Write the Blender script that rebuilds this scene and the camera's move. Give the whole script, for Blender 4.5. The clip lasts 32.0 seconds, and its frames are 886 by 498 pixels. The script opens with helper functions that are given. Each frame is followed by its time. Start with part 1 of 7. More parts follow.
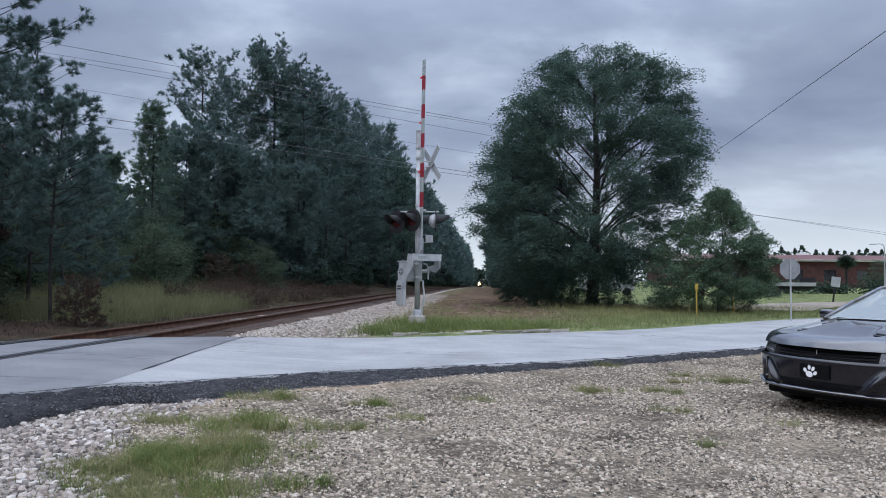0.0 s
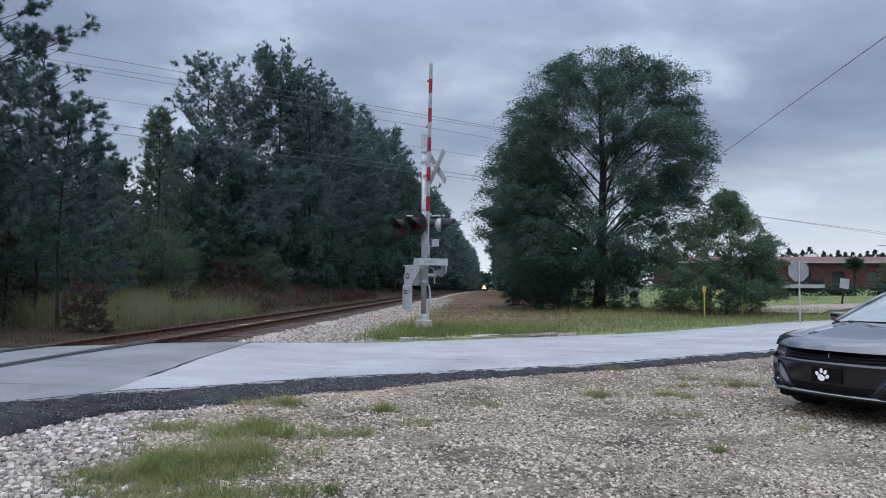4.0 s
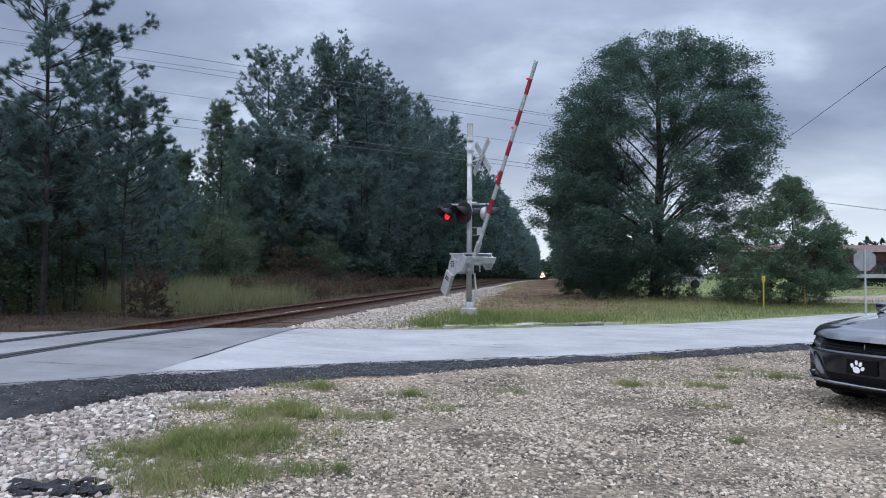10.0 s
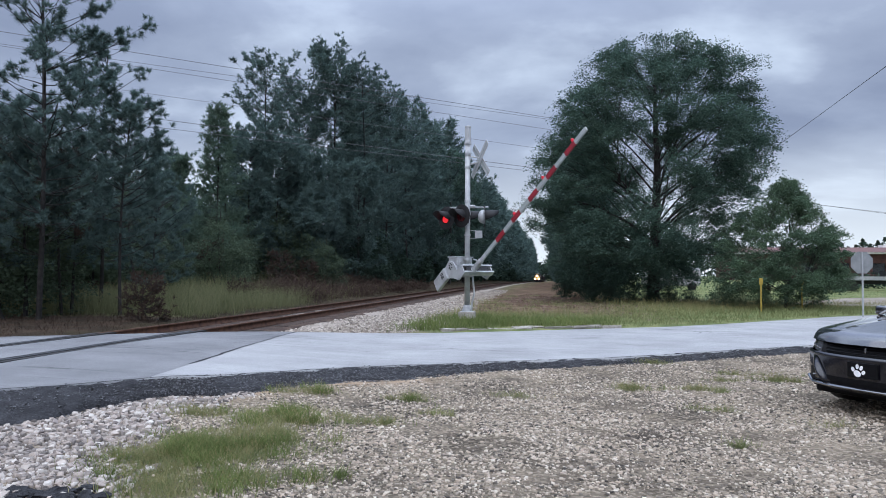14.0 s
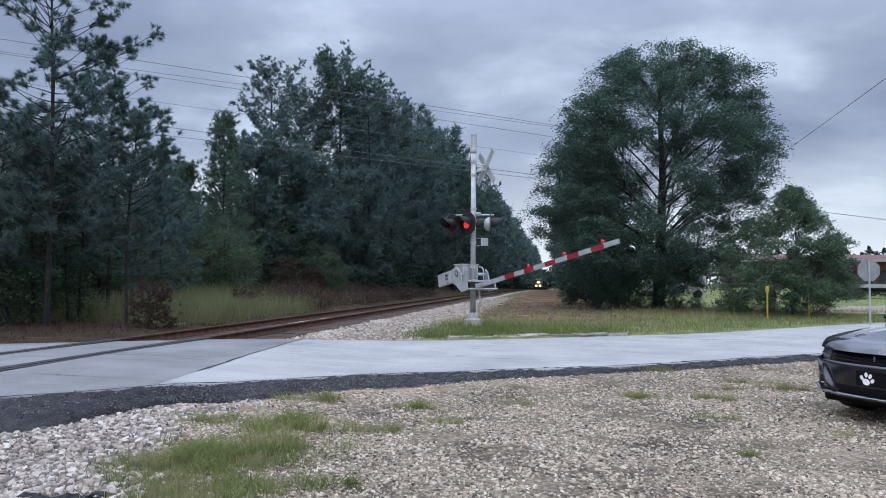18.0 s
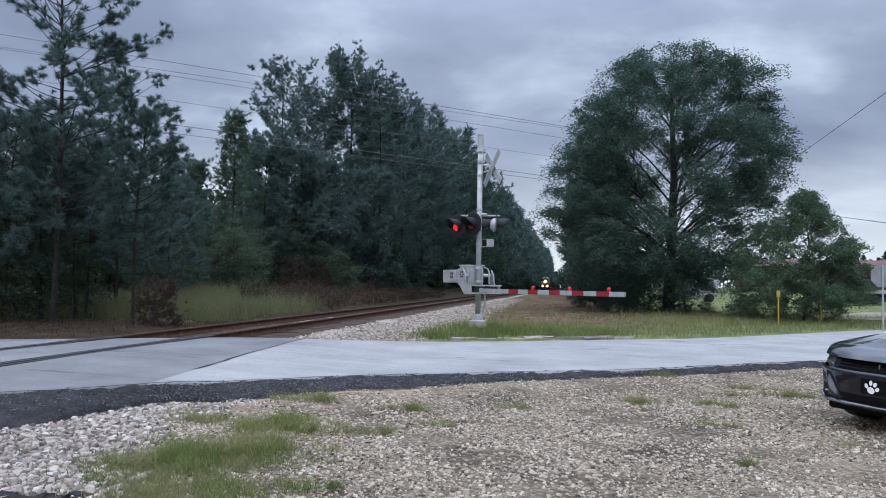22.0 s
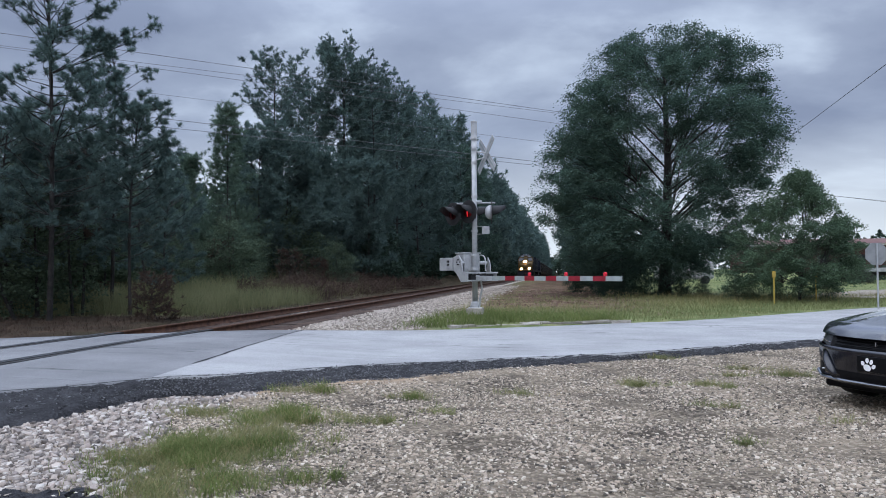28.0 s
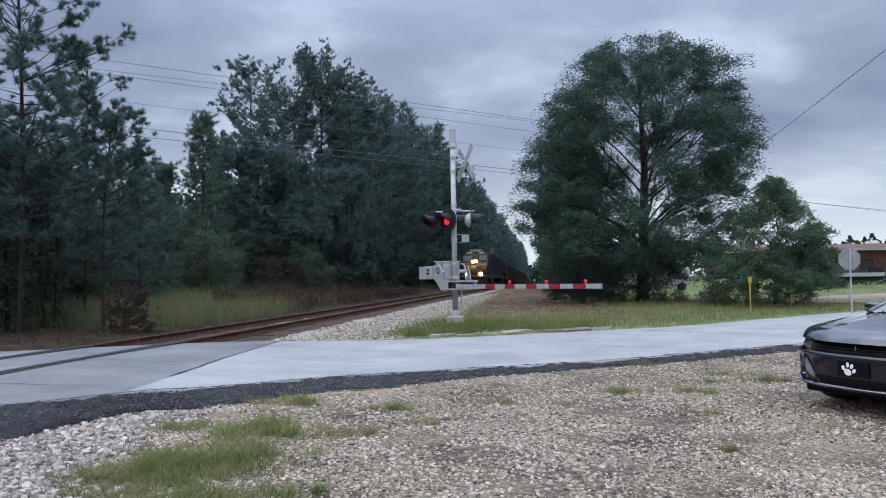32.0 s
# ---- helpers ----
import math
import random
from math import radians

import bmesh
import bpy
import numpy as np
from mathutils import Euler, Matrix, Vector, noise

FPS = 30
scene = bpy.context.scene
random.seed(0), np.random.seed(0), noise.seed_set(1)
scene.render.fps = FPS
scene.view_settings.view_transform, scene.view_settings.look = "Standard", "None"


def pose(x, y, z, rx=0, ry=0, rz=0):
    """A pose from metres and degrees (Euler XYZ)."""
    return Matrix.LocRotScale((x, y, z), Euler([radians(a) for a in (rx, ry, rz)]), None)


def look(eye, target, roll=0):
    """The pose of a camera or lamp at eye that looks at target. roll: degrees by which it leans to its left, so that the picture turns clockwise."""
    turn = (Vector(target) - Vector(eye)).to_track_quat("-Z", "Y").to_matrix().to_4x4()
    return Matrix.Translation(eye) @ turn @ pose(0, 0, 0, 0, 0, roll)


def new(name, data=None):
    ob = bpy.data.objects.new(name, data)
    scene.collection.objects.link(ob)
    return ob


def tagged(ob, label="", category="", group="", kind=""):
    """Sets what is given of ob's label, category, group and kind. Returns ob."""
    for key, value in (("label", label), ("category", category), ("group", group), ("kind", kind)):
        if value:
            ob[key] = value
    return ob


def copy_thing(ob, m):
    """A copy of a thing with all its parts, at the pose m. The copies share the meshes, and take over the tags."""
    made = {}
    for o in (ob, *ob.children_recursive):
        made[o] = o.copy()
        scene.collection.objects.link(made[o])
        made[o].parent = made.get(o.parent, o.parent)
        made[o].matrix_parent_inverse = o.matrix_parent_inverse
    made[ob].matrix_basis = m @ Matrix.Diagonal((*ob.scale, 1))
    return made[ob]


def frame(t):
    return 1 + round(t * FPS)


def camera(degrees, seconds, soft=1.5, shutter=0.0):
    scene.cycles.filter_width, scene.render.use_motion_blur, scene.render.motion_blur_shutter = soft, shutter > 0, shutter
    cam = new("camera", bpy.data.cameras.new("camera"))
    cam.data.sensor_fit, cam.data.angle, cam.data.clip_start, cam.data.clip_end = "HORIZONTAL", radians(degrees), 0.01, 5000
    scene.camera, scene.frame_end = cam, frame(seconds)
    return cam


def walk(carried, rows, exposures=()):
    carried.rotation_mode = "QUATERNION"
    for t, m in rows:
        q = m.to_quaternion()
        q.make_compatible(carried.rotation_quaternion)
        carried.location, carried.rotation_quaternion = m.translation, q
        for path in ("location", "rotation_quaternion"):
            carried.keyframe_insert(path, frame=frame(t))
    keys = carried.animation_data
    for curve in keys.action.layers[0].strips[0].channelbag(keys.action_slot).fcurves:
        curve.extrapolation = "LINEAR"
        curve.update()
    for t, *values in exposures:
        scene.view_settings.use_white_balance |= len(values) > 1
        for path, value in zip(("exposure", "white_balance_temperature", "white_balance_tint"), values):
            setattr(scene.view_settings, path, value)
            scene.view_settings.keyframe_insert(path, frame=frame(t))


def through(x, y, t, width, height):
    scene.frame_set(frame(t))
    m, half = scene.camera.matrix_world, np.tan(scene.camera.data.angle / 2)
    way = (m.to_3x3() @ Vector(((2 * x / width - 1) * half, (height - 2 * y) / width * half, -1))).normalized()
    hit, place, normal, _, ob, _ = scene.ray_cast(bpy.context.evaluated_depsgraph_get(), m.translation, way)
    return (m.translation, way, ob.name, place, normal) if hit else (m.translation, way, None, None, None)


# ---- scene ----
cam = camera(65, 32.0, soft=0.95)
walk(cam, [
    (0, look((0.019, 0.120, 1.490), (-0.640, 10.089, 1.930), 0.55)),
    (0.5, look((0.022, 0.110, 1.494), (-0.721, 10.072, 1.950), 0.91)),
    (1, look((0.041, 0.150, 1.476), (-0.738, 10.108, 1.945), 0.84)),
    (1.5, look((0.052, 0.163, 1.470), (-0.746, 10.119, 1.965), 0.41)),
    (2, look((0.034, 0.164, 1.477), (-0.757, 10.119, 1.995), 0.41)),
    (2.5, look((0.022, 0.161, 1.480), (-0.751, 10.118, 1.990), 0.49)),
    (3, look((0.023, 0.177, 1.488), (-0.740, 10.136, 1.979), 0.29)),
    (3.5, look((0.010, 0.172, 1.493), (-0.730, 10.132, 1.982), 0.24)),
    (5.5, look((0.006, 0.184, 1.498), (-0.786, 10.139, 2.026), 0.24)),
    (6, look((-0.002, 0.166, 1.496), (-0.863, 10.117, 1.973), 0.49)),
    (6.5, look((-0.016, 0.182, 1.491), (-0.982, 10.126, 1.927), 0.50)),
    (7, look((-0.028, 0.177, 1.492), (-1.140, 10.107, 1.888), 0.42)),
    (7.5, look((-0.012, 0.147, 1.509), (-1.277, 10.059, 1.888), 0.23)),
    (8, look((0.074, 0.145, 1.504), (-1.332, 10.041, 1.813), 0.42)),
    (8.5, look((0.137, 0.068, 1.497), (-1.301, 9.960, 1.769), 0.77)),
    (9, look((0.195, -0.008, 1.499), (-1.211, 9.888, 1.797), 1.13)),
    (9.5, look((0.282, 0.014, 1.502), (-1.224, 9.894, 1.862), 0.12)),
    (10, look((0.429, 0.108, 1.494), (-1.184, 9.972, 1.818), 0.42)),
    (10.5, look((0.462, 0.117, 1.487), (-1.116, 9.990, 1.703), 0.93)),
    (11, look((0.418, 0.119, 1.504), (-1.123, 9.997, 1.718), 0.95)),
    (11.5, look((0.387, 0.123, 1.504), (-1.063, 10.014, 1.789), 0.90)),
    (12, look((0.390, 0.129, 1.508), (-1.112, 10.012, 1.775), 0.50)),
    (12.5, look((0.401, 0.148, 1.513), (-1.094, 10.032, 1.752), 0.34)),
    (13, look((0.392, 0.126, 1.511), (-1.097, 10.011, 1.784), 0.65)),
    (13.5, look((0.387, 0.119, 1.510), (-1.142, 9.995, 1.863), 0.66)),
    (14, look((0.390, 0.128, 1.509), (-1.177, 9.997, 1.871), 0.35)),
    (14.5, look((0.393, 0.123, 1.508), (-1.168, 9.995, 1.837), 0.20)),
    (16.5, look((0.378, 0.109, 1.514), (-1.159, 9.983, 1.886), 0.25)),
    (17, look((0.374, 0.109, 1.512), (-1.211, 9.976, 1.870), 0.34)),
    (17.5, look((0.369, 0.120, 1.509), (-1.232, 9.986, 1.849), 0.59)),
    (18, look((0.359, 0.101, 1.514), (-1.272, 9.956, 1.980), 0.39)),
    (18.5, look((0.361, 0.083, 1.529), (-1.466, 9.893, 2.182), -0.77)),
    (19, look((0.371, 0.041, 1.527), (-1.623, 9.817, 2.195), -1.01)),
    (19.5, look((0.383, 0.018, 1.515), (-1.562, 9.808, 2.126), -0.78)),
    (20, look((0.418, 0.101, 1.508), (-1.473, 9.898, 2.171), 0.15)),
    (20.5, look((0.551, 0.238, 1.513), (-1.425, 10.009, 2.308), 0.92)),
    (21, look((0.600, 0.243, 1.519), (-1.399, 10.014, 2.251), 0.90)),
    (21.5, look((0.555, 0.278, 1.512), (-1.366, 10.076, 2.054), 0.89)),
    (22, look((0.519, 0.245, 1.516), (-1.286, 10.069, 1.991), 1.06)),
    (22.5, look((0.511, 0.247, 1.507), (-1.149, 10.095, 2.008), 1.08)),
    (23, look((0.518, 0.253, 1.509), (-1.024, 10.120, 2.042), 0.91)),
    (23.5, look((0.511, 0.243, 1.511), (-1.062, 10.102, 2.079), 0.86)),
    (24, look((0.506, 0.238, 1.512), (-1.105, 10.092, 2.073), 0.82)),
    (24.5, look((0.506, 0.244, 1.507), (-1.146, 10.093, 2.015), 0.46)),
    (25, look((0.495, 0.235, 1.512), (-1.215, 10.076, 1.991), 0.28)),
    (25.5, look((0.502, 0.236, 1.511), (-1.248, 10.071, 1.971), 0.53)),
    (27.5, look((0.511, 0.255, 1.514), (-1.260, 10.093, 1.800), -0.11)),
    (28, look((0.513, 0.244, 1.516), (-1.231, 10.086, 1.823), -0.31)),
    (28.5, look((0.517, 0.262, 1.515), (-1.200, 10.110, 1.796), -0.27)),
    (29, look((0.517, 0.262, 1.513), (-1.176, 10.113, 1.797), 0.03)),
    (29.5, look((0.499, 0.272, 1.507), (-1.130, 10.133, 1.828), 0.27)),
    (30, look((0.459, 0.257, 1.508), (-1.118, 10.125, 1.889), 0.26)),
    (30.5, look((0.449, 0.267, 1.512), (-1.005, 10.152, 1.926), 0.04)),
    (31, look((0.431, 0.286, 1.505), (-0.909, 10.187, 1.913), -0.18)),
    (31.5, look((0.425, 0.284, 1.514), (-0.928, 10.183, 1.913), -0.43)),
    (32, look((0.462, 0.314, 1.513), (-0.970, 10.202, 1.943), -0.82)),], exposures=[(0.0, 0.0), (7.0, 0.06), (9.0, 0.15), (12.0, 0.19), (17.5, 0.19), (19.5, 0.10), (22.0, 0.10), (25.0, 0.05), (32.0, 0.09)])

# ---------------------------------------------------------------- light
world = bpy.data.worlds.new("overcast_sky")
scene.world = world
world.use_nodes = True


def sky_nodes():
    """Overcast sky: a clear-sky base almost fully covered by layered cloud, brighter overhead."""
    nt = world.node_tree
    nt.nodes.clear()
    out = nt.nodes.new("ShaderNodeOutputWorld")
    sky = nt.nodes.new("ShaderNodeTexSky")
    sky.sky_type, sky.sun_disc = "NISHITA", False
    sky.sun_elevation, sky.sun_rotation = radians(52), radians(200)
    base = nt.nodes.new("ShaderNodeBackground")
    base.inputs["Strength"].default_value = 0.10
    nt.links.new(sky.outputs[0], base.inputs["Color"])
    co = nt.nodes.new("ShaderNodeTexCoord")
    sep = nt.nodes.new("ShaderNodeSeparateXYZ")
    nt.links.new(co.outputs["Generated"], sep.inputs[0])
    # cloud layer: project the direction on a flat deck so that the banks flatten towards the horizon
    add = nt.nodes.new("ShaderNodeMath")
    add.operation = "ADD"
    add.inputs[1].default_value = 0.16
    nt.links.new(sep.outputs["Z"], add.inputs[0])
    absz = nt.nodes.new("ShaderNodeMath")
    absz.operation = "MAXIMUM"
    absz.inputs[1].default_value = 0.05
    nt.links.new(add.outputs[0], absz.inputs[0])
    div = nt.nodes.new("ShaderNodeVectorMath")
    div.operation = "DIVIDE"
    comb = nt.nodes.new("ShaderNodeCombineXYZ")
    for i in range(3):
        nt.links.new(absz.outputs[0], comb.inputs[i])
    nt.links.new(co.outputs["Generated"], div.inputs[0])
    nt.links.new(comb.outputs[0], div.inputs[1])
    mapping = nt.nodes.new("ShaderNodeMapping")
    mapping.inputs["Location"].default_value = (7.4, 2.9, 0)
    mapping.inputs["Scale"].default_value = (1.0, 1.0, 0.0)
    nt.links.new(div.outputs[0], mapping.inputs["Vector"])
    big = nt.nodes.new("ShaderNodeTexNoise")
    big.inputs["Scale"].default_value, big.inputs["Detail"].default_value = 0.9, 7.0
    big.inputs["Roughness"].default_value, big.inputs["Distortion"].default_value = 0.52, 0.25
    nt.links.new(mapping.outputs[0], big.inputs["Vector"])
    ramp = nt.nodes.new("ShaderNodeValToRGB")
    ramp.color_ramp.elements[0].position, ramp.color_ramp.elements[0].color = 0.38, (0.19, 0.233, 0.34, 1)
    ramp.color_ramp.elements[1].position, ramp.color_ramp.elements[1].color = 0.66, (0.47, 0.555, 0.69, 1)
    mid = ramp.color_ramp.elements.new(0.52)
    mid.color = (0.263, 0.316, 0.433, 1)
    nt.links.new(big.outputs["Fac"], ramp.inputs[0])
    # pale band low over the horizon
    low = nt.nodes.new("ShaderNodeMapRange")
    low.inputs[1].default_value, low.inputs[2].default_value = 0.02, 0.19
    low.inputs[3].default_value, low.inputs[4].default_value = 0.85, 0.0
    nt.links.new(sep.outputs["Z"], low.inputs[0])
    band = nt.nodes.new("ShaderNodeMixRGB")
    band.inputs[2].default_value = (0.66, 0.73, 0.80, 1)
    nt.links.new(low.outputs[0], band.inputs[0])
    nt.links.new(ramp.outputs[0], band.inputs[1])
    # overcast deck: about three times brighter overhead than low down
    up = nt.nodes.new("ShaderNodeMapRange")
    up.interpolation_type = "SMOOTHSTEP"
    up.inputs[1].default_value, up.inputs[2].default_value = 0.28, 0.8
    up.inputs[3].default_value, up.inputs[4].default_value = 1.27, 5.35
    nt.links.new(sep.outputs["Z"], up.inputs[0])
    cloud = nt.nodes.new("ShaderNodeBackground")
    nt.links.new(band.outputs[0], cloud.inputs["Color"])
    nt.links.new(up.outputs[0], cloud.inputs["Strength"])
    mix = nt.nodes.new("ShaderNodeMixShader")
    mix.inputs[0].default_value = 0.96
    nt.links.new(base.outputs[0], mix.inputs[1])
    nt.links.new(cloud.outputs[0], mix.inputs[2])
    nt.links.new(mix.outputs[0], out.inputs["Surface"])


sky_nodes()
sun_data = bpy.data.lights.new("sun", "SUN")
sun_data.energy, sun_data.angle, sun_data.color = 1.25, radians(100), (1.0, 0.90, 0.81)
sun = new("sun", sun_data)
sun.matrix_world = look((0, 0, 60), (12, 30, 0))

# ---------------------------------------------------------------- materials


def mat(name, colors, scale=3.0, rough=0.85, bump=0.0, bump_scale=60.0, metal=0.0, detail=4.0, vary=0.0, island=False, spec=0.3, fine=0.0):
    """A surface whose colour wanders between the given colours at two scales, with fine relief."""
    m = bpy.data.materials.new(name)
    m.use_nodes = True
    nt = m.node_tree
    b = nt.nodes["Principled BSDF"]
    b.inputs["Roughness"].default_value, b.inputs["Metallic"].default_value = rough, metal
    b.inputs["Specular IOR Level"].default_value = spec
    co = nt.nodes.new("ShaderNodeTexCoord")
    n1 = nt.nodes.new("ShaderNodeTexNoise")
    n1.inputs["Scale"].default_value, n1.inputs["Detail"].default_value = scale, detail
    n1.inputs["Roughness"].default_value = 0.6
    nt.links.new(co.outputs["Object"], n1.inputs["Vector"])
    ramp = nt.nodes.new("ShaderNodeValToRGB")
    els = ramp.color_ramp.elements
    lo, hi = 0.30, 0.70
    els[0].position, els[0].color = lo, (*colors[0], 1)
    els[1].position, els[1].color = hi, (*colors[-1], 1)
    for i, c in enumerate(colors[1:-1], 1):
        e = els.new(lo + (hi - lo) * i / (len(colors) - 1))
        e.color = (*c, 1)
    fac = n1.outputs["Fac"]
    if vary or island:
        rnd = nt.nodes.new("ShaderNodeNewGeometry" if island else "ShaderNodeObjectInfo")
        mixf = nt.nodes.new("ShaderNodeMix")
        mixf.inputs[0].default_value = vary or 0.6
        nt.links.new(fac, mixf.inputs[2])
        sp = nt.nodes.new("ShaderNodeMapRange")
        sp.inputs[3].default_value, sp.inputs[4].default_value = 0.25, 0.75
        nt.links.new(rnd.outputs["Random Per Island" if island else "Random"], sp.inputs[0])
        nt.links.new(sp.outputs[0], mixf.inputs[3])
        fac = mixf.outputs[0]
    nt.links.new(fac, ramp.inputs[0])
    colour = ramp.outputs[0]
    if fine:
        n3 = nt.nodes.new("ShaderNodeTexNoise")
        n3.inputs["Scale"].default_value, n3.inputs["Detail"].default_value = bump_scale * 0.7, 3.0
        nt.links.new(co.outputs["Object"], n3.inputs["Vector"])
        mr = nt.nodes.new("ShaderNodeMapRange")
        mr.inputs[1].default_value, mr.inputs[2].default_value = 0.3, 0.7
        mr.inputs[3].default_value, mr.inputs[4].default_value = 1 - fine, 1 + fine
        nt.links.new(n3.outputs["Fac"], mr.inputs[0])
        mul = nt.nodes.new("ShaderNodeVectorMath")
        mul.operation = "SCALE"
        nt.links.new(colour, mul.inputs[0])
        nt.links.new(mr.outputs[0], mul.inputs["Scale"])
        colour = mul.outputs[0]
    nt.links.new(colour, b.inputs["Base Color"])
    if bump:
        n2 = nt.nodes.new("ShaderNodeTexNoise")
        n2.inputs["Scale"].default_value, n2.inputs["Detail"].default_value = bump_scale, 5.0
        nt.links.new(co.outputs["Object"], n2.inputs["Vector"])
        bp = nt.nodes.new("ShaderNodeBump")
        bp.inputs["Strength"].default_value, bp.inputs["Distance"].default_value = bump, 0.02
        nt.links.new(n2.outputs["Fac"], bp.inputs["Height"])
        nt.links.new(bp.outputs[0], b.inputs["Normal"])
    return m


def glow(name, color, strength):
    m = bpy.data.materials.new(name)
    m.use_nodes = True
    b = m.node_tree.nodes["Principled BSDF"]
    b.inputs["Base Color"].default_value = (*color, 1)
    b.inputs["Emission Color"].default_value = (*color, 1)
    b.inputs["Emission Strength"].default_value = strength
    return m


def leafy(name, dark, light, through=0.25, rough=0.8):
    """Foliage: every leaf or needle takes its own tone, and some light passes through."""
    m = mat(name, [dark, tuple((a + b) / 2 for a, b in zip(dark, light)), light], scale=0.9, rough=rough, island=True, vary=0.4, spec=0.06)
    nt = m.node_tree
    b = nt.nodes["Principled BSDF"]
    tr = nt.nodes.new("ShaderNodeBsdfTranslucent")
    src = b.inputs["Base Color"].links[0].from_socket
    nt.links.new(src, tr.inputs["Color"])
    mx = nt.nodes.new("ShaderNodeMixShader")
    mx.inputs[0].default_value = through
    out = nt.nodes["Material Output"]
    nt.links.new(b.outputs[0], mx.inputs[1])
    nt.links.new(tr.outputs[0], mx.inputs[2])
    nt.links.new(mx.outputs[0], out.inputs["Surface"])
    return m




def road_mat(name, colors, fine):
    """Worn asphalt: tyre-worn streaks along the road, fine aggregate and a few hairline cracks."""
    m = mat(name, colors, 0.7, 0.9, 0.5, 140, fine=fine)
    nt = m.node_tree
    b = nt.nodes["Principled BSDF"]
    src = b.inputs["Base Color"].links[0].from_socket
    co = nt.nodes.new("ShaderNodeTexCoord")
    mp = nt.nodes.new("ShaderNodeMapping")
    mp.inputs["Rotation"].default_value = (0, 0, radians(-30))
    mp.inputs["Scale"].default_value = (0.22, 3.2, 1.0)
    nt.links.new(co.outputs["Object"], mp.inputs["Vector"])
    st = nt.nodes.new("ShaderNodeTexNoise")
    st.inputs["Scale"].default_value, st.inputs["Detail"].default_value = 1.6, 6.0
    nt.links.new(mp.outputs[0], st.inputs["Vector"])
    mr = nt.nodes.new("ShaderNodeMapRange")
    mr.inputs[1].default_value, mr.inputs[2].default_value = 0.3, 0.7
    mr.inputs[3].default_value, mr.inputs[4].default_value = 0.94, 1.05
    nt.links.new(st.outputs["Fac"], mr.inputs[0])
    # hairline cracks, broken up by a slow noise
    wn = nt.nodes.new("ShaderNodeTexNoise")
    wn.inputs["Scale"].default_value = 2.5
    nt.links.new(co.outputs["Object"], wn.inputs["Vector"])
    ad = nt.nodes.new("ShaderNodeVectorMath")
    ad.operation = "MULTIPLY_ADD"
    ad.inputs[1].default_value = (0.5, 0.5, 0.0)
    nt.links.new(wn.outputs["Color"], ad.inputs[0])
    nt.links.new(mp.outputs[0], ad.inputs[2])
    vo = nt.nodes.new("ShaderNodeTexVoronoi")
    vo.feature = "DISTANCE_TO_EDGE"
    vo.inputs["Scale"].default_value = 0.42
    nt.links.new(ad.outputs[0], vo.inputs["Vector"])
    cr = nt.nodes.new("ShaderNodeMapRange")
    cr.inputs[1].default_value, cr.inputs[2].default_value = 0.004, 0.016
    cr.inputs[3].default_value, cr.inputs[4].default_value = 0.45, 1.0
    nt.links.new(vo.outputs["Distance"], cr.inputs[0])
    gate = nt.nodes.new("ShaderNodeTexNoise")
    gate.inputs["Scale"].default_value = 0.5
    nt.links.new(co.outputs["Object"], gate.inputs["Vector"])
    gm = nt.nodes.new("ShaderNodeMapRange")
    gm.inputs[1].default_value, gm.inputs[2].default_value = 0.48, 0.58
    nt.links.new(gate.outputs["Fac"], gm.inputs[0])
    mixf = nt.nodes.new("ShaderNodeMix")
    mixf.inputs[2].default_value = 1.0
    nt.links.new(gm.outputs[0], mixf.inputs[0])
    nt.links.new(cr.outputs[0], mixf.inputs[3])
    pr = nt.nodes.new("ShaderNodeMath")
    pr.operation = "MULTIPLY"
    nt.links.new(mr.outputs[0], pr.inputs[0])
    nt.links.new(mixf.outputs[0], pr.inputs[1])
    mul = nt.nodes.new("ShaderNodeVectorMath")
    mul.operation = "SCALE"
    nt.links.new(src, mul.inputs[0])
    nt.links.new(pr.outputs[0], mul.inputs["Scale"])
    nt.links.new(mul.outputs[0], b.inputs["Base Color"])
    return m


M_ROAD = road_mat("worn_pale_asphalt", [(0.235, 0.235, 0.238), (0.292, 0.292, 0.295), (0.34, 0.34, 0.34)], 0.22)
M_ROAD2 = road_mat("grey_crossing_asphalt", [(0.132, 0.133, 0.14), (0.17, 0.171, 0.178), (0.21, 0.211, 0.217)], 0.2)
# Black asphalt crumbs; the palest tones are glints put into the colour.
M_TARS = mat("glint_toned_asphalt_crumbs", [(0.012, 0.012, 0.014), (0.025, 0.025, 0.029), (0.115, 0.115, 0.125)], 3.0, 0.6, island=True, vary=0.9, spec=0.5)
M_RAILTOP = mat("dark_crossing_rail", [(0.035, 0.038, 0.044), (0.08, 0.083, 0.092)], 5, 0.45, metal=0.5)
M_TAR = mat("black_broken_asphalt", [(0.008, 0.008, 0.0095), (0.017, 0.017, 0.02), (0.036, 0.036, 0.04)], 5.0, 0.8, 1.0, 50, fine=0.5)
M_RUBBER = mat("black_flangeway", [(0.012, 0.012, 0.013), (0.03, 0.03, 0.03)], 6, 0.7)
M_RAIL = mat("rusty_rail_steel", [(0.035, 0.017, 0.011), (0.075, 0.036, 0.022), (0.12, 0.06, 0.035)], 6, 0.75, 0.3, 80, metal=0.2)
M_TIE = mat("weathered_tie_wood", [(0.02, 0.014, 0.011), (0.042, 0.029, 0.023), (0.07, 0.05, 0.038)], 4, 0.9, 0.6, 40, vary=0.5)
M_BALLAST = mat("grey_ballast_stone", [(0.12, 0.10, 0.085), (0.29, 0.25, 0.21), (0.50, 0.44, 0.38)], 2.0, 0.9, island=True, vary=0.8)
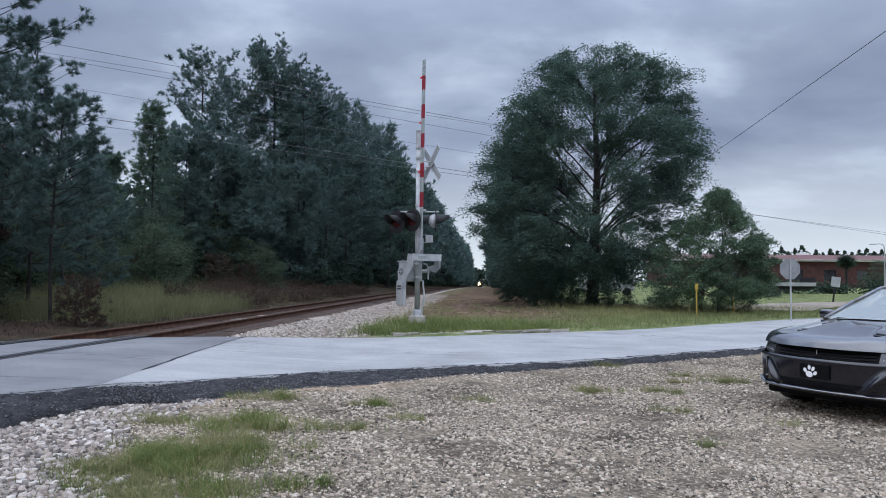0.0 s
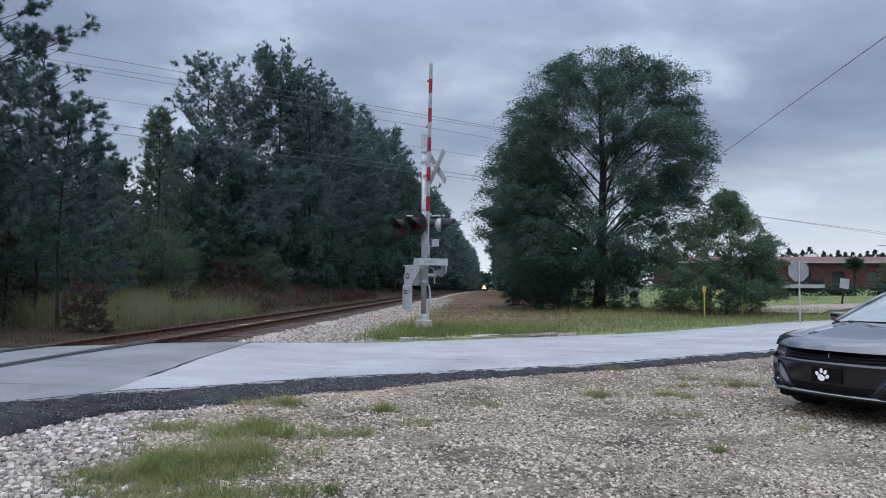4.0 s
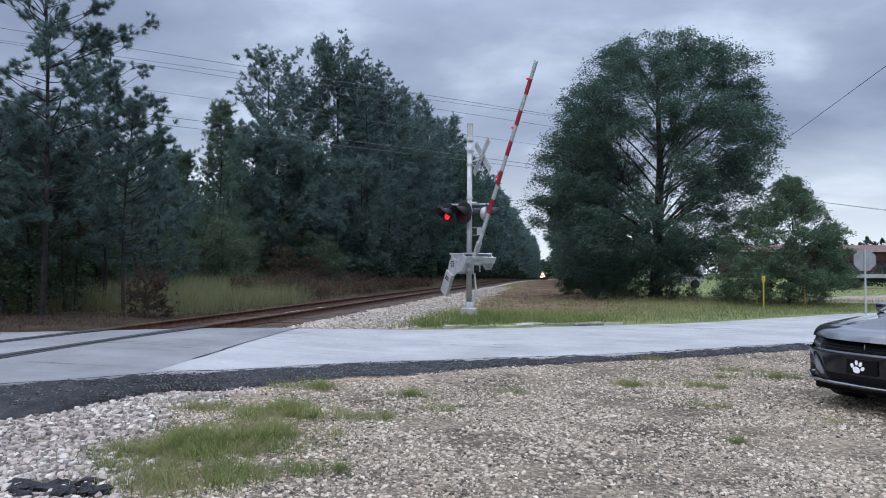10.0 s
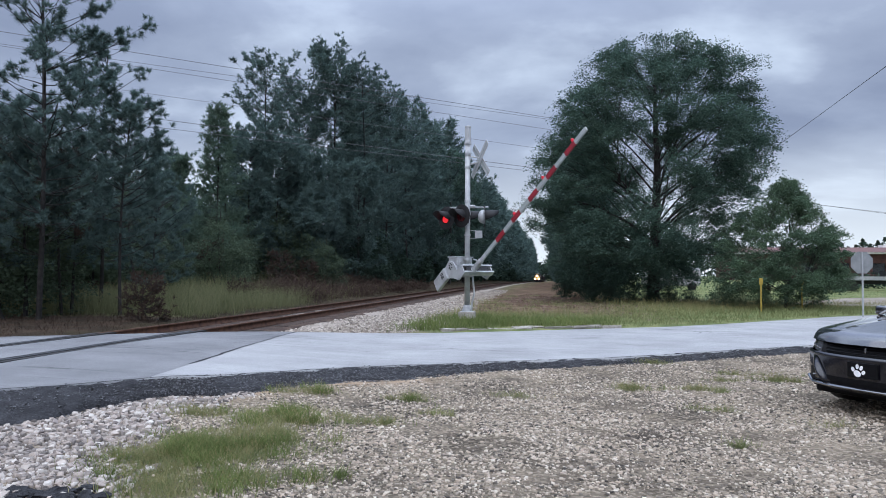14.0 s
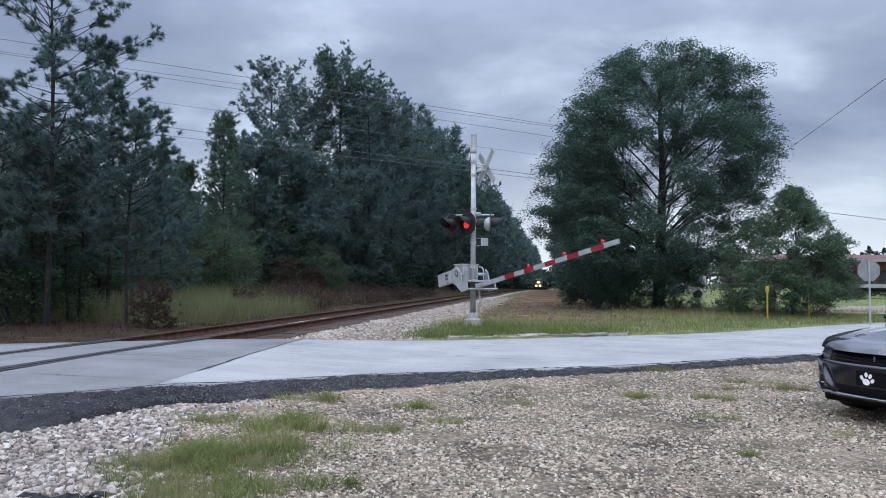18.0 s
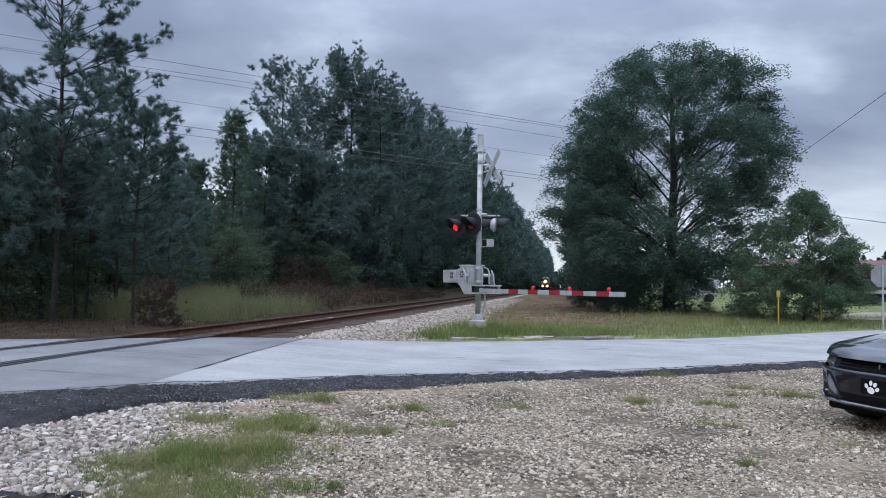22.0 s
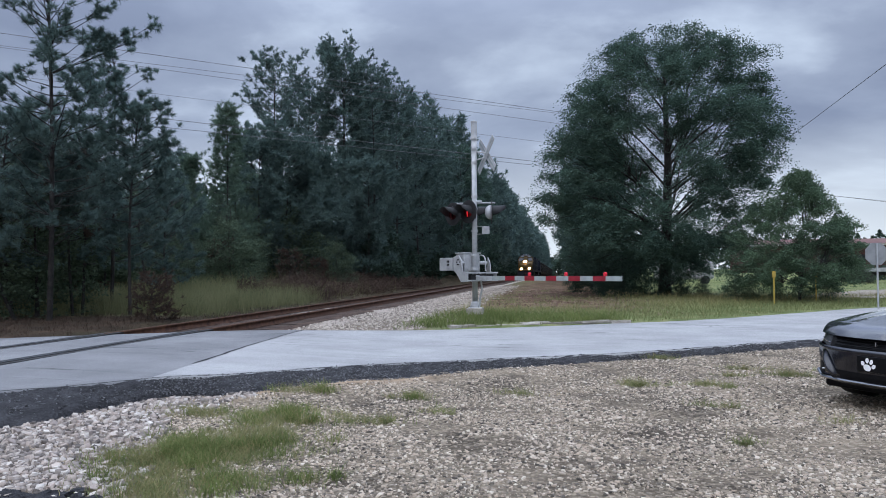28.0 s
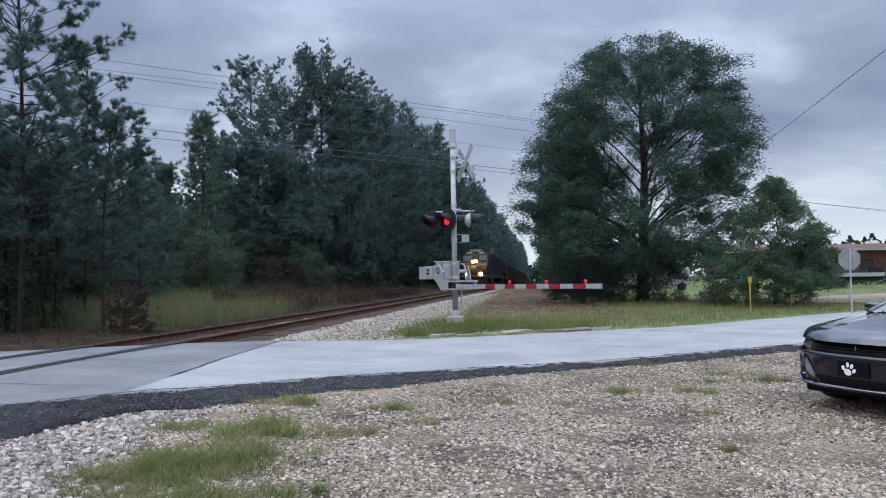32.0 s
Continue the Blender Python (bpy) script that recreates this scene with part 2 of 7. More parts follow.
M_GALV = mat("galvanised_steel", [(0.30, 0.31, 0.32), (0.40, 0.41, 0.42), (0.48, 0.49, 0.50)], 4, 0.55, 0.15, 60, metal=0.35)
M_ALU = mat("painted_aluminium", [(0.36, 0.37, 0.39), (0.46, 0.47, 0.49)], 3, 0.5, 0.1, 40, metal=0.25)
M_BLACK = mat("matt_black_paint", [(0.008, 0.008, 0.009), (0.02, 0.02, 0.022)], 4, 0.6)
M_WHITE = mat("reflective_white", [(0.24, 0.27, 0.265), (0.34, 0.375, 0.37)], 5, 0.5)
M_RED = mat("reflective_red", [(0.19, 0.012, 0.02), (0.27, 0.022, 0.035)], 5, 0.45)
M_REDLENS = mat("red_lens", [(0.025, 0.003, 0.004), (0.06, 0.006, 0.009)], 20, 0.2, spec=0.5)
M_CONC = mat("pale_concrete", [(0.20, 0.18, 0.155), (0.31, 0.285, 0.25), (0.40, 0.375, 0.335)], 3, 0.9, 0.6, 50, fine=0.2)
M_BARK = mat("grey_pine_bark", [(0.012, 0.0115, 0.0115), (0.026, 0.024, 0.023), (0.048, 0.044, 0.041)], 5, 0.9, 1.0, 30)
# Needle and oak greens are lifted and blued: haze painted into the colour.
M_NEEDLE = leafy("hazy_pine_needles", (0.050, 0.084, 0.083), (0.152, 0.22, 0.20), 0.4)
M_NEEDLE2 = leafy("young_pine_needles", (0.055, 0.095, 0.074), (0.15, 0.215, 0.16), 0.4)
M_OAK = leafy("hazy_oak_leaves", (0.038, 0.070, 0.062), (0.102, 0.162, 0.122))
M_YOAK = leafy("young_oak_leaves", (0.046, 0.078, 0.056), (0.118, 0.178, 0.108))
# Kept below usual foliage tone: forest-floor shade is put into this green.
M_LEAF = leafy("shaded_thicket_leaves", (0.022, 0.038, 0.031), (0.055, 0.086, 0.062))
M_BRAMBLE = leafy("bramble_leaves", (0.045, 0.068, 0.048), (0.11, 0.15, 0.095), 0.35)
M_DEAD = leafy("dead_brown_foliage", (0.038, 0.027, 0.022), (0.10, 0.070, 0.055))
M_GRASS = leafy("roadside_grass", (0.105, 0.135, 0.055), (0.27, 0.275, 0.13), 0.4)
M_DRY = leafy("dry_seed_grass", (0.17, 0.16, 0.07), (0.38, 0.33, 0.17), 0.3)
M_STONE = mat("lot_gravel_stone", [(0.05, 0.043, 0.036), (0.18, 0.153, 0.122), (0.34, 0.287, 0.228), (0.42, 0.338, 0.26), (0.56, 0.495, 0.41)], 1.2, 0.85, island=True, vary=0.85)
M_CLOD = mat("brown_dirt_clods", [(0.05, 0.028, 0.02), (0.125, 0.078, 0.056), (0.28, 0.21, 0.165)], 1.5, 0.9, island=True, vary=0.7)
M_PALE = mat("pale_crushed_stone", [(0.17, 0.15, 0.14), (0.36, 0.30, 0.265), (0.40, 0.34, 0.295), (0.54, 0.50, 0.455)], 2.0, 0.85, 0.4, 50, vary=0.8)
M_PALES = mat("pale_crushed_rubble", [(0.085, 0.073, 0.066), (0.23, 0.20, 0.178), (0.34, 0.285, 0.245), (0.47, 0.43, 0.39)], 2.0, 0.85, island=True, vary=0.85)

# ---------------------------------------------------------------- helpers for building


def mesh_np(name, verts, faces, material, smooth=False):
    """A mesh from arrays of vertices and of equal-sized faces."""
    verts, faces = np.asarray(verts, np.float32), np.asarray(faces, np.int32)
    me = bpy.data.meshes.new(name)
    k = faces.shape[1]
    me.vertices.add(len(verts))
    me.vertices.foreach_set("co", verts.ravel())
    me.loops.add(faces.size)
    me.loops.foreach_set("vertex_index", faces.ravel())
    me.polygons.add(len(faces))
    me.polygons.foreach_set("loop_start", np.arange(0, faces.size, k, dtype=np.int32))
    if smooth:
        me.polygons.foreach_set("use_smooth", np.ones(len(faces), bool))
    me.materials.append(material)
    me.update(calc_edges=True)
    me.validate()
    return me


def bm_mesh(name, bm, material, smooth=False):
    me = bpy.data.meshes.new(name)
    bmesh.ops.recalc_face_normals(bm, faces=bm.faces)
    bm.to_mesh(me)
    bm.free()
    for m in material if isinstance(material, (list, tuple)) else [material]:
        me.materials.append(m)
    if smooth:
        for p in me.polygons:
            p.use_smooth = True
    return me


def part(name, bm, material, parent, label="", smooth=False):
    """One mesh object under a thing or a part."""
    me = bm if isinstance(bm, bpy.types.Mesh) else bm_mesh(name, bm, material, smooth)
    ob = new(name, me)
    ob.parent = parent
    if label:
        ob["label"] = label
    return ob


def thing(name, m, label, category, group="", kind=""):
    ob = new(name)
    ob.empty_display_size = 0.2
    ob.matrix_basis = m
    return tagged(ob, label, category, group, kind)


def add_box(bm, c, s, rot=None, bevel=0.0):
    r = bmesh.ops.create_cube(bm, size=1.0)
    vs = r["verts"]
    m = Matrix.Translation(c) @ (rot or Matrix()) @ Matrix.Diagonal((*s, 1))
    bmesh.ops.transform(bm, matrix=m, verts=vs)
    if bevel:
        es = list({e for v in vs for e in v.link_edges})
        bmesh.ops.bevel(bm, geom=es, offset=bevel, segments=2, affect="EDGES", profile=0.5)
    return bm


def box(c, s, rot=None, bevel=0.0):
    return add_box(bmesh.new(), c, s, rot, bevel)


def add_rod(bm, a, b, r1, r2=None, n=10, caps=True):
    a, b = Vector(a), Vector(b)
    q = (b - a).to_track_quat("Z", "Y").to_matrix().to_4x4()
    m = Matrix.Translation((a + b) / 2) @ q
    bmesh.ops.create_cone(bm, cap_ends=caps, cap_tris=False, segments=n, radius1=r1, radius2=r1 if r2 is None else r2, depth=(b - a).length, matrix=m)
    return bm


def rod(a, b, r1, r2=None, n=10, caps=True):
    return add_rod(bmesh.new(), a, b, r1, r2, n, caps)


def add_path(bm, pts, r, n=6):
    for a, b in zip(pts[:-1], pts[1:]):
        add_rod(bm, a, b, r, r, n)
    return bm


def add_lathe(bm, profile, n=24, m=Matrix()):
    """Turns (radius, height) pairs round the z axis, then places the result by m."""
    rings = []
    for r, z in profile:
        rings.append([bm.verts.new(m @ Vector((r * math.cos(2 * math.pi * i / n), r * math.sin(2 * math.pi * i / n), z))) for i in range(n)])
    for a, b in zip(rings[:-1], rings[1:]):
        for i in range(n):
            bm.faces.new((a[i], a[(i + 1) % n], b[(i + 1) % n], b[i]))
    bm.faces.new(rings[0][::-1])
    bm.faces.new(rings[-1])
    return bm


def add_prism(bm, outline, depth, m=Matrix()):
    """A flat outline in the xz plane, given thickness along y."""
    fr = [bm.verts.new(m @ Vector((x, -depth / 2, z))) for x, z in outline]
    bk = [bm.verts.new(m @ Vector((x, depth / 2, z))) for x, z in outline]
    bm.faces.new(fr)
    bm.faces.new(bk[::-1])
    k = len(outline)
    for i in range(k):
        bm.faces.new((fr[i], bk[i], bk[(i + 1) % k], fr[(i + 1) % k]))
    return bm


def smooth(a, b, x):
    t = np.clip((x - a) / (b - a), 0, 1)
    return t * t * (3 - 2 * t)


# ---------------------------------------------------------------- lie of the land
ROAD_D = np.array([0.866, 0.5])      # along the road, away to the east
ROAD_N = np.array([-0.5, 0.866])     # across the road, away from the lot
TRACK_X = -7.45                      # centre line of the track, which runs along y
GAUGE = 1.435
PROFILE_Y = [-300, 60, 95, 138, 211, 300, 460, 560, 900, 3000]
PROFILE_Z = [0.28, 0.30, 0.28, 0.02, -0.62, -1.85, -3.2, -4.2, -6.5, -6.5]


def track_x(y):
    """Centre line of the track: almost due north, a touch further west by the road."""
    return TRACK_X - 0.0056 * np.clip(80 - np.asarray(y, float), 0, 120)


def rail_z(y):
    """Height of the top of the rail."""
    return np.interp(y, PROFILE_Y, PROFILE_Z)


def road_z(x, y):
    u = x * ROAD_D[0] + y * ROAD_D[1]
    v = x * ROAD_N[0] + y * ROAD_N[1]
    z = 0.15 + 0.122 * (1 - smooth(-6.4, -2.0, x)) - 0.20 * (1 - smooth(-24, -9.4, x))
    z = z + 0.02 * np.sin(np.clip((v - 9.8) / 5.6, 0, 1) * math.pi)
    return z + 0.35 * smooth(40, 120, u)


def road_far(u):
    """Far edge of the road, across it, at a distance along it."""
    return np.interp(u, [-60, 1.0, 3.5, 5.4, 7.5, 10.5, 12.8, 14.6, 16.9, 19.2, 20.6, 24, 30, 60, 300], [15.3, 15.3, 15.0, 15.0, 15.0, 15.0, 15.05, 15.45, 16.05, 16.67, 17.1, 17.7, 18.3, 18.6, 18.6])


def road_near(u):
    return np.interp(u, [-60, -6, -1, -0.55, 0.17, 0.9, 1.7, 2.8, 4.1, 4.9, 6.0, 7.5, 9.8, 12.5, 20, 300], [7.0, 7.2, 8.6, 8.8, 9.15, 9.28, 9.5, 9.8, 9.75, 9.74, 9.65, 9.62, 9.88, 10.1, 10.3, 10.3])


def edge_low(u):
    """Where the broken asphalt edge meets the gravel, across the road."""
    return np.interp(u, [-14, -6, -0.9, -0.5, 0.0, 0.4, 0.9, 1.6, 2.6, 3.5, 4.8, 6.2, 8.0, 13], [5.6, 6.2, 7.82, 8.22, 8.62, 8.8, 8.68, 8.88, 9.16, 9.14, 9.44, 9.41, 9.46, 9.92])


def hills(x, y, s, seed=0.0):
    return (np.sin(x * s + seed) * np.cos(y * s * 1.3 + seed * 2) + 0.6 * np.sin(x * s * 2.3 + y * s * 1.9 + seed) + 0.4 * np.cos(y * s * 3.7 - x * s * 3.1)) / 2


def land(x, y):
    """Height of the bare ground."""
    x, y = np.asarray(x, float), np.asarray(y, float)
    u, v = x * ROAD_D[0] + y * ROAD_D[1], x * ROAD_N[0] + y * ROAD_N[1]
    lot = 0.012 * hills(x, y, 1.7) + 0.02 * hills(x, y, 0.5, 2.0)
    west_fall = 0.20 * (1 - smooth(-24, -9.4, x))
    lot = lot + 0.2 * (1 - smooth(-8.5, -4.8, x)) + 0.05 * smooth(7.5, 9.5, v) - west_fall - 0.10 * (1 - smooth(-10.0, -7.0, x))
    drop = rail_z(y) - 0.30
    right = 0.17 + 0.02 * hills(x, y, 0.6, 1.0) + 0.14 * np.exp(-((x + 1.9) ** 2 + (y - 18.6) ** 2) / 3.0) + 0.0075 * np.clip(y - 36, 0, 130) * smooth(4, 20, x)
    side = smooth(1, 12, x)
    right = right + drop * (1 - side) + 0.10 * np.exp(-((x - 1.0) / 2.6) ** 2) * smooth(28, 40, y) * (1 - smooth(70, 95, y))
    left = 0.16 + 0.04 * hills(x, y, 0.5, 3.0) + (0.75 + 0.25 * hills(x, y, 0.35, 5.0)) * (1 - smooth(-15.5, -11.0, x)) * smooth(24, 34, y) + drop - west_fall * (1 - smooth(24, 32, y))
    far = left + (right - left) * smooth(-9.0, -6.0, x)
    bed = (rail_z(y) - 0.48) * 1.0
    near_track = np.exp(-(((x - track_x(y)) / 2.2) ** 4))
    far = far * (1 - near_track) + np.minimum(far, bed) * near_track
    z = lot + (far - lot) * smooth(9.0, 14.5, v)
    under = smooth(0, 0.5, v - road_near(u) - 0.1) * (1 - smooth(0, 0.5, v - road_far(u) + 0.45))
    z = z * (1 - under) + np.minimum(z, road_z(x, y) - 0.16) * under
    return z


def axis(lo, hi, fine_lo, fine_hi, step):
    """Grid lines: even inside the fine stretch, then wider and wider."""
    mid = list(np.arange(fine_lo, fine_hi, step))
    up, s = [], step
    p = mid[-1]
    while p < hi:
        s *= 1.18
        p += s
        up.append(p)
    dn, s, p = [], step, mid[0]
    while p > lo:
        s *= 1.18
        p -= s
        dn.append(p)
    return np.array(dn[::-1] + mid + up)


def grid_faces(nx, ny):
    i, j = np.meshgrid(np.arange(nx - 1), np.arange(ny - 1), indexing="ij")
    a = (i * ny + j).ravel()
    return np.stack([a, a + ny, a + ny + 1, a + 1], 1)


def ground_material():
    """Ground cover laid out by place: gravel lot, pale rubble, grass verge, dirt track, fallen leaves with canopy shade
    in their brown.
    """
    m = bpy.data.materials.new("ground_cover")
    m.use_nodes = True
    nt = m.node_tree
    b = nt.nodes["Principled BSDF"]
    b.inputs["Roughness"].default_value = 0.95
    b.inputs["Specular IOR Level"].default_value = 0.15
    co = nt.nodes.new("ShaderNodeTexCoord")

    def noise_tex(scale, detail=4.0, rough=0.55):
        n = nt.nodes.new("ShaderNodeTexNoise")
        n.inputs["Scale"].default_value, n.inputs["Detail"].default_value, n.inputs["Roughness"].default_value = scale, detail, rough
        nt.links.new(co.outputs["Object"], n.inputs["Vector"])
        return n.outputs["Fac"]

    def ramp(fac, stops):
        r = nt.nodes.new("ShaderNodeValToRGB")
        els = r.color_ramp.elements
        els[0].position, els[0].color = stops[0][0], (*stops[0][1], 1)
        els[1].position, els[1].color = stops[-1][0], (*stops[-1][1], 1)
        for p, c in stops[1:-1]:
            els.new(p).color = (*c, 1)
        nt.links.new(fac, r.inputs[0])
        return r.outputs[0]

    def mixc(fac, a, c):
        x = nt.nodes.new("ShaderNodeMixRGB")
        nt.links.new(fac, x.inputs[0])
        nt.links.new(a, x.inputs[1])
        nt.links.new(c, x.inputs[2])
        return x.outputs[0]

    def attr(name):
        a = nt.nodes.new("ShaderNodeAttribute")
        a.attribute_name = name
        return a.outputs["Fac"]

    vor = nt.nodes.new("ShaderNodeTexVoronoi")
    vor.inputs["Scale"].default_value = 34.0
    nt.links.new(co.outputs["Object"], vor.inputs["Vector"])
    peb = nt.nodes.new("ShaderNodeSeparateColor")
    nt.links.new(vor.outputs["Color"], peb.inputs[0])
    # Darkest pebble tones are painted shade for the gaps between stones.
    pebble = ramp(peb.outputs[0], [(0.0, (0.025, 0.02, 0.015)), (0.5, (0.14, 0.115, 0.086)), (1.0, (0.44, 0.37, 0.285))])
    dust = ramp(noise_tex(0.9, 6.0), [(0.34, (0.04, 0.032, 0.025)), (0.46, (0.14, 0.113, 0.084)), (0.58, (0.26, 0.21, 0.156)), (0.72, (0.36, 0.29, 0.215))])
    half = nt.nodes.new("ShaderNodeValue")
    half.outputs[0].default_value = 0.55
    gravel = mixc(half.outputs[0], pebble, dust)
    grass = ramp(noise_tex(1.4, 6.0), [(0.3, (0.075, 0.10, 0.036)), (0.5, (0.14, 0.17, 0.065)), (0.7, (0.24, 0.235, 0.115))])
    dirt = ramp(noise_tex(0.8, 6.0), [(0.32, (0.05, 0.027, 0.018)), (0.52, (0.12, 0.07, 0.048)), (0.72, (0.25, 0.17, 0.125))])
    # Leaf-floor browns are set low: the trees' shade is put into the colour.
    shaded_litter = ramp(noise_tex(1.1, 6.0), [(0.3, (0.014, 0.0085, 0.007)), (0.5, (0.032, 0.018, 0.0135)), (0.7, (0.065, 0.038, 0.028))])
    col = mixc(attr("grass"), gravel, grass)
    col = mixc(attr("dirt"), col, dirt)
    sand = ramp(noise_tex(3.0, 6.0), [(0.32, (0.21, 0.145, 0.095)), (0.5, (0.33, 0.24, 0.16)), (0.7, (0.43, 0.33, 0.235))])
    col = mixc(attr("sand"), col, sand)
    damp = ramp(noise_tex(5.0, 6.0), [(0.32, (0.02, 0.016, 0.013)), (0.52, (0.05, 0.039, 0.030)), (0.72, (0.11, 0.088, 0.068))])
    col = mixc(attr("damp"), col, damp)
    col = mixc(attr("shaded_litter"), col, shaded_litter)
    nt.links.new(col, b.inputs["Base Color"])
    bp = nt.nodes.new("ShaderNodeBump")
    bp.inputs["Strength"].default_value, bp.inputs["Distance"].default_value = 0.8, 0.03
    nt.links.new(vor.outputs["Distance"], bp.inputs["Height"])
    nt.links.new(bp.outputs[0], b.inputs["Normal"])
    return m


def damp_soil(x, y):
    """Bare dark spots in the gravel lot, drawn out along the wheel tracks."""
    out = 0 * x
    for cx, cy, sx, sy in ((1.28, 6.93, 0.50, 0.20), (0.85, 5.96, 0.42, 0.17), (0.46, 5.38, 0.28, 0.14), (2.5, 7.3, 0.4, 0.12), (-0.6, 7.9, 0.35, 0.15), (0.9, 9.0, 0.5, 0.16)):
        out = out + np.exp(-((x - cx) / sx) ** 2 - ((y - cy - 0.25 * (x - cx)) / sy) ** 2)
    return np.clip(out * (1.0 + 0.8 * hills(x, y, 6.0, 3.0)), 0, 1) * 0.9


def build_ground():
    xs, ys = axis(-900, 900, -30, 32, 0.33), axis(-300, 1500, -4, 62, 0.33)
    gx, gy = np.meshgrid(xs, ys, indexing="ij")
    z = land(gx, gy)
    me = mesh_np("ground", np.stack([gx, gy, z], -1).reshape(-1, 3), grid_faces(len(xs), len(ys)), ground_material(), True)
    u, v = gx * ROAD_D[0] + gy * ROAD_D[1], gx * ROAD_N[0] + gy * ROAD_N[1]
    wob = 0.5 * hills(gx, gy, 1.3, 4.0)
    far = smooth(12.0, 12.6, v)
    left = 1 - smooth(-10.6, -9.6, gx + 0.4 * wob)
    stones = (smooth(-9.8, -9.0, gx)) * (1 - smooth(-3.6, -2.2, gx + 0.03 * (gy - 18) + wob)) * (1 - smooth(120, 200, gy))
    grass = far * (1 - stones * (1 - left))
    dirt = far * np.exp(-(((gx + 0.6 - 0.8 * wob) / 4.2) ** 4)) * smooth(23.5, 25.5, gy + wob)
    dirt = dirt * np.clip(0.95 + 0.6 * hills(gx, gy, 1.7, 6.0), 0.7, 1)
    dirt = np.maximum(dirt, 0.8 * far * np.exp(-(((gy - 29.5 - 0.25 * gx - wob) / 1.3) ** 2)) * smooth(-3, 0, gx) * (1 - smooth(4, 9, gx)))
    low = edge_low(u)
    sand = np.exp(-((v - low + 0.10 - 0.06 * wob) / 0.17) ** 2) * smooth(0.2, 0.7, u) * (1 - smooth(3.2, 4.6, u))
    shaded_litter = far * left * np.clip(0.15 + 0.4 * hills(gx, gy, 0.9, 7.0), 0, 1)
    shaded_litter = np.maximum(shaded_litter, far * left * (1 - smooth(19.3, 21.3, gy + 0.5 * wob + 0.12 * (gx + 11))) * 0.95)
    shaded_litter = np.maximum(shaded_litter, far * left * (1 - smooth(-20.5, -17, gx)) * 0.95)
    shaded_litter = np.maximum(shaded_litter, far * (1 - smooth(-9.9, -9.2, gx + 0.3 * wob)) * smooth(29.5, 32, gy + wob) * 0.9)
    shaded_litter = np.maximum(shaded_litter, 0.9 * far * smooth(-11.6, -10.9, gx) * (1 - smooth(-9.4, -8.8, gx)))
    shaded_litter = np.maximum(shaded_litter, far * np.exp(-(((gx - 5.5) / 6.0) ** 4 + ((gy - 37) / 5) ** 4)) * 0.8)
    for name, a in (("grass", grass), ("dirt", dirt), ("sand", sand), ("damp", damp_soil(gx, gy)), ("shaded_litter", shaded_litter)):
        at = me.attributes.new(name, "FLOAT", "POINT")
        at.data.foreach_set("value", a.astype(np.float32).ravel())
    return tagged(new("ground", me), "gravel lot, grass verge and dirt beside the railway", "ground", kind="structure")


ground = build_ground()


def strip(name, us, lo, hi, nv, zf, material, drop):
    """A slab between two edges given across the road, with side faces going down."""
    rows = []
    for u in us:
        a, b = lo(u), hi(u)
        vs = np.linspace(a, b, nv)
        x, y = u * ROAD_D[0] + vs * ROAD_N[0], u * ROAD_D[1] + vs * ROAD_N[1]
        z = zf(x, y)
        top = np.stack([x, y, z], -1)
        rows.append(np.concatenate([[top[0] - (0, 0, drop)], top, [top[-1] - (0, 0, drop)]]))
    verts = np.concatenate(rows)
    return mesh_np(name, verts, grid_faces(len(us), nv + 2), material)


def seam_u(v, x):
    """Distance along the road at which a line x = const is met, at a distance across it."""
    return (x - v * ROAD_N[0]) / ROAD_D[0]


CROSS_X = float(track_x(13.0))       # the track where it meets the road


def joint_x(v):
    """The slanting joint between the pale and the darker asphalt."""
    return -4.62 - 0.095 * (v - 10.3)


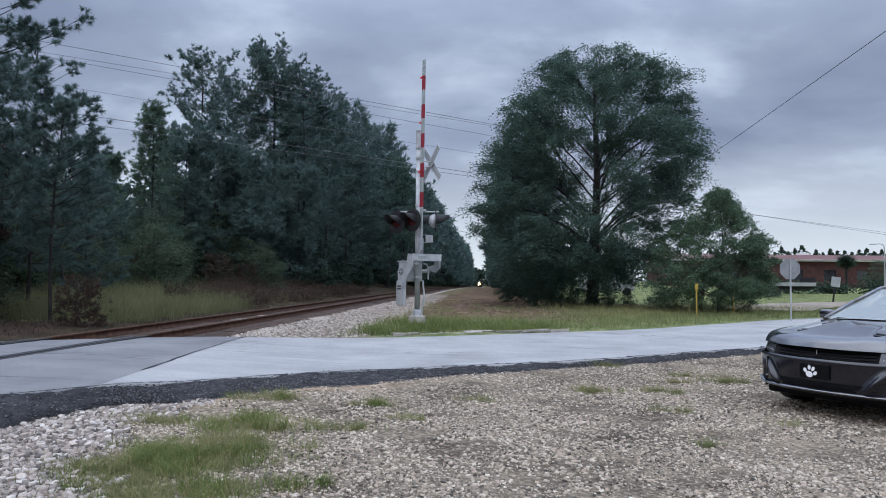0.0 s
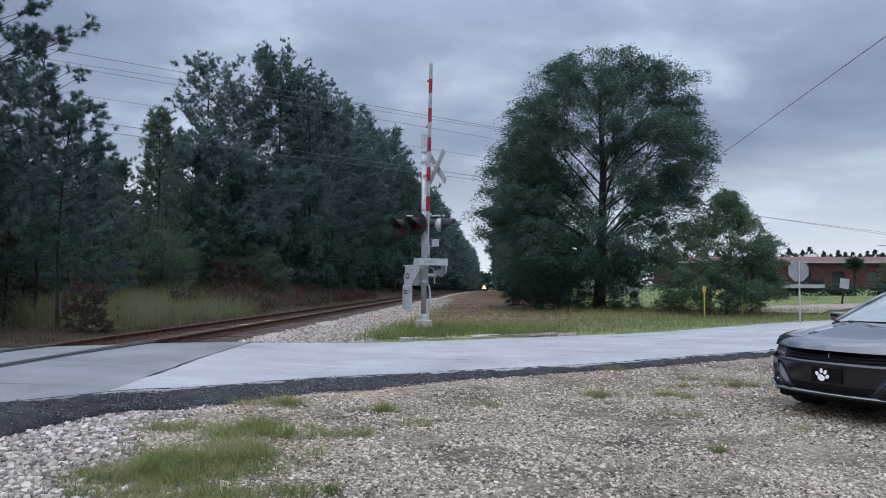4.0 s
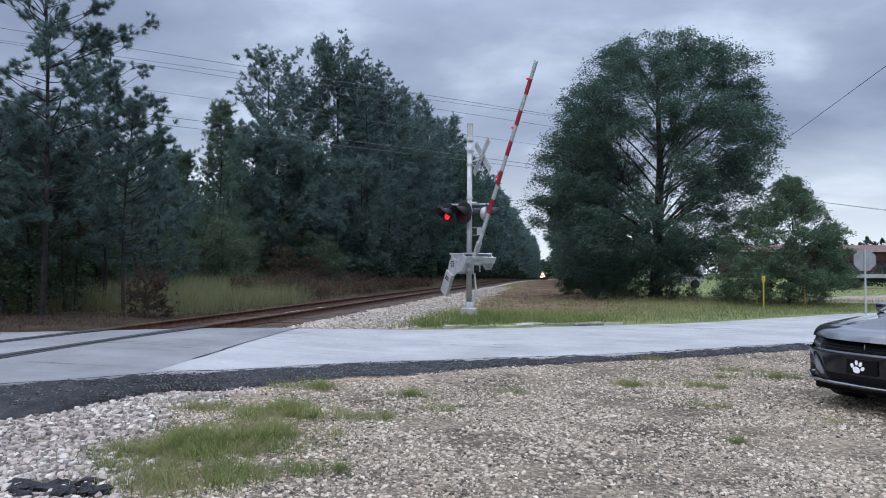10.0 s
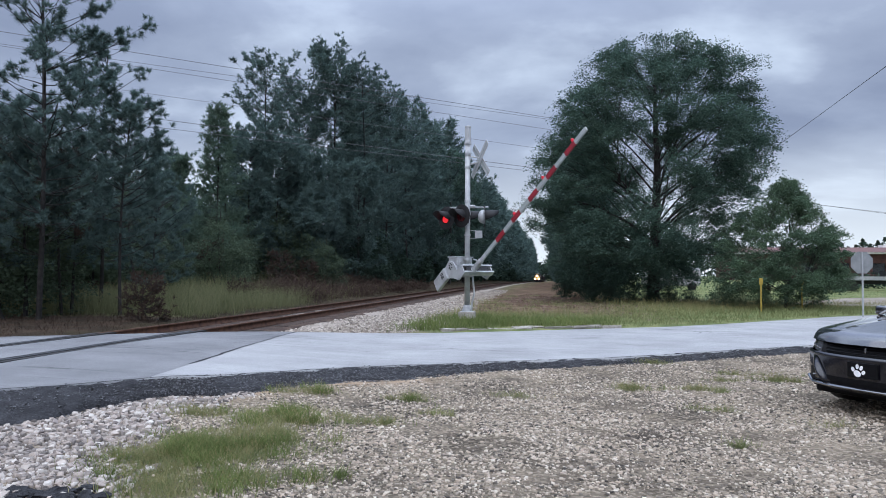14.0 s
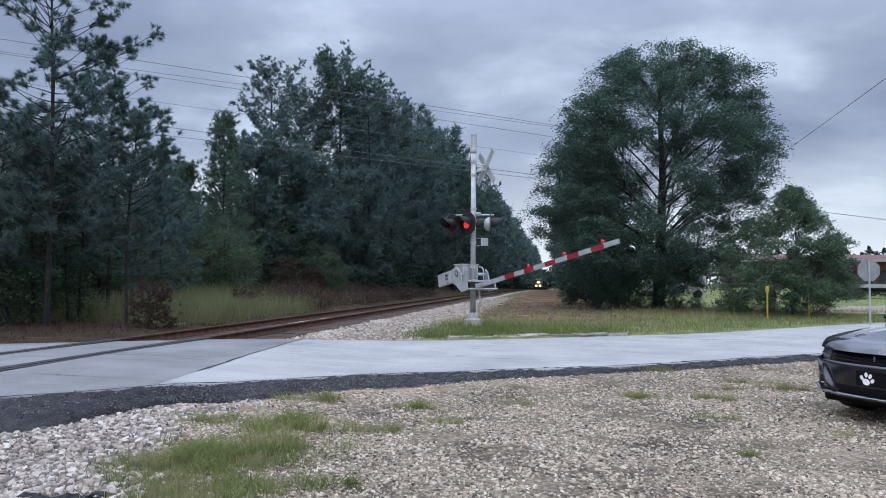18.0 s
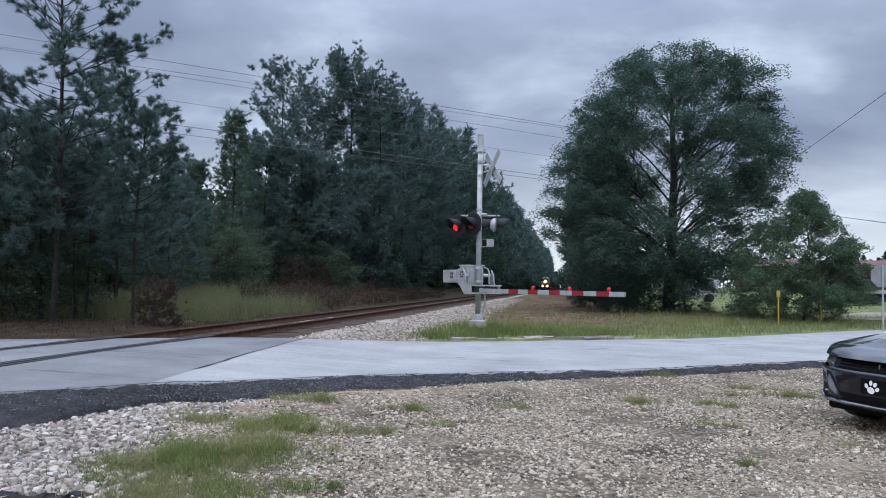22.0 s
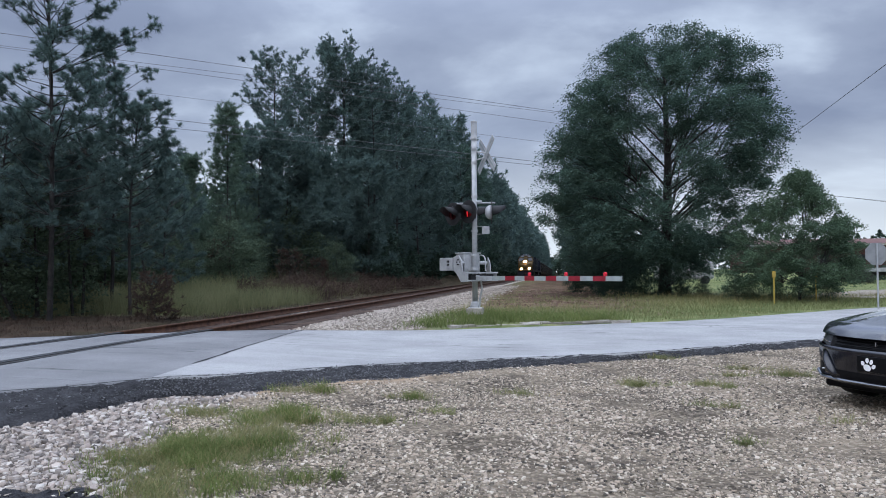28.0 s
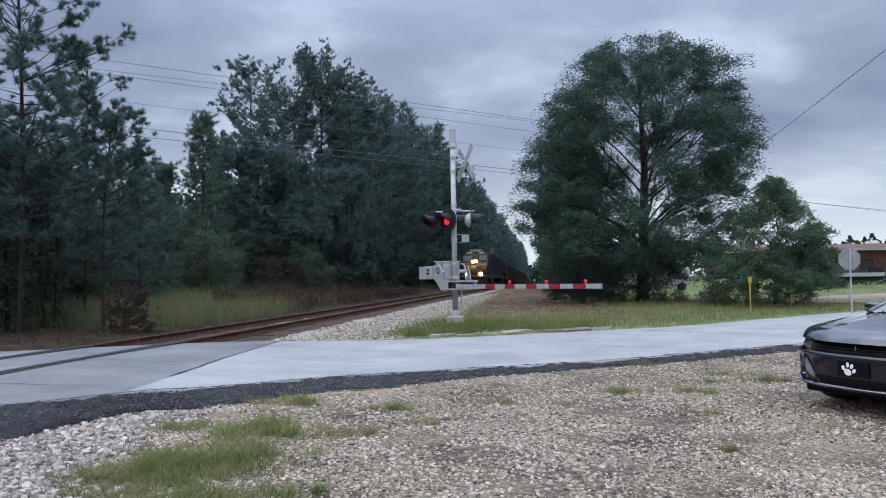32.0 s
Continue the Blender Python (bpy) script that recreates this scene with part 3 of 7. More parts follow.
def build_road():
    road = thing("road", Matrix(), "worn two-lane asphalt road with ragged edges", "road", kind="structure")
    nv = 22
    fr = np.linspace(0, 1, nv)

    def slab(name, s_from, s_to, ns, material, label):
        """A stretch between two cuts (each a function of the distance across)."""
        verts = []
        for k in np.linspace(0, 1, ns):
            vs = 9.7 + fr * 5.6
            for _ in range(3):
                us = s_from(vs) + (s_to(vs) - s_from(vs)) * k
                vs = road_near(us) + 0.035 * np.sin(us * 5.1) * (fr < 0.02) + fr * (road_far(us) - road_near(us))
            x, y = us * ROAD_D[0] + vs * ROAD_N[0], us * ROAD_D[1] + vs * ROAD_N[1]
            top = np.stack([x, y, road_z(x, y)], -1)
            verts.append(np.concatenate([[top[0] - (0, 0, 0.12)], top, [top[-1] - (0, 0, 0.12)]]))
        me = mesh_np(name, np.concatenate(verts), grid_faces(ns, nv + 2), material)
        part(name, me, None, road, label)

    # open joint between the pale and the darker asphalt
    rng = np.random.default_rng(8)
    vs = np.linspace(10.3, 15.1, 70)
    w = np.interp(vs, np.linspace(10.3, 15.1, 16), rng.uniform(0.006, 0.03, 16))
    off = np.interp(vs, np.linspace(10.3, 15.1, 22), rng.uniform(-0.02, 0.02, 22))
    rows = []
    for v, a, o in zip(vs, w, off):
        for x in (joint_x(v) + o - a, joint_x(v) + o + a):
            y = (v - x * ROAD_N[0]) / ROAD_N[1]
            rows.append((x, y, float(road_z(x, y)) + 0.004))
    part("joint_crack", mesh_np("joint_crack", rows, grid_faces(len(vs), 2), M_TAR), None, road, "dark open joint across the asphalt")
    slab("pale_carriageway", lambda v: seam_u(v, joint_x(v)), lambda v: 0 * v + 42, 130, M_ROAD, "pale worn asphalt")
    slab("far_carriageway", lambda v: 0 * v + 42, lambda v: 0 * v + 260, 40, M_ROAD, "pale worn asphalt")
    slab("crossing_apron", lambda v: seam_u(v, CROSS_X + 0.83), lambda v: seam_u(v, joint_x(v)), 14, M_ROAD2, "darker grey asphalt by the rails")
    slab("crossing_panel", lambda v: seam_u(v, CROSS_X - 0.64), lambda v: seam_u(v, CROSS_X + 0.64), 6, M_ROAD2, "asphalt between the rails")
    slab("left_apron", lambda v: 0 * v - 60, lambda v: seam_u(v, CROSS_X - 0.83), 60, M_ROAD2, "grey asphalt beyond the rails")
    return road


road = build_road()


def build_edge():
    """Broken black asphalt that slopes from the road's near edge down to the lot."""
    rng = np.random.default_rng(4)
    us = np.arange(-14, 13.0, 0.09)
    low = edge_low(us)
    low = low + 0.10 * np.interp(us, np.arange(-14, 13.2, 0.45), rng.uniform(-1, 1, len(np.arange(-14, 13.2, 0.45)))) + 0.04 * rng.uniform(-1, 1, len(us))
    hi = road_near(us) + 0.06 + 0.05 * np.interp(us, np.arange(-14, 13.2, 0.3), rng.uniform(-1, 1, len(np.arange(-14, 13.2, 0.3))))
    low = np.minimum(low, hi - 0.1)
    rows, nv = [], 14
    for u, a, b in zip(us, low, hi):
        f = np.linspace(0, 1, nv)
        vs = a + (b - a) * f
        x, y = u * ROAD_D[0] + vs * ROAD_N[0], u * ROAD_D[1] + vs * ROAD_N[1]
        top = road_z(x, y) + 0.004
        bot = land(x, y) - 0.03
        shape = np.where(f < 0.12, f / 0.12 * 0.30, 0.30 + 0.70 * (np.clip(f - 0.12, 0, 1) / 0.88) ** 0.8)
        z = bot + (top - bot) * shape + rng.normal(0, 0.010, nv) * (f < 0.93)
        rows.append(np.stack([x, y, z], -1))
    me = mesh_np("asphalt_edge", np.concatenate(rows), grid_faces(len(us), nv), M_TAR)
    return tagged(new("asphalt_edge", me), "broken black asphalt shoulder along the road edge", "road edge", kind="structure")


build_edge()

# ---------------------------------------------------------------- railway track


M_BED = mat("rusty_track_bed", [(0.026, 0.015, 0.011), (0.055, 0.034, 0.025), (0.10, 0.068, 0.052)], 3.0, 0.95, 0.9, 45, fine=0.4)


def build_track():
    track = thing("railway_track", pose(0, 0, 0), "rusty single railway track on grey ballast", "railway track", kind="structure")
    prof = [(-0.07, -0.17), (0.07, -0.17), (0.07, -0.155), (0.012, -0.13), (0.012, -0.045), (0.036, -0.035), (0.036, 0.0), (-0.036, 0.0), (-0.036, -0.035), (-0.012, -0.045), (-0.012, -0.13), (-0.07, -0.155)]
    ys = np.concatenate([np.arange(-40, 100, 4.0), np.arange(100, 900, 12.0)])
    for side in (-1, 1):
        verts = np.array([[track_x(y) + side * (GAUGE / 2 + 0.036) + px, y, rail_z(y) + pz] for y in ys for px, pz in prof])
        k = len(prof)
        faces = np.array([[i * k + j, i * k + (j + 1) % k, (i + 1) * k + (j + 1) % k, (i + 1) * k + j] for i in range(len(ys) - 1) for j in range(k)])
        part("rail", mesh_np("rail", verts, faces, M_RAIL), None, track, "rust-brown steel rail")
        x = float(track_x(13.0)) + side * (GAUGE / 2 + 0.036)
        y0, y1 = (8.2 - x * ROAD_N[0]) / ROAD_N[1] + 0.75, (15.3 - x * ROAD_N[0]) / ROAD_N[1]
        part("worn_rail_head", box((x, (y0 + y1) / 2, float(rail_z(13.0)) + 0.0015), (0.074, y1 - y0, 0.005), Matrix.Rotation(-0.0056, 4, "Z")), M_RAILTOP, track, "dark worn rail head in the road")
    # flangeway grooves and rubber strips through the road
    for side in (-1, 1):
        for off in (-0.105, 0.105):
            x = float(track_x(13.0)) + side * (GAUGE / 2 + 0.036) + off
            y0, y1 = (8.2 - x * ROAD_N[0]) / ROAD_N[1] + 0.75, (15.6 - x * ROAD_N[0]) / ROAD_N[1]
            bm = bmesh.new()
            add_box(bm, (x, (y0 + y1) / 2, float(rail_z(13.0)) - 0.048), (0.12, y1 - y0, 0.09), Matrix.Rotation(-0.0056, 4, "Z"))
            part("rubber_strip", bm, M_RUBBER, track, "black rubber flangeway strip")
    # ballast bed: a shoulder profile under the ties
    cross = [(-3.0, -0.75), (-1.75, -0.24), (-0.5, -0.19), (0.5, -0.19), (1.75, -0.22), (2.6, -0.34), (4.4, -0.62)]
    yb = np.concatenate([np.arange(-40, 60, 1.0), np.arange(60, 900, 10.0)])
    rng = np.random.default_rng(2)
    bed = [(-1.45, -0.165), (-0.5, -0.175), (0.5, -0.175), (1.55, -0.175), (1.75, -0.25)]
    vb = np.array([[track_x(y) + cx + (0.12 * math.sin(y * 7.3) if cx > 1.2 else 0), y, rail_z(y) + cz] for y in np.concatenate([np.arange(15.0, 60, 0.5), np.arange(60, 900, 10.0)]) for cx, cz in bed])
    vb[:, 2] += rng.normal(0, 0.008, len(vb))
    nb = len(vb) // len(bed)
    part("track_bed", mesh_np("track_bed", vb, grid_faces(nb, len(bed)), M_BED), None, track, "rust-brown dirt and spikes between the ties")
    verts = np.array([[track_x(y) + cx, y, rail_z(y) + cz - (0.26 if 6.0 < y < 19.5 and ROAD_N @ (TRACK_X + cx, y) < 15.5 and ROAD_N @ (TRACK_X + cx, y) > 7.0 else 0.0)] for y in yb for cx, cz in cross])
    verts[:, 2] += rng.normal(0, 0.012, len(verts))
    part("ballast", mesh_np("ballast", verts, grid_faces(len(yb), len(cross)), M_BALLAST), None, track, "grey crushed-stone ballast")
    return track


track = build_track()

# ---------------------------------------------------------------- crossing signal with gate
MAST = (-1.857, 18.40, 0.40)
PIVOT = Vector((-0.163, 0.044, 1.31))
ARM_AZ = 40.3           # degrees by which the arm points east of the way to the lot
FACE_A = -38.0         # degrees: the pair of lamps that looks west
FACE_B = 98.0         # the pair that looks east


def build_signal():
    sig = thing("crossing_signal", pose(*MAST), "silver railway crossing signal mast with gate and red flashing lamps", "crossing signal")
    bm = bmesh.new()
    add_box(bm, (0, 0, 0.04), (0.42, 0.42, 0.18), bevel=0.02)
    part("foundation", bm, M_CONC, sig, "pale concrete footing")
    bm = bmesh.new()
    add_lathe(bm, [(0.19, 0.10), (0.19, 0.13), (0.13, 0.15), (0.11, 0.26), (0.085, 0.30)], 16)
    part("mast_base", bm, M_GALV, sig)
    for i in range(4):
        a = math.pi / 4 + i * math.pi / 2
        part("anchor_bolt", rod((0.155 * math.cos(a), 0.155 * math.sin(a), 0.1), (0.155 * math.cos(a), 0.155 * math.sin(a), 0.2), 0.016, n=6), M_GALV, sig)
    part("mast", rod((0, 0, 0.26), (0, 0, 4.6), 0.072, 0.068, 16), M_GALV, sig, "round galvanised steel pole", True)
    bm = bmesh.new()
    add_lathe(bm, [(0.085, 4.55), (0.095, 4.58), (0.09, 4.62), (0.08, 4.68), (0.08, 5.0), (0.086, 5.01), (0.086, 5.05), (0.03, 5.07)], 16)
    part("mast_cap", bm, M_GALV, sig)
    for z in (2.15, 2.72, 3.05, 3.95, 4.3):
        bm = bmesh.new()
        add_lathe(bm, [(0.076, z - 0.03), (0.083, z - 0.03), (0.083, z + 0.03), (0.076, z + 0.03)], 14)
        part("band_clamp", bm, M_GALV, sig)
    # crossbuck: two bevelled boards back to back with a centre strip
    cb = Vector((-1.514 + 1.857, 18.283 - 18.40, 4.53 - 0.40))
    plane = Matrix.Translation(cb) @ Matrix.Rotation(radians(-57), 4, "Z")
    for i, (ang, off) in enumerate(((47, -0.02), (-47, 0.02))):
        r = plane @ Matrix.Translation((0, off, 0)) @ Matrix.Rotation(radians(ang), 4, "Y")
        bm = bmesh.new()
        add_box(bm, (0, 0, 0), (0.2, 0.012, 1.2), bevel=0.004)
        bmesh.ops.transform(bm, matrix=r, verts=bm.verts)
        blade = part("crossbuck_blade", bm, M_ALU, sig, "bare aluminium back of a crossbuck board")
        for s in (-1, 1):
            bm = bmesh.new()
            add_box(bm, (0, s * 0.010, 0), (0.055, 0.006, 1.19))
            bmesh.ops.transform(bm, matrix=r, verts=bm.verts)
            part("reflective_strip", bm, M_WHITE, blade, "white reflective strip")
    part("crossbuck_bracket", add_rod(rod((0, 0, cb.z + 0.12), (cb.x, cb.y, cb.z + 0.05), 0.018, n=8), (0, 0, cb.z - 0.12), (cb.x, cb.y, cb.z - 0.05), 0.018, n=8), M_GALV, sig)
    # crossarm and lamps
    za = 2.88
    part("crossarm", add_rod(rod((-0.62, 0.02, za), (0.55, -0.02, za), 0.022, n=8), (-0.2, 0.0, za + 0.03), (0.2, 0.0, za + 0.03), 0.04, n=8), M_GALV, sig, "pipe crossarm holding the lamps", True)
    lamps = {}
    for key, (lx, ly, lz, face) in {"west_outer": (-0.56, -0.05, 2.60, FACE_A), "west_inner": (-0.13, -0.22, 2.64, FACE_A), "east_outer": (0.46, -0.05, 2.63, FACE_B), "east_inner": (0.0, 0.19, 2.63, FACE_B)}.items():
        m = Matrix.Translation((lx, ly, lz)) @ Matrix.Rotation(radians(face), 4, "Z") @ Matrix.Rotation(radians(90), 4, "X")
        # local z looks forward out of the lens
        bm = bmesh.new()
        add_lathe(bm, [(0.305, -0.006), (0.305, 0.006), (0.27, 0.012), (0.16, 0.012)], 32, m)
        lamp = part("flashing_lamp", bm, M_BLACK, sig, "round black lamp with visor")
        bm = bmesh.new()
        add_lathe(bm, [(0.06, -0.17), (0.13, -0.14), (0.175, -0.08), (0.19, -0.006)], 20, m)
        part("housing", bm, M_ALU if key.startswith("east_outer") else M_BLACK, lamp, "bowl-shaped lamp housing", True)
        # visor: half tube over the top
        bm = bmesh.new()
        vr = 0.175
        rings = []
        for z, cut in ((0.012, 115), (0.16, 100), (0.36, 62)):
            ring = []
            for k in range(17):
                a = radians(-cut + 2 * cut * k / 16)
                for rr in (vr, vr - 0.006):
                    ring.append(bm.verts.new(m @ Vector((rr * math.sin(a), rr * math.cos(a), z))))
            rings.append(ring)
        for ra, rb in zip(rings[:-1], rings[1:]):
            for k in range(16):
                o0, i0, o1, i1 = 2 * k, 2 * k + 1, 2 * k + 2, 2 * k + 3
                bm.faces.new((ra[o0], ra[o1], rb[o1], rb[o0]))
                bm.faces.new((ra[i0], rb[i0], rb[i1], ra[i1]))
        for k in range(16):
            bm.faces.new((rings[-1][2 * k], rings[-1][2 * k + 2], rings[-1][2 * k + 3], rings[-1][2 * k + 1]))
        part("visor", bm, M_BLACK, lamp, "", True)
        bm = bmesh.new()
        add_lathe(bm, [(0.155, 0.013), (0.15, 0.02), (0.10, 0.022), (0.04, 0.023)], 24, m)
        part("lens", bm, M_REDLENS, lamp, "dark red glass lens")
        if key.startswith("west"):
            # disc with one bright face, which turns over when the lamp flashes
            bm = bmesh.new()
            pts = [Vector((0.112 * math.cos(a), 0.098 * math.sin(a), 0.003)) for a in np.linspace(0, 2 * math.pi, 25)[:-1]]
            fv, bv = [bm.verts.new(p) for p in pts], [bm.verts.new(p - Vector((0, 0, 0.006))) for p in pts]
            bm.faces.new(fv).material_index = 0
            bm.faces.new(bv[::-1]).material_index = 1
            for i in range(24):
                bm.faces.new((fv[i], bv[i], bv[(i + 1) % 24], fv[(i + 1) % 24])).material_index = 1
            me = bpy.data.meshes.new("light_flap")
            bm.to_mesh(me)
            bm.free()
            me.materials.append(M_LIT)
            me.materials.append(M_REDLENS)
            flap = new("light_flap", me)
            flap.parent = lamp
            flap["label"] = "bright red signal light"
            lamps[key] = (flap, m @ Matrix.Translation((0, -0.035, 0.032)))
        part("hanger", rod((lx, ly, lz + 0.2), (lx, ly * 0.3, za), 0.016, n=6), M_GALV, lamp)
    # small bell bracket plate under the lamps
    bm = bmesh.new()
    add_box(bm, (0.31, -0.1, 2.16), (0.19, 0.02, 0.2), bevel=0.006)
    add_rod(bm, (0, 0, 2.26), (0.24, -0.1, 2.26), 0.009, n=5)
    add_rod(bm, (0, 0, 2.06), (0.24, -0.1, 2.06), 0.009, n=5)
    part("bell_plate", bm, M_GALV, sig, "small grey plate on wire brackets")
    # gate machine: case behind the mast, with a main shaft carrying the levers
    side = Matrix.Translation((PIVOT.x, PIVOT.y, 0)) @ Matrix.Rotation(radians(ARM_AZ), 4, "Z")     # local -y runs along the lowered arm
    zc = PIVOT.z - 0.02

    def fixed(name, bm, label="", under=sig):
        bmesh.ops.transform(bm, matrix=side, verts=bm.verts)
        return part(name, bm, M_GALV, under, label)

    case = fixed("gate_machine", box((0.07, 0.16, zc), (0.50, 0.42, 0.52), bevel=0.03), "grey steel gate machine case")
    fixed("case_lid", box((0.07, 0.16, zc + 0.275), (0.54, 0.46, 0.035), bevel=0.012), "", case)
    bm = bmesh.new()
    add_box(bm, (0.07, -0.06, zc), (0.40, 0.018, 0.42), bevel=0.006)
    for x in (-0.08, 0.22):
        for z in (-0.15, 0.15):
            add_rod(bm, (x, -0.085, zc + z), (x, -0.06, zc + z), 0.02, n=8)
    fixed("case_door", bm, "bolted case door", case)
    for dz in (-0.16, 0.20):
        bm = bmesh.new()
        add_lathe(bm, [(0.074, PIVOT.z + dz - 0.035), (0.092, PIVOT.z + dz - 0.035), (0.092, PIVOT.z + dz + 0.035), (0.074, PIVOT.z + dz + 0.035)], 14)
        add_box(bm, (-0.06, 0.06, PIVOT.z + dz), (0.10, 0.12, 0.06))
        part("mast_clamp", bm, M_GALV, sig)
    # conduit from the case to the ground
    bm = bmesh.new()
    add_path(bm, [(0.14, 0.02, PIVOT.z - 0.25), (0.16, -0.02, 0.9), (0.19, -0.03, 0.62), (0.13, -0.02, 0.35), (0.11, -0.02, 0.1)], 0.026, 8)
    part("cable_conduit", bm, M_GALV, sig, "flexible grey cable conduit")
    bm = bmesh.new()
    add_path(bm, [(0.14, 0.10, PIVOT.z + 0.20), (0.23, 0.08, PIVOT.z + 0.18), (0.27, 0.06, PIVOT.z + 0.10), (0.28, 0.05, PIVOT.z - 0.22)], 0.018, 8)
    part("hoop_guard", bm, M_GALV, sig, "bent pipe guard")
    # arm: built along its own +x, turning about its own y; counterweight on the other side
    arm = new("gate_arm")
    arm.parent = sig
    arm["label"] = "red and white striped gate arm"
    bm = bmesh.new()
    L0, L1, ARM_P = 0.55, 5.55, -0.40

    def height(s):
        return 0.108 - 0.014 * (s - L0) / (L1 - L0)

    def beam(s0, s1, y, thick, grow, material, name, label=""):
        bm = bmesh.new()
        vs = []
        for s in (s0, s1):
            h = height(s) / 2 + grow
            vs.append([bm.verts.new((s, y + dy, ARM_P + dz)) for dy, dz in ((-thick / 2, -h), (thick / 2, -h), (thick / 2, h), (-thick / 2, h))])
        for i in range(4):
            bm.faces.new((vs[0][i], vs[0][(i + 1) % 4], vs[1][(i + 1) % 4], vs[1][i]))
        bm.faces.new(vs[0][::-1])
        bm.faces.new(vs[1])
        return part(name, bm, material, arm, label)

    beam(L0, L1, 0, 0.036, 0, M_ALU, "boom", "grey fibreglass boom")
    red = [(1.67, 2.06), (2.45, 2.82), (3.23, 3.60), (4.0, 4.37), (4.76, 5.13)]
    last = L0 + 0.55
    for a, b in red:
        beam(a, b, 0, 0.046, 0.003, M_RED, "red_stripe", "red reflective stripe")
        beam(last, a, 0, 0.044, 0.001, M_WHITE, "white_stripe", "white reflective stripe")
        last = b
    beam(last, L1, 0, 0.044, 0.001, M_WHITE, "white_stripe", "white reflective stripe")
    for s in (2.61, 3.90, 5.10):
        bm = bmesh.new()
        z = ARM_P + height(s) / 2
        add_box(bm, (s, 0, z + 0.012), (0.06, 0.04, 0.024))
        add_lathe(bm, [(0.022, -0.032), (0.030, -0.024), (0.030, 0.024), (0.022, 0.032)], 14, Matrix.Translation((s, 0, z + 0.054)) @ Matrix.Rotation(radians(90), 4, "X"))
        part("arm_light", bm, M_REDLAMP, arm, "small round red arm light")
    # adapter bracket, shaft levers, frame and counterweight
    bm = bmesh.new()
    for sy in (-0.045, 0.045):
        add_box(bm, (0.60, sy, ARM_P), (0.52, 0.014, 0.11), bevel=0.004)
    add_box(bm, (0.36, 0, ARM_P + 0.02), (0.14, 0.14, 0.12), bevel=0.02)
    for k in range(3):
        add_rod(bm, (0.62 + 0.1 * k, -0.065, ARM_P), (0.62 + 0.1 * k, 0.065, ARM_P), 0.018, n=6)
    part("arm_adapter", bm, M_GALV, arm, "bolted steel arm adapter")
    out = [(-0.30, 0.15), (-0.02, 0.20), (0.13, 0.06), (0.17, -0.23), (0.42, -0.26), (0.42, -0.49), (0.10, -0.50), (-0.10, -0.30), (-0.30, -0.17)]
    for sy in (-0.30, 0.58):
        bm = bmesh.new()
        add_prism(bm, out if sy < 0 else [(x * 0.8 + 0.05 if x < 0 else x, z * 0.9 - 0.03) for x, z in out[1:-1]], 0.028, Matrix.Translation((0, sy, 0)))
        part("counterweight_lever", bm, M_GALV, arm, "cast grey lever plate")
    for k in range(6):
        a = 2 * math.pi * k / 6
        part("lever_bolt", rod((-0.02 + 0.07 * math.cos(a), -0.335, 0.02 + 0.07 * math.sin(a)), (-0.02 + 0.07 * math.cos(a), -0.31, 0.02 + 0.07 * math.sin(a)), 0.016, n=6), M_BLACK, arm)
    bm = bmesh.new()
    add_box(bm, (-0.58, -0.335, -0.03), (0.64, 0.09, 0.34), bevel=0.012)
    part("counterweight", bm, M_GALV, arm, "flat grey counterweight block")
    for k in range(4):
        part("slot_bolt", box((-0.40 - 0.07 * (k % 2), -0.385, 0.04 - 0.09 * (k // 2)), (0.035, 0.016, 0.06)), M_BLACK, arm)
    part("main_shaft", rod((0, -0.30, 0.0), (0, 0.58, 0.0), 0.045, n=12), M_GALV, arm)
    for z in (-0.275, -0.475):
        bm = bmesh.new()
        add_box(bm, (0.36, 0.16, z), (0.17, 0.92, 0.016))
        for x in (0.275, 0.445):
            add_box(bm, (x, 0.16, z + 0.012), (0.012, 0.92, 0.035))
        part("bracket_frame", bm, M_GALV, arm, "grey steel channel across the arm root")
    part("shaft_housing", box((0.36, 0.14, -0.375), (0.13, 0.72, 0.15), bevel=0.02), M_BLACK, arm, "dark mechanism between the channels")
    part("label_plate", box((0.36, 0.0, -0.486), (0.07, 0.26, 0.006)), M_WHITE, arm, "small white plate")
    return sig, arm, lamps


M_LIT = glow("lit_red_signal", (1.0, 0.035, 0.05), 0.5)
M_REDLAMP = glow("red_arm_lamp", (0.60, 0.015, 0.035), 0.12)
signal, gate_arm, flaps = build_signal()

# elevation of the arm over time, degrees
ARM_ROWS = [(0, 89.2), (2.5, 88.8), (5.5, 87.6), (7.0, 87.0), (7.45, 86.7), (7.7, 84.8), (8.0, 80.3), (8.5, 73.4), (9.0, 67.9), (9.5, 64.2), (10.0, 60.8), (10.5, 57.6), (11.0, 54.3), (11.5, 50.9), (12.0, 47.5), (12.5, 44.2), (13.0, 41.4), (13.5, 38.3), (14.0, 35.0), (14.5, 31.6), (15.5, 24.8), (16.5, 18.7), (17.0, 16.0), (17.5, 13.3), (18.0, 10.6), (18.5, 8.0), (19.0, 5.5), (19.5, 3.1), (20.0, 1.1), (20.4, 0.3), (21.0, 0.3), (32.0, 0.2)]
FLASH_T, FLASH_0 = 1.088, 20.92


def arm_pose(e):
    # local x along the arm, local y level
    return Matrix.Translation(PIVOT) @ Matrix.Rotation(radians(ARM_AZ - 90), 4, "Z") @ Matrix.Rotation(radians(-e), 4, "Y")


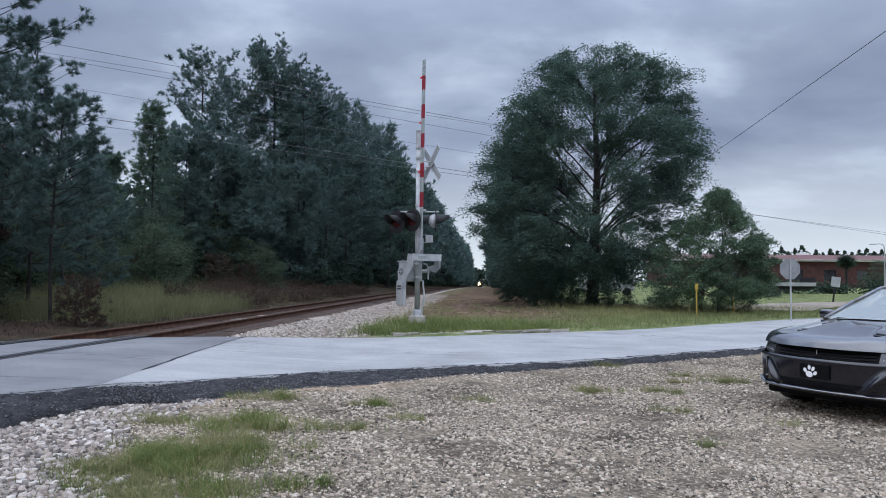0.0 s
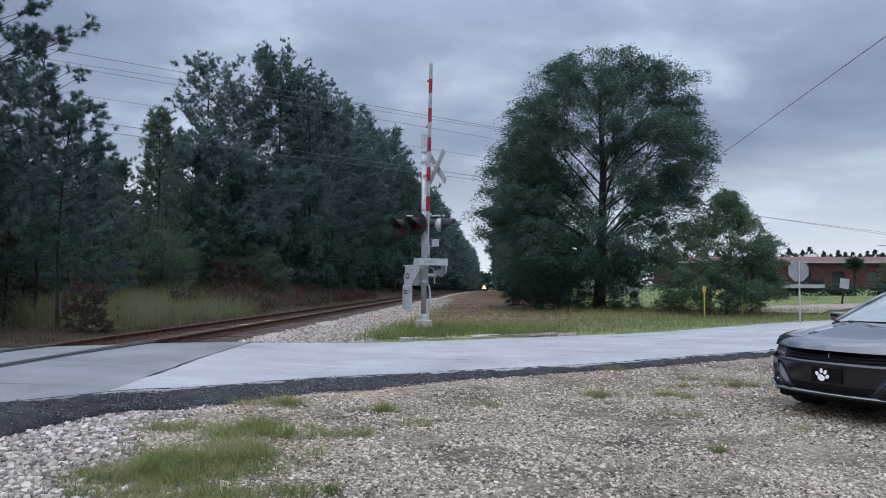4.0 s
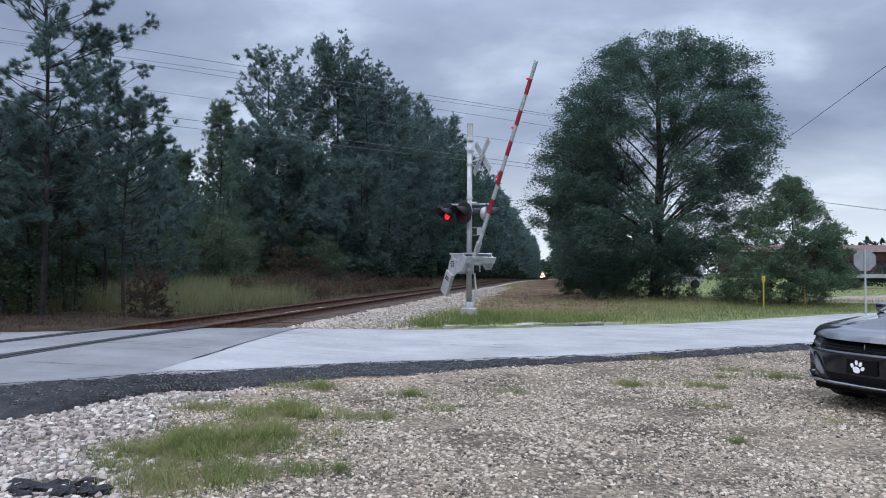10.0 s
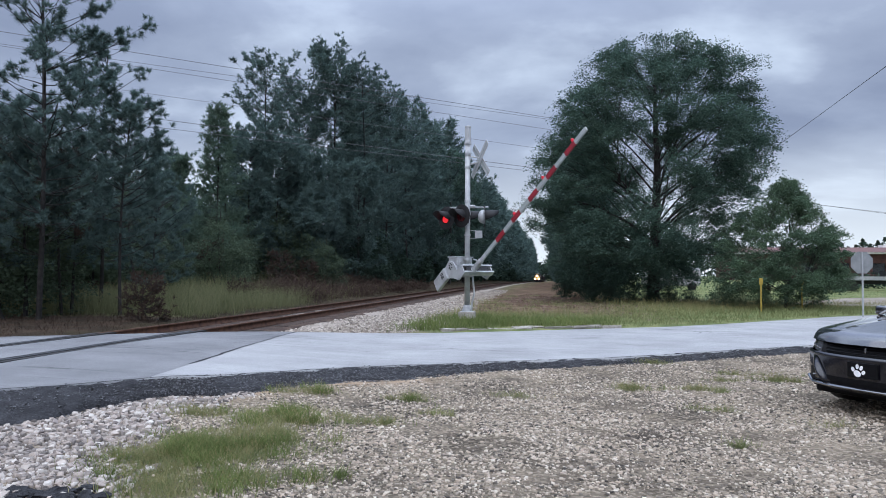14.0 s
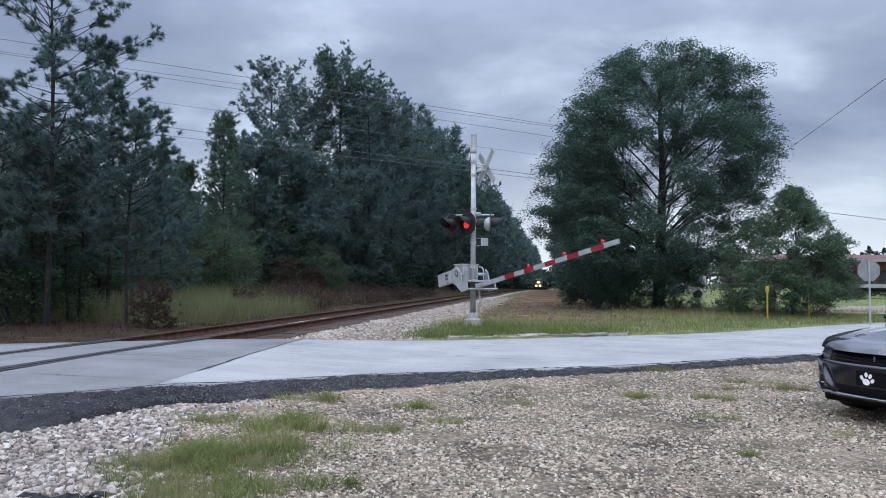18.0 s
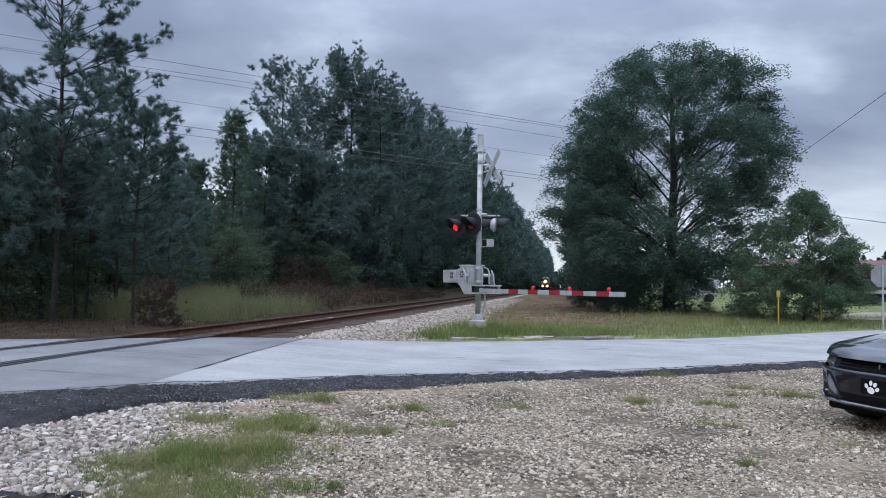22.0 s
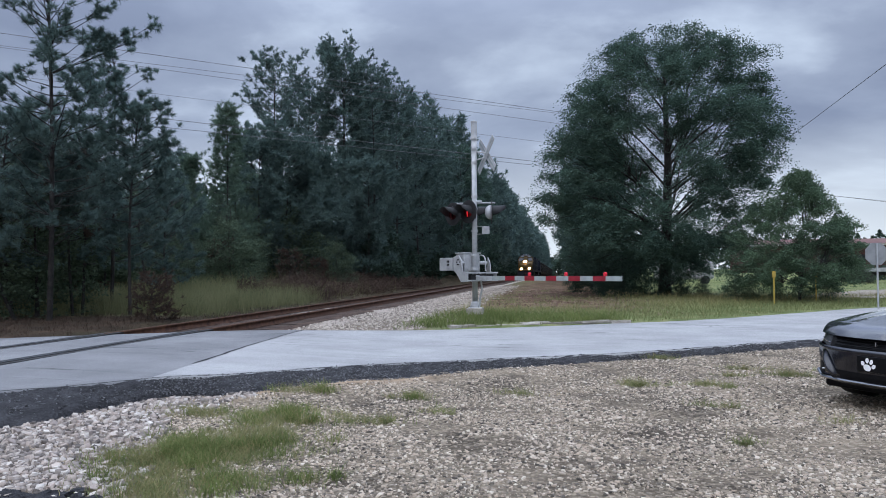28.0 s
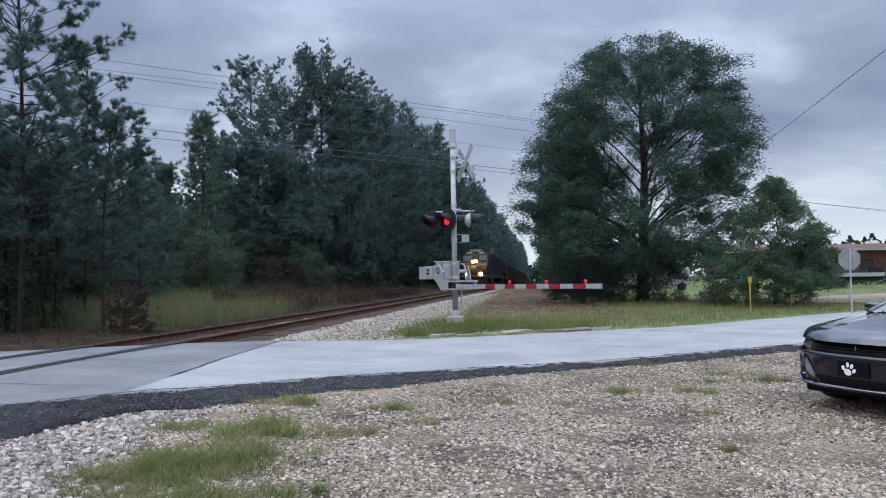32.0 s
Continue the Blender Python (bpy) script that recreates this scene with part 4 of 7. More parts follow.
def signal_motions():
    walk(gate_arm, [(t, arm_pose(e)) for t, e in ARM_ROWS])
    # from about 4.4 s the two lamps flash in turn
    starts = []
    k = -15
    while FLASH_0 + k * FLASH_T < 32.6:
        starts.append(FLASH_0 + k * FLASH_T)
        k += 1
    half = FLASH_T / 2
    for key, shift in (("west_inner", 0.0), ("west_outer", half)):
        flap, m = flaps[key]
        def turned(deg, m=m):
            return m @ Matrix.Rotation(radians(deg), 4, "Y")

        rows = [(0.0, turned(180)), (4.0, turned(180))]
        for s in starts:
            a = s + shift
            for t, deg in ((a - 0.045, 180), (a - 0.015, 240), (a + 0.015, 300), (a + 0.045, 360), (a + half - 0.045, 0), (a + half - 0.015, 60), (a + half + 0.015, 120), (a + half + 0.045, 180)):
                if rows[-1][0] + 0.01 < t < 31.95:
                    rows.append((t, turned(deg)))
        rows.append((32.0, rows[-1][1]))
        walk(flap, rows)


# ---------------------------------------------------------------- trees


def blades(centres, dirs, length, width, rng):
    """Narrow triangles from each centre along each direction."""
    n = len(centres)
    side = np.cross(dirs, rng.normal(size=(n, 3)))
    side /= np.linalg.norm(side, axis=1, keepdims=True) + 1e-9
    L, W = np.broadcast_to(length, n)[:, None], np.broadcast_to(width, n)[:, None]
    v = np.stack([centres - side * W / 2, centres + side * W / 2, centres + dirs * L], 1).reshape(-1, 3)
    return v, np.arange(3 * n).reshape(-1, 3)


def leaves(centres, size, rng, flat=0.35, slim=0.55):
    """Small rhombic leaves lying near level with random tilt."""
    n = len(centres)
    a = rng.normal(size=(n, 3)) * (1, 1, flat)
    a /= np.linalg.norm(a, axis=1, keepdims=True)
    b = np.cross(a, rng.normal(size=(n, 3)))
    b /= np.linalg.norm(b, axis=1, keepdims=True) + 1e-9
    S = np.broadcast_to(size, n)[:, None]
    v = np.stack([centres - a * S, centres + b * S * slim, centres + a * S, centres - b * S * slim], 1).reshape(-1, 3)
    return v, np.arange(4 * n).reshape(-1, 4)


def limb_mesh(limbs, n=6):
    """Tapered bent tubes; each limb is a list of (point, radius)."""
    V, F, base = [], [], 0
    for limb in limbs:
        for i, (p, r) in enumerate(limb):
            q = limb[min(i + 1, len(limb) - 1)][0] - limb[max(i - 1, 0)][0]
            q = q / (np.linalg.norm(q) + 1e-9)
            s = np.cross(q, (0.31, 0.92, 0.22))
            s /= np.linalg.norm(s) + 1e-9
            t = np.cross(q, s)
            for k in range(n):
                a = 2 * math.pi * k / n
                V.append(p + r * (math.cos(a) * s + math.sin(a) * t))
        for i in range(len(limb) - 1):
            for k in range(n):
                F.append((base + i * n + k, base + i * n + (k + 1) % n, base + (i + 1) * n + (k + 1) % n, base + (i + 1) * n + k))
        base += n * len(limb)
    return np.array(V), np.array(F)


def tree_thing(name, trunk_me, crown_me, m, label, group):
    t = thing(name, m, label, "tree", group)
    part("trunk", trunk_me, None, t, "rough brown bark")
    part("crown", crown_me, None, t)
    return t


def pine_meshes(seed, H, base, R, tufts, needle=0.28, width=0.030, per=11, lean=0.0, cone=0.0, material=None, fine=True, sides=4, loose=0.16, airy=0.0):
    """A pine: thin trunk, limbs that turn up at their ends, and a round brush of needles at the end of each twig."""
    rng = np.random.default_rng(seed)
    limbs, spots, ways = [], [], []
    bend = rng.normal(0, 0.25, 2)
    zs = np.linspace(0, H, 12)
    axis_p = np.stack([lean * zs / H + bend[0] * np.sin(zs / H * 3), bend[1] * np.sin(zs / H * 2.5), zs - 0.15], 1)
    r0 = 0.0065 * H + 0.012
    limbs.append([(p, r0 * (1 - z / H) ** 0.8 + 0.012) for p, z in zip(axis_p, zs)])
    z = base
    S = (0, 0.35, 0.7, 1.0)
    while z < H - 0.15:
        f = (z - base) / (H - base)
        prof = (1 - f) ** (0.42 + 0.65 * cone) * (0.55 + 0.45 * min(1, f * (4 if cone < 0.5 else 8)))
        for _ in range(rng.integers(3, 6) if cone > 0.5 else rng.integers(2, 5)):
            a, L = rng.uniform(0, 2 * math.pi), R * prof * rng.uniform(0.55, 1.1) + 0.3
            if rng.random() < 0.14:
                L *= 1.25
            p0 = np.array([np.interp(z, zs, axis_p[:, 0]), np.interp(z, zs, axis_p[:, 1]), z - 0.15])
            up = rng.uniform(-0.12, 0.32) + 0.5 * f - 0.2 * max(0.0, cone)
            d = np.array([math.cos(a), math.sin(a), up])
            pts = [p0 + d * L * s + np.array([0, 0, 0.26 * L * s * s]) + rng.normal(0, 0.035 * L * s, 3) for s in S]
            rr = 0.008 + 0.0065 * L
            limbs.append([(p, rr * (1 - 0.8 * s)) for p, s in zip(pts, S)])
            ends = [(pts[3], d + np.array([0, 0, 0.5]))]
            for s in 1 - (0.62 - 0.25 * airy) * rng.uniform(0, 1, max(3, int(L * 4.2))) ** 1.4:
                c = np.array([np.interp(s, S, [q[i] for q in pts]) for i in range(3)])
                b = a + rng.choice((-1, 1)) * rng.uniform(0.2, 1.2)
                w = np.array([math.cos(b), math.sin(b), rng.uniform(0.05, 0.9)])
                w /= np.linalg.norm(w)
                tl = (0.20 + 0.20 * L * (1.15 - s)) * rng.uniform(0.6, 1.25)
                ends.append((c + w * tl, w + np.array([0, 0, 0.35])))
                if tl > 0.40:
                    ends.append((c + w * tl * 0.55 + rng.normal(0, 0.08, 3), w + np.array([0, 0, 0.5])))
                if fine:
                    limbs.append([(c, 0.009), (c + w * tl, 0.005)])
            for p, w in ends:
                spots.append(p)
                ways.append(w / np.linalg.norm(w))
        z += rng.uniform(0.28, 0.52) * (H / 14) ** 0.5 * (1 - 0.35 * f)
    spots.append(axis_p[-1])
    ways.append(np.array([0, 0, 1.0]))
    spots, ways = np.array(spots), np.array(ways)
    if len(spots) > tufts:
        k = rng.permutation(len(spots))[:tufts]
    else:
        k = np.concatenate([np.arange(len(spots)), rng.integers(0, len(spots), tufts - len(spots))])
    jit = rng.normal(0, loose, (len(k), 3)) * (np.arange(len(k)) >= len(spots))[:, None]
    spots, ways = spots[k] + jit, ways[k] + 0.8 * jit / loose * 0.5
    ways /= np.linalg.norm(ways, axis=1, keepdims=True) + 1e-9
    n = len(spots) * per
    W = np.repeat(ways, per, 0)
    dirs = rng.normal(size=(n, 3))
    dirs = dirs / np.linalg.norm(dirs, axis=1, keepdims=True) + W * 0.75
    dirs /= np.linalg.norm(dirs, axis=1, keepdims=True)
    c = np.repeat(spots, per, 0) - W * rng.uniform(0.0, needle * 0.6, (n, 1))
    v, f = blades(c, dirs, needle * np.repeat(rng.uniform(0.75, 1.2, len(spots)), per) * rng.uniform(0.8, 1.1, n), width, rng)
    tv, tf = limb_mesh(limbs[: 1 + len(limbs) if fine else 60], sides)
    return mesh_np("trunk", tv, tf, M_BARK, True), mesh_np("crown", v, f, material or M_NEEDLE)


def bough_tree(seed, west, east, deep, n_boughs, sprays, per, leaf, trunk_r, fork, material, dense, spread=0.40, droop=0.22):
    """A broadleaf tree of separate boughs. west and east give (height, reach) of the outline; dense(x, z) tells how far
    down a bough the leaves begin."""
    rng = np.random.default_rng(seed)
    wz, wr = zip(*west)
    ez, er = zip(*east)
    top = max(wz[-1], ez[-1])
    limbs = [[(np.array([0, 0, -0.2]), trunk_r * 1.4), (np.array([0, 0, 0.4]), trunk_r), (np.array([0.1, 0, fork]), trunk_r * 0.85)]]
    lead = [np.array([0.1, 0, fork]), np.array([0.25, 0.1, fork + (top - fork) * 0.4]), np.array([0.1, 0.0, fork + (top - fork) * 0.75]), np.array([0.2, 0, top * 0.97])]
    limbs.append([(p, r * trunk_r) for p, r in zip(lead, (0.85, 0.55, 0.26, 0.05))])
    C, D, made = [], [], []
    for k in range(n_boughs):
        z = wz[0] + (top - 0.15 - wz[0]) * ((k + rng.uniform(0, 1)) / n_boughs) ** 0.92
        a = rng.uniform(0, 2 * math.pi)
        rw, re = np.interp(z, wz, wr), np.interp(z, ez, er)
        side = 0.5 + 0.5 * math.cos(a)
        reach = (rw + (re - rw) * side) * abs(math.cos(a)) + deep * 0.5 * (rw + re) * (1 - abs(math.cos(a)))
        reach *= rng.uniform(0.80, 1.07)
        end = np.array([reach * math.cos(a), reach * math.sin(a), z])
        z0 = max(fork * 0.7, min(z - (0.25 + 0.85 * (z / top) ** 1.5) * reach * rng.uniform(0.6, 1.3), top * 0.80))
        if z < fork:
            z0 = fork * rng.uniform(0.7, 1.2)
        p0 = np.array([np.interp(z0, [q[2] for q in lead], [q[0] for q in lead]), 0.0, z0])
        kin = [m for m in made if abs(math.remainder(m[0] - a, 2 * math.pi)) < 0.7 and -0.4 < z - m[1] < 2.2 and m[3] > 0.7 * reach]
        branch = bool(kin) and rng.random() < 0.85
        if branch:
            p0 = kin[rng.integers(len(kin))][2]
        S = np.array((0.0, 0.3, 0.6, 0.85, 1.0))
        arch = (0.30 + 0.10 * rng.uniform(-1, 1)) * reach * droop / 0.22
        pts = [p0 + (end - p0) * q + np.array([0, 0, arch * 4 * q * (1 - q) * 0.35]) + rng.normal(0, 0.05 * reach * q * (1 - q) * 2, 3) for q in S]
        rr = trunk_r * (0.02 + 0.004 * reach) if branch else trunk_r * (0.05 + 0.022 * reach)
        if not branch:
            made.append((a, z, pts[1] + (pts[2] - pts[1]) * rng.uniform(0, 1), reach))
        limbs.append([(p, rr * (1 - 0.88 * q) + 0.006) for p, q in zip(pts, S)])
        P = np.array(pts)
        for k2 in range(max(2, int(round(sprays * (0.4 + 0.6 * reach / 5))))):
            q = 1 - (1 - dense(end[0], z)) * (rng.uniform(0, 1) ** 1.15 if k2 else 0.05)
            c = np.array([np.interp(q, S, P[:, i]) for i in range(3)])
            b = a + rng.normal(0, 0.9)
            tl = (0.15 + 0.19 * reach) * (1.08 - q) ** 0.5 * rng.uniform(0.2, 1.3)
            tip = c + np.array([math.cos(b) * tl, math.sin(b) * tl, tl * rng.uniform(-0.5, 0.5)])
            C.append(tip)
            D.append(b)
            if rng.random() < 0.4:
                limbs.append([(c, 0.014), (tip, 0.006)])
    C, D = np.array(C), np.array(D)
    ok = C[:, 2] > 0.2
    C, D = C[ok], D[ok]
    n = len(C)
    # each pad: leaves in a thin umbrella, longer along the bough and drooping to its rim
    i = np.repeat(np.arange(n), per)
    pr = (spread * rng.uniform(0.6, 1.45, n))[i]
    r, th = rng.uniform(0, 1, n * per) ** 0.6, rng.uniform(0, 2 * math.pi, n * per)
    rag = 1 + 0.2 * np.sin(3 * th + 7.1 * i) + 0.14 * np.sin(7 * th + 3.3 * i)
    lx, ly = 1.05 * pr * r * rag * np.cos(th), 0.9 * pr * r * rag * np.sin(th)
    lz = -droop * 1.8 * (lx * lx + ly * ly) / pr + 0.12 * lx + rng.normal(0, 0.20, n * per) * pr + rng.normal(0, 0.25, n)[i] * ly + rng.normal(0, 0.25, n)[i] * lx
    cs, sn = np.cos(D)[i], np.sin(D)[i]
    pts = C[i] + np.stack([lx * cs - ly * sn, lx * sn + ly * cs, lz], 1)
    v, f = leaves(pts, leaf * rng.uniform(0.6, 1.25, len(pts)), rng, 0.5, 0.36)
    tv, tf = limb_mesh(limbs, 5)
    return mesh_np("trunk", tv, tf, M_BARK, True), mesh_np("crown", v, f, material)


def broadleaf_meshes(seed, lobes, clumps, per, leaf, trunk_r, fork, material, spread=0.42, hang=0.0, inner=0.35, twigs=220):
    """A broadleaf tree: limbs run from the fork to clumps of leaves spread in the outer shells of the lobes."""
    rng = np.random.default_rng(seed)
    vol = np.array([r[0] * r[1] * r[2] for _, r in lobes]) ** 0.75
    pick = rng.choice(len(lobes), clumps, p=vol / vol.sum())
    d = rng.normal(size=(clumps, 3))
    d /= np.linalg.norm(d, axis=1, keepdims=True)
    rad = inner + (1 - inner) * rng.uniform(0, 1, clumps) ** 0.45
    C = np.array([lobes[i][0] for i in pick]) + d * rad[:, None] * np.array([lobes[i][1] for i in pick])
    C += rng.normal(0, 0.12, C.shape)
    C = C[C[:, 2] > 0.15]
    n = len(C)
    cl = np.repeat(np.arange(n), per)
    off = rng.normal(size=(n * per, 3))
    off *= (rng.uniform(0, 1, (n * per, 1)) ** 0.5 / np.linalg.norm(off, axis=1, keepdims=True)) * spread * 1.75 * np.repeat(rng.uniform(0.6, 1.25, n), per)[:, None] * np.array([1, 1, 0.42])
    off[:, 2] -= hang * np.linalg.norm(off[:, :2], axis=1)
    pts = C[cl] + off
    v, f = leaves(pts, leaf * rng.uniform(0.6, 1.25, len(pts)), rng)
    limbs = []
    F0 = np.array([0, 0, fork])
    limbs.append([(np.array([0, 0, -0.2]), trunk_r * 1.35), (np.array([0, 0, 0.4]), trunk_r), (F0, trunk_r * 0.8)])
    top = max(c[2] + r[2] for c, r in lobes)
    limbs.append([(F0, trunk_r * 0.8), (np.array([0.15, 0.1, (fork + top) / 2]), trunk_r * 0.42), (np.array([0.05, 0, top * 0.93]), 0.03)])
    for c, r in lobes:
        c = np.array(c)
        zs = min(max(fork * 0.8, c[2] - 1.2), top * 0.7)
        mid = (c + np.array([0, 0, zs])) / 2 + rng.normal(0, 0.2, 3)
        limbs.append([(np.array([0, 0, zs]), trunk_r * 0.26), (mid, trunk_r * 0.17), (c, trunk_r * 0.08)])
    for i in rng.permutation(n)[: min(n, twigs)]:
        lob = lobes[pick[i]] if i < len(pick) else lobes[0]
        c0 = np.array(lob[0]) * (1, 1, 0.9)
        mid = c0 + (C[i] - c0) * 0.5 + rng.normal(0, 0.12, 3)
        limbs.append([(c0, trunk_r * 0.08), (mid, trunk_r * 0.05), (C[i], 0.008)])
    tv, tf = limb_mesh(limbs, 5)
    return mesh_np("trunk", tv, tf, M_BARK, True), mesh_np("crown", v, f, material)


def build_trees():
    LP = "tall loblolly pine with dark green needles beside the track"
    # the pines nearest the crossing
    near = [(3, -14.3, 18.2, 11.4, 2.0, 2.3, 0.0, 1450), (4, -13.2, 20.4, 6.8, 2.0, 1.4, 0.3, 800), (5, -16.9, 19.8, 6.8, 1.6, 2.2, 0.0, 800), (6, -19.5, 22.5, 7.0, 1.6, 2.4, 0, 700), (7, -16.0, 23.4, 9.8, 2.0, 1.8, 0.0, 1000), (8, -17.2, 27.8, 6.0, 1.2, 2.0, 0, 620), (9, -17.4, 16.9, 8.0, 2.0, 2.2, 0, 620), (10, -14.9, 25.6, 4.6, 1.0, 1.5, 0, 460), (25, -15.3, 20.9, 6.0, 1.6, 1.7, 0, 800), (26, -15.9, 18.8, 5.8, 1.6, 1.8, 0, 800)]
    for seed, x, y, H, base, R, lean, tufts in near:
        tm, cm = pine_meshes(seed, H, base, R, tufts, 0.18, 0.020, 44, lean, loose=0.11, airy=0.45)
        tree_thing("pine_tree", tm, cm, pose(x, y, float(land(x, y))), LP, "pines west of the track")
    # the group behind: one open crown, a close stand of tall ones, lower ones before them
    mid = [(11, -20.6, 48.0, 15.8, 5.0, 3.7, 1900), (12, -16.9, 53.1, 18.0, 2.0, 3.6, 5000), (13, -15.5, 56.4, 17.4, 2.0, 2.9, 4200), (14, -14.9, 62.5, 17.0, 2.0, 3.1, 4200), (15, -14.4, 70.7, 16.0, 1.6, 3.2, 4000), (18, -20.5, 55.5, 16.0, 1.6, 3.6, 4200),
           (16, -18.2, 40.7, 9.2, 0.8, 2.5, 2600), (17, -17.2, 42.4, 8.9, 0.8, 2.4, 2500), (19, -16.2, 44.6, 9.0, 0.8, 2.7, 2600), (20, -13.5, 48.6, 8.6, 0.8, 2.1, 2200)]
    for seed, x, y, H, base, R, tufts in mid:
        tm, cm = pine_meshes(seed, H, base, R, tufts, 0.27, 0.050, 15, cone=-0.25 if H > 12 else 0.0, sides=3, loose=0.26)
        tree_thing("pine_tree", tm, cm, pose(x, y, float(land(x, y))), LP, "pines west of the track")
    tm, cm = pine_meshes(21, 10.2, 0.8, 2.2, 2300, 0.24, 0.030, 18, cone=1.4, material=M_NEEDLE2, loose=0.2)
    tree_thing("young_pine", tm, cm, pose(-18.3, 36.2, float(land(-18.3, 36.2))), "young cone-shaped pine with bluish green needles", "pines west of the track")
    tm, cm = pine_meshes(22, 7.6, 0.6, 2.2, 2000, 0.24, 0.030, 18, cone=1.4, material=M_NEEDLE2, loose=0.2)
    tree_thing("young_pine", tm, cm, pose(-21.5, 38.5, float(land(-21.5, 38.5))), "young cone-shaped pine with bluish green needles", "pines west of the track")
    # rounded sweetgums that lean out over the track side
    for seed, x, y, H, r in ((23, -12.8, 88.0, 17.4, 3.8), (24, -12.6, 101.0, 16.0, 3.4)):
        tm, cm = bough_tree(seed, [(1.0, r * 0.7), (4, r), (H * 0.6, r), (H * 0.88, r * 0.75), (H, 0.6)], [(1.0, r * 0.7), (4, r), (H * 0.6, r), (H * 0.88, r * 0.75), (H, 0.6)], 1.0, 120, 6, 62, 0.12, 0.25, 2.0, M_OAK, lambda x, z: 0.45, 0.62)
        tree_thing("sweetgum_tree", tm, cm, pose(x, y, float(land(x, y))), "tall rounded broadleaf tree at the edge of the pines", "trees west of the track")
    # further pines, built three times and repeated
    kinds = []
    for seed in (31, 32, 33):
        kinds.append((pine_meshes(seed, 19.0, 1.6, 3.8, 1700, 0.62, 0.10, 8, fine=False), pine_meshes(seed, 19.0, 1.2, 3.8, 430, 1.4, 0.36, 6, fine=False, sides=3)))
    rng = np.random.default_rng(5)
    spots = []
    for y in np.arange(76, 470, 7.5):
        spots.append((-13.4 - rng.uniform(0, 2.5) + min(1.2, 0.006 * (y - 76)), y + rng.uniform(-2, 2), rng.uniform(0.98, 1.15)))
        if y < 260:
            spots.append((-19.0 - rng.uniform(0, 5), y + rng.uniform(-3, 3), rng.uniform(1.0, 1.2)))
    for x, y in [(-26, 30), (-30, 38), (-27, 46), (-33, 52), (-25, 64), (-31, 70), (-38, 34), (-24, 25), (-29, 22), (-36, 26), (-42, 44), (-16.2, 44.5), (-14.8, 78)]:
        spots.append((x, y, rng.uniform(0.40, 0.52)))
    for y in np.arange(49, 470, 8.5):
        spots.append((2.7 + rng.uniform(-0.5, 1.0), y, rng.uniform(0.62, 0.75) if y < 90 else rng.uniform(0.8, 1.0)))
        if 60 < y < 200:
            spots.append((4.8 + rng.uniform(-1, 1), y + rng.uniform(-2, 2), rng.uniform(0.6, 0.75)))
    for i, (x, y, s) in enumerate(spots):
        t = thing("pine_tree", pose(x, y, float(land(x, y)), 0, 0, rng.uniform(0, 360)) @ Matrix.Diagonal((s, s, s, 1)), LP if x < TRACK_X else "dark pine in the belt east of the track", "tree", "pines along the track")
        tm, cm = kinds[i % 3][0 if y < 130 else 1]
        part("trunk", tm, None, t)
        part("crown", cm, None, t)
    # the large oak: a dense side towards the track, an open side of layered boughs
    west = [(0.8, 3.5), (1.6, 4.6), (2.6, 5.3), (4.3, 5.7), (5.7, 5.5), (7.1, 5.2), (9.0, 4.5), (10.4, 3.8), (11.8, 2.9), (12.6, 1.8), (13.1, 0.6)]
    east = [(0.8, 1.2), (1.8, 2.6), (2.8, 3.8), (4.0, 4.4), (6.8, 4.9), (7.7, 5.5), (8.5, 5.6), (9.7, 5.1), (11.1, 4.3), (12.0, 3.5), (13.0, 1.0)]
    tm, cm = bough_tree(41, [(z * 1.02, r * 1.03) for z, r in west], [(z * 1.02, r * 1.05) for z, r in east], 0.9, 270, 7.8, 182, 0.060, 0.34, 2.2, M_OAK, lambda x, z: 0.10 if x < -0.5 or z < 5.0 else 0.28, 0.54, 0.30)
    tree_thing("oak_tree", tm, cm, pose(5.3, 36.0, float(land(5.3, 36))), "large spreading water oak with dark green leaves", "trees east of the track")
    west = [(0.35, 2.9), (1.5, 3.3), (2.8, 3.0), (3.7, 2.0), (4.8, 0.55), (5.5, 0.1)]
    east = [(0.35, 1.6), (1.4, 2.2), (2.5, 1.8), (3.3, 1.9), (3.9, 1.3), (4.7, 0.55), (5.5, 0.1)]
    tm, cm = bough_tree(42, west, east, 0.9, 190, 6.0, 125, 0.048, 0.06, 0.8, M_YOAK, lambda x, z: 0.15 if x < 0.3 or z < 2 else 0.45, 0.31, 0.26)
    tree_thing("young_oak_tree", tm, cm, pose(9.8, 30.5, float(land(9.8, 30.5))), "young oak with open layered branches", "trees east of the track")


build_trees()

# ---------------------------------------------------------------- parked car
M_PAINT = mat("glossy_black_car_paint", [(0.012, 0.012, 0.016), (0.02, 0.02, 0.026)], 2, 0.13, metal=0.15, spec=0.6)
M_PAINT.node_tree.nodes["Principled BSDF"].inputs["Coat Weight"].default_value = 1.0
M_PAINT.node_tree.nodes["Principled BSDF"].inputs["Coat IOR"].default_value = 1.7
M_BUMPER = mat("gloss_black_bumper_paint", [(0.005, 0.005, 0.008), (0.010, 0.010, 0.014)], 6, 0.08, spec=0.6)
M_PLASTIC = mat("black_car_plastic", [(0.003, 0.003, 0.004), (0.007, 0.007, 0.008)], 30, 0.5, spec=0.12)
M_CHROME = mat("dark_chrome", [(0.30, 0.31, 0.33), (0.42, 0.43, 0.45)], 6, 0.18, metal=0.9)
M_LAMPGLASS = mat("smoked_headlamp", [(0.03, 0.03, 0.035), (0.10, 0.10, 0.11)], 18, 0.1, spec=0.7)
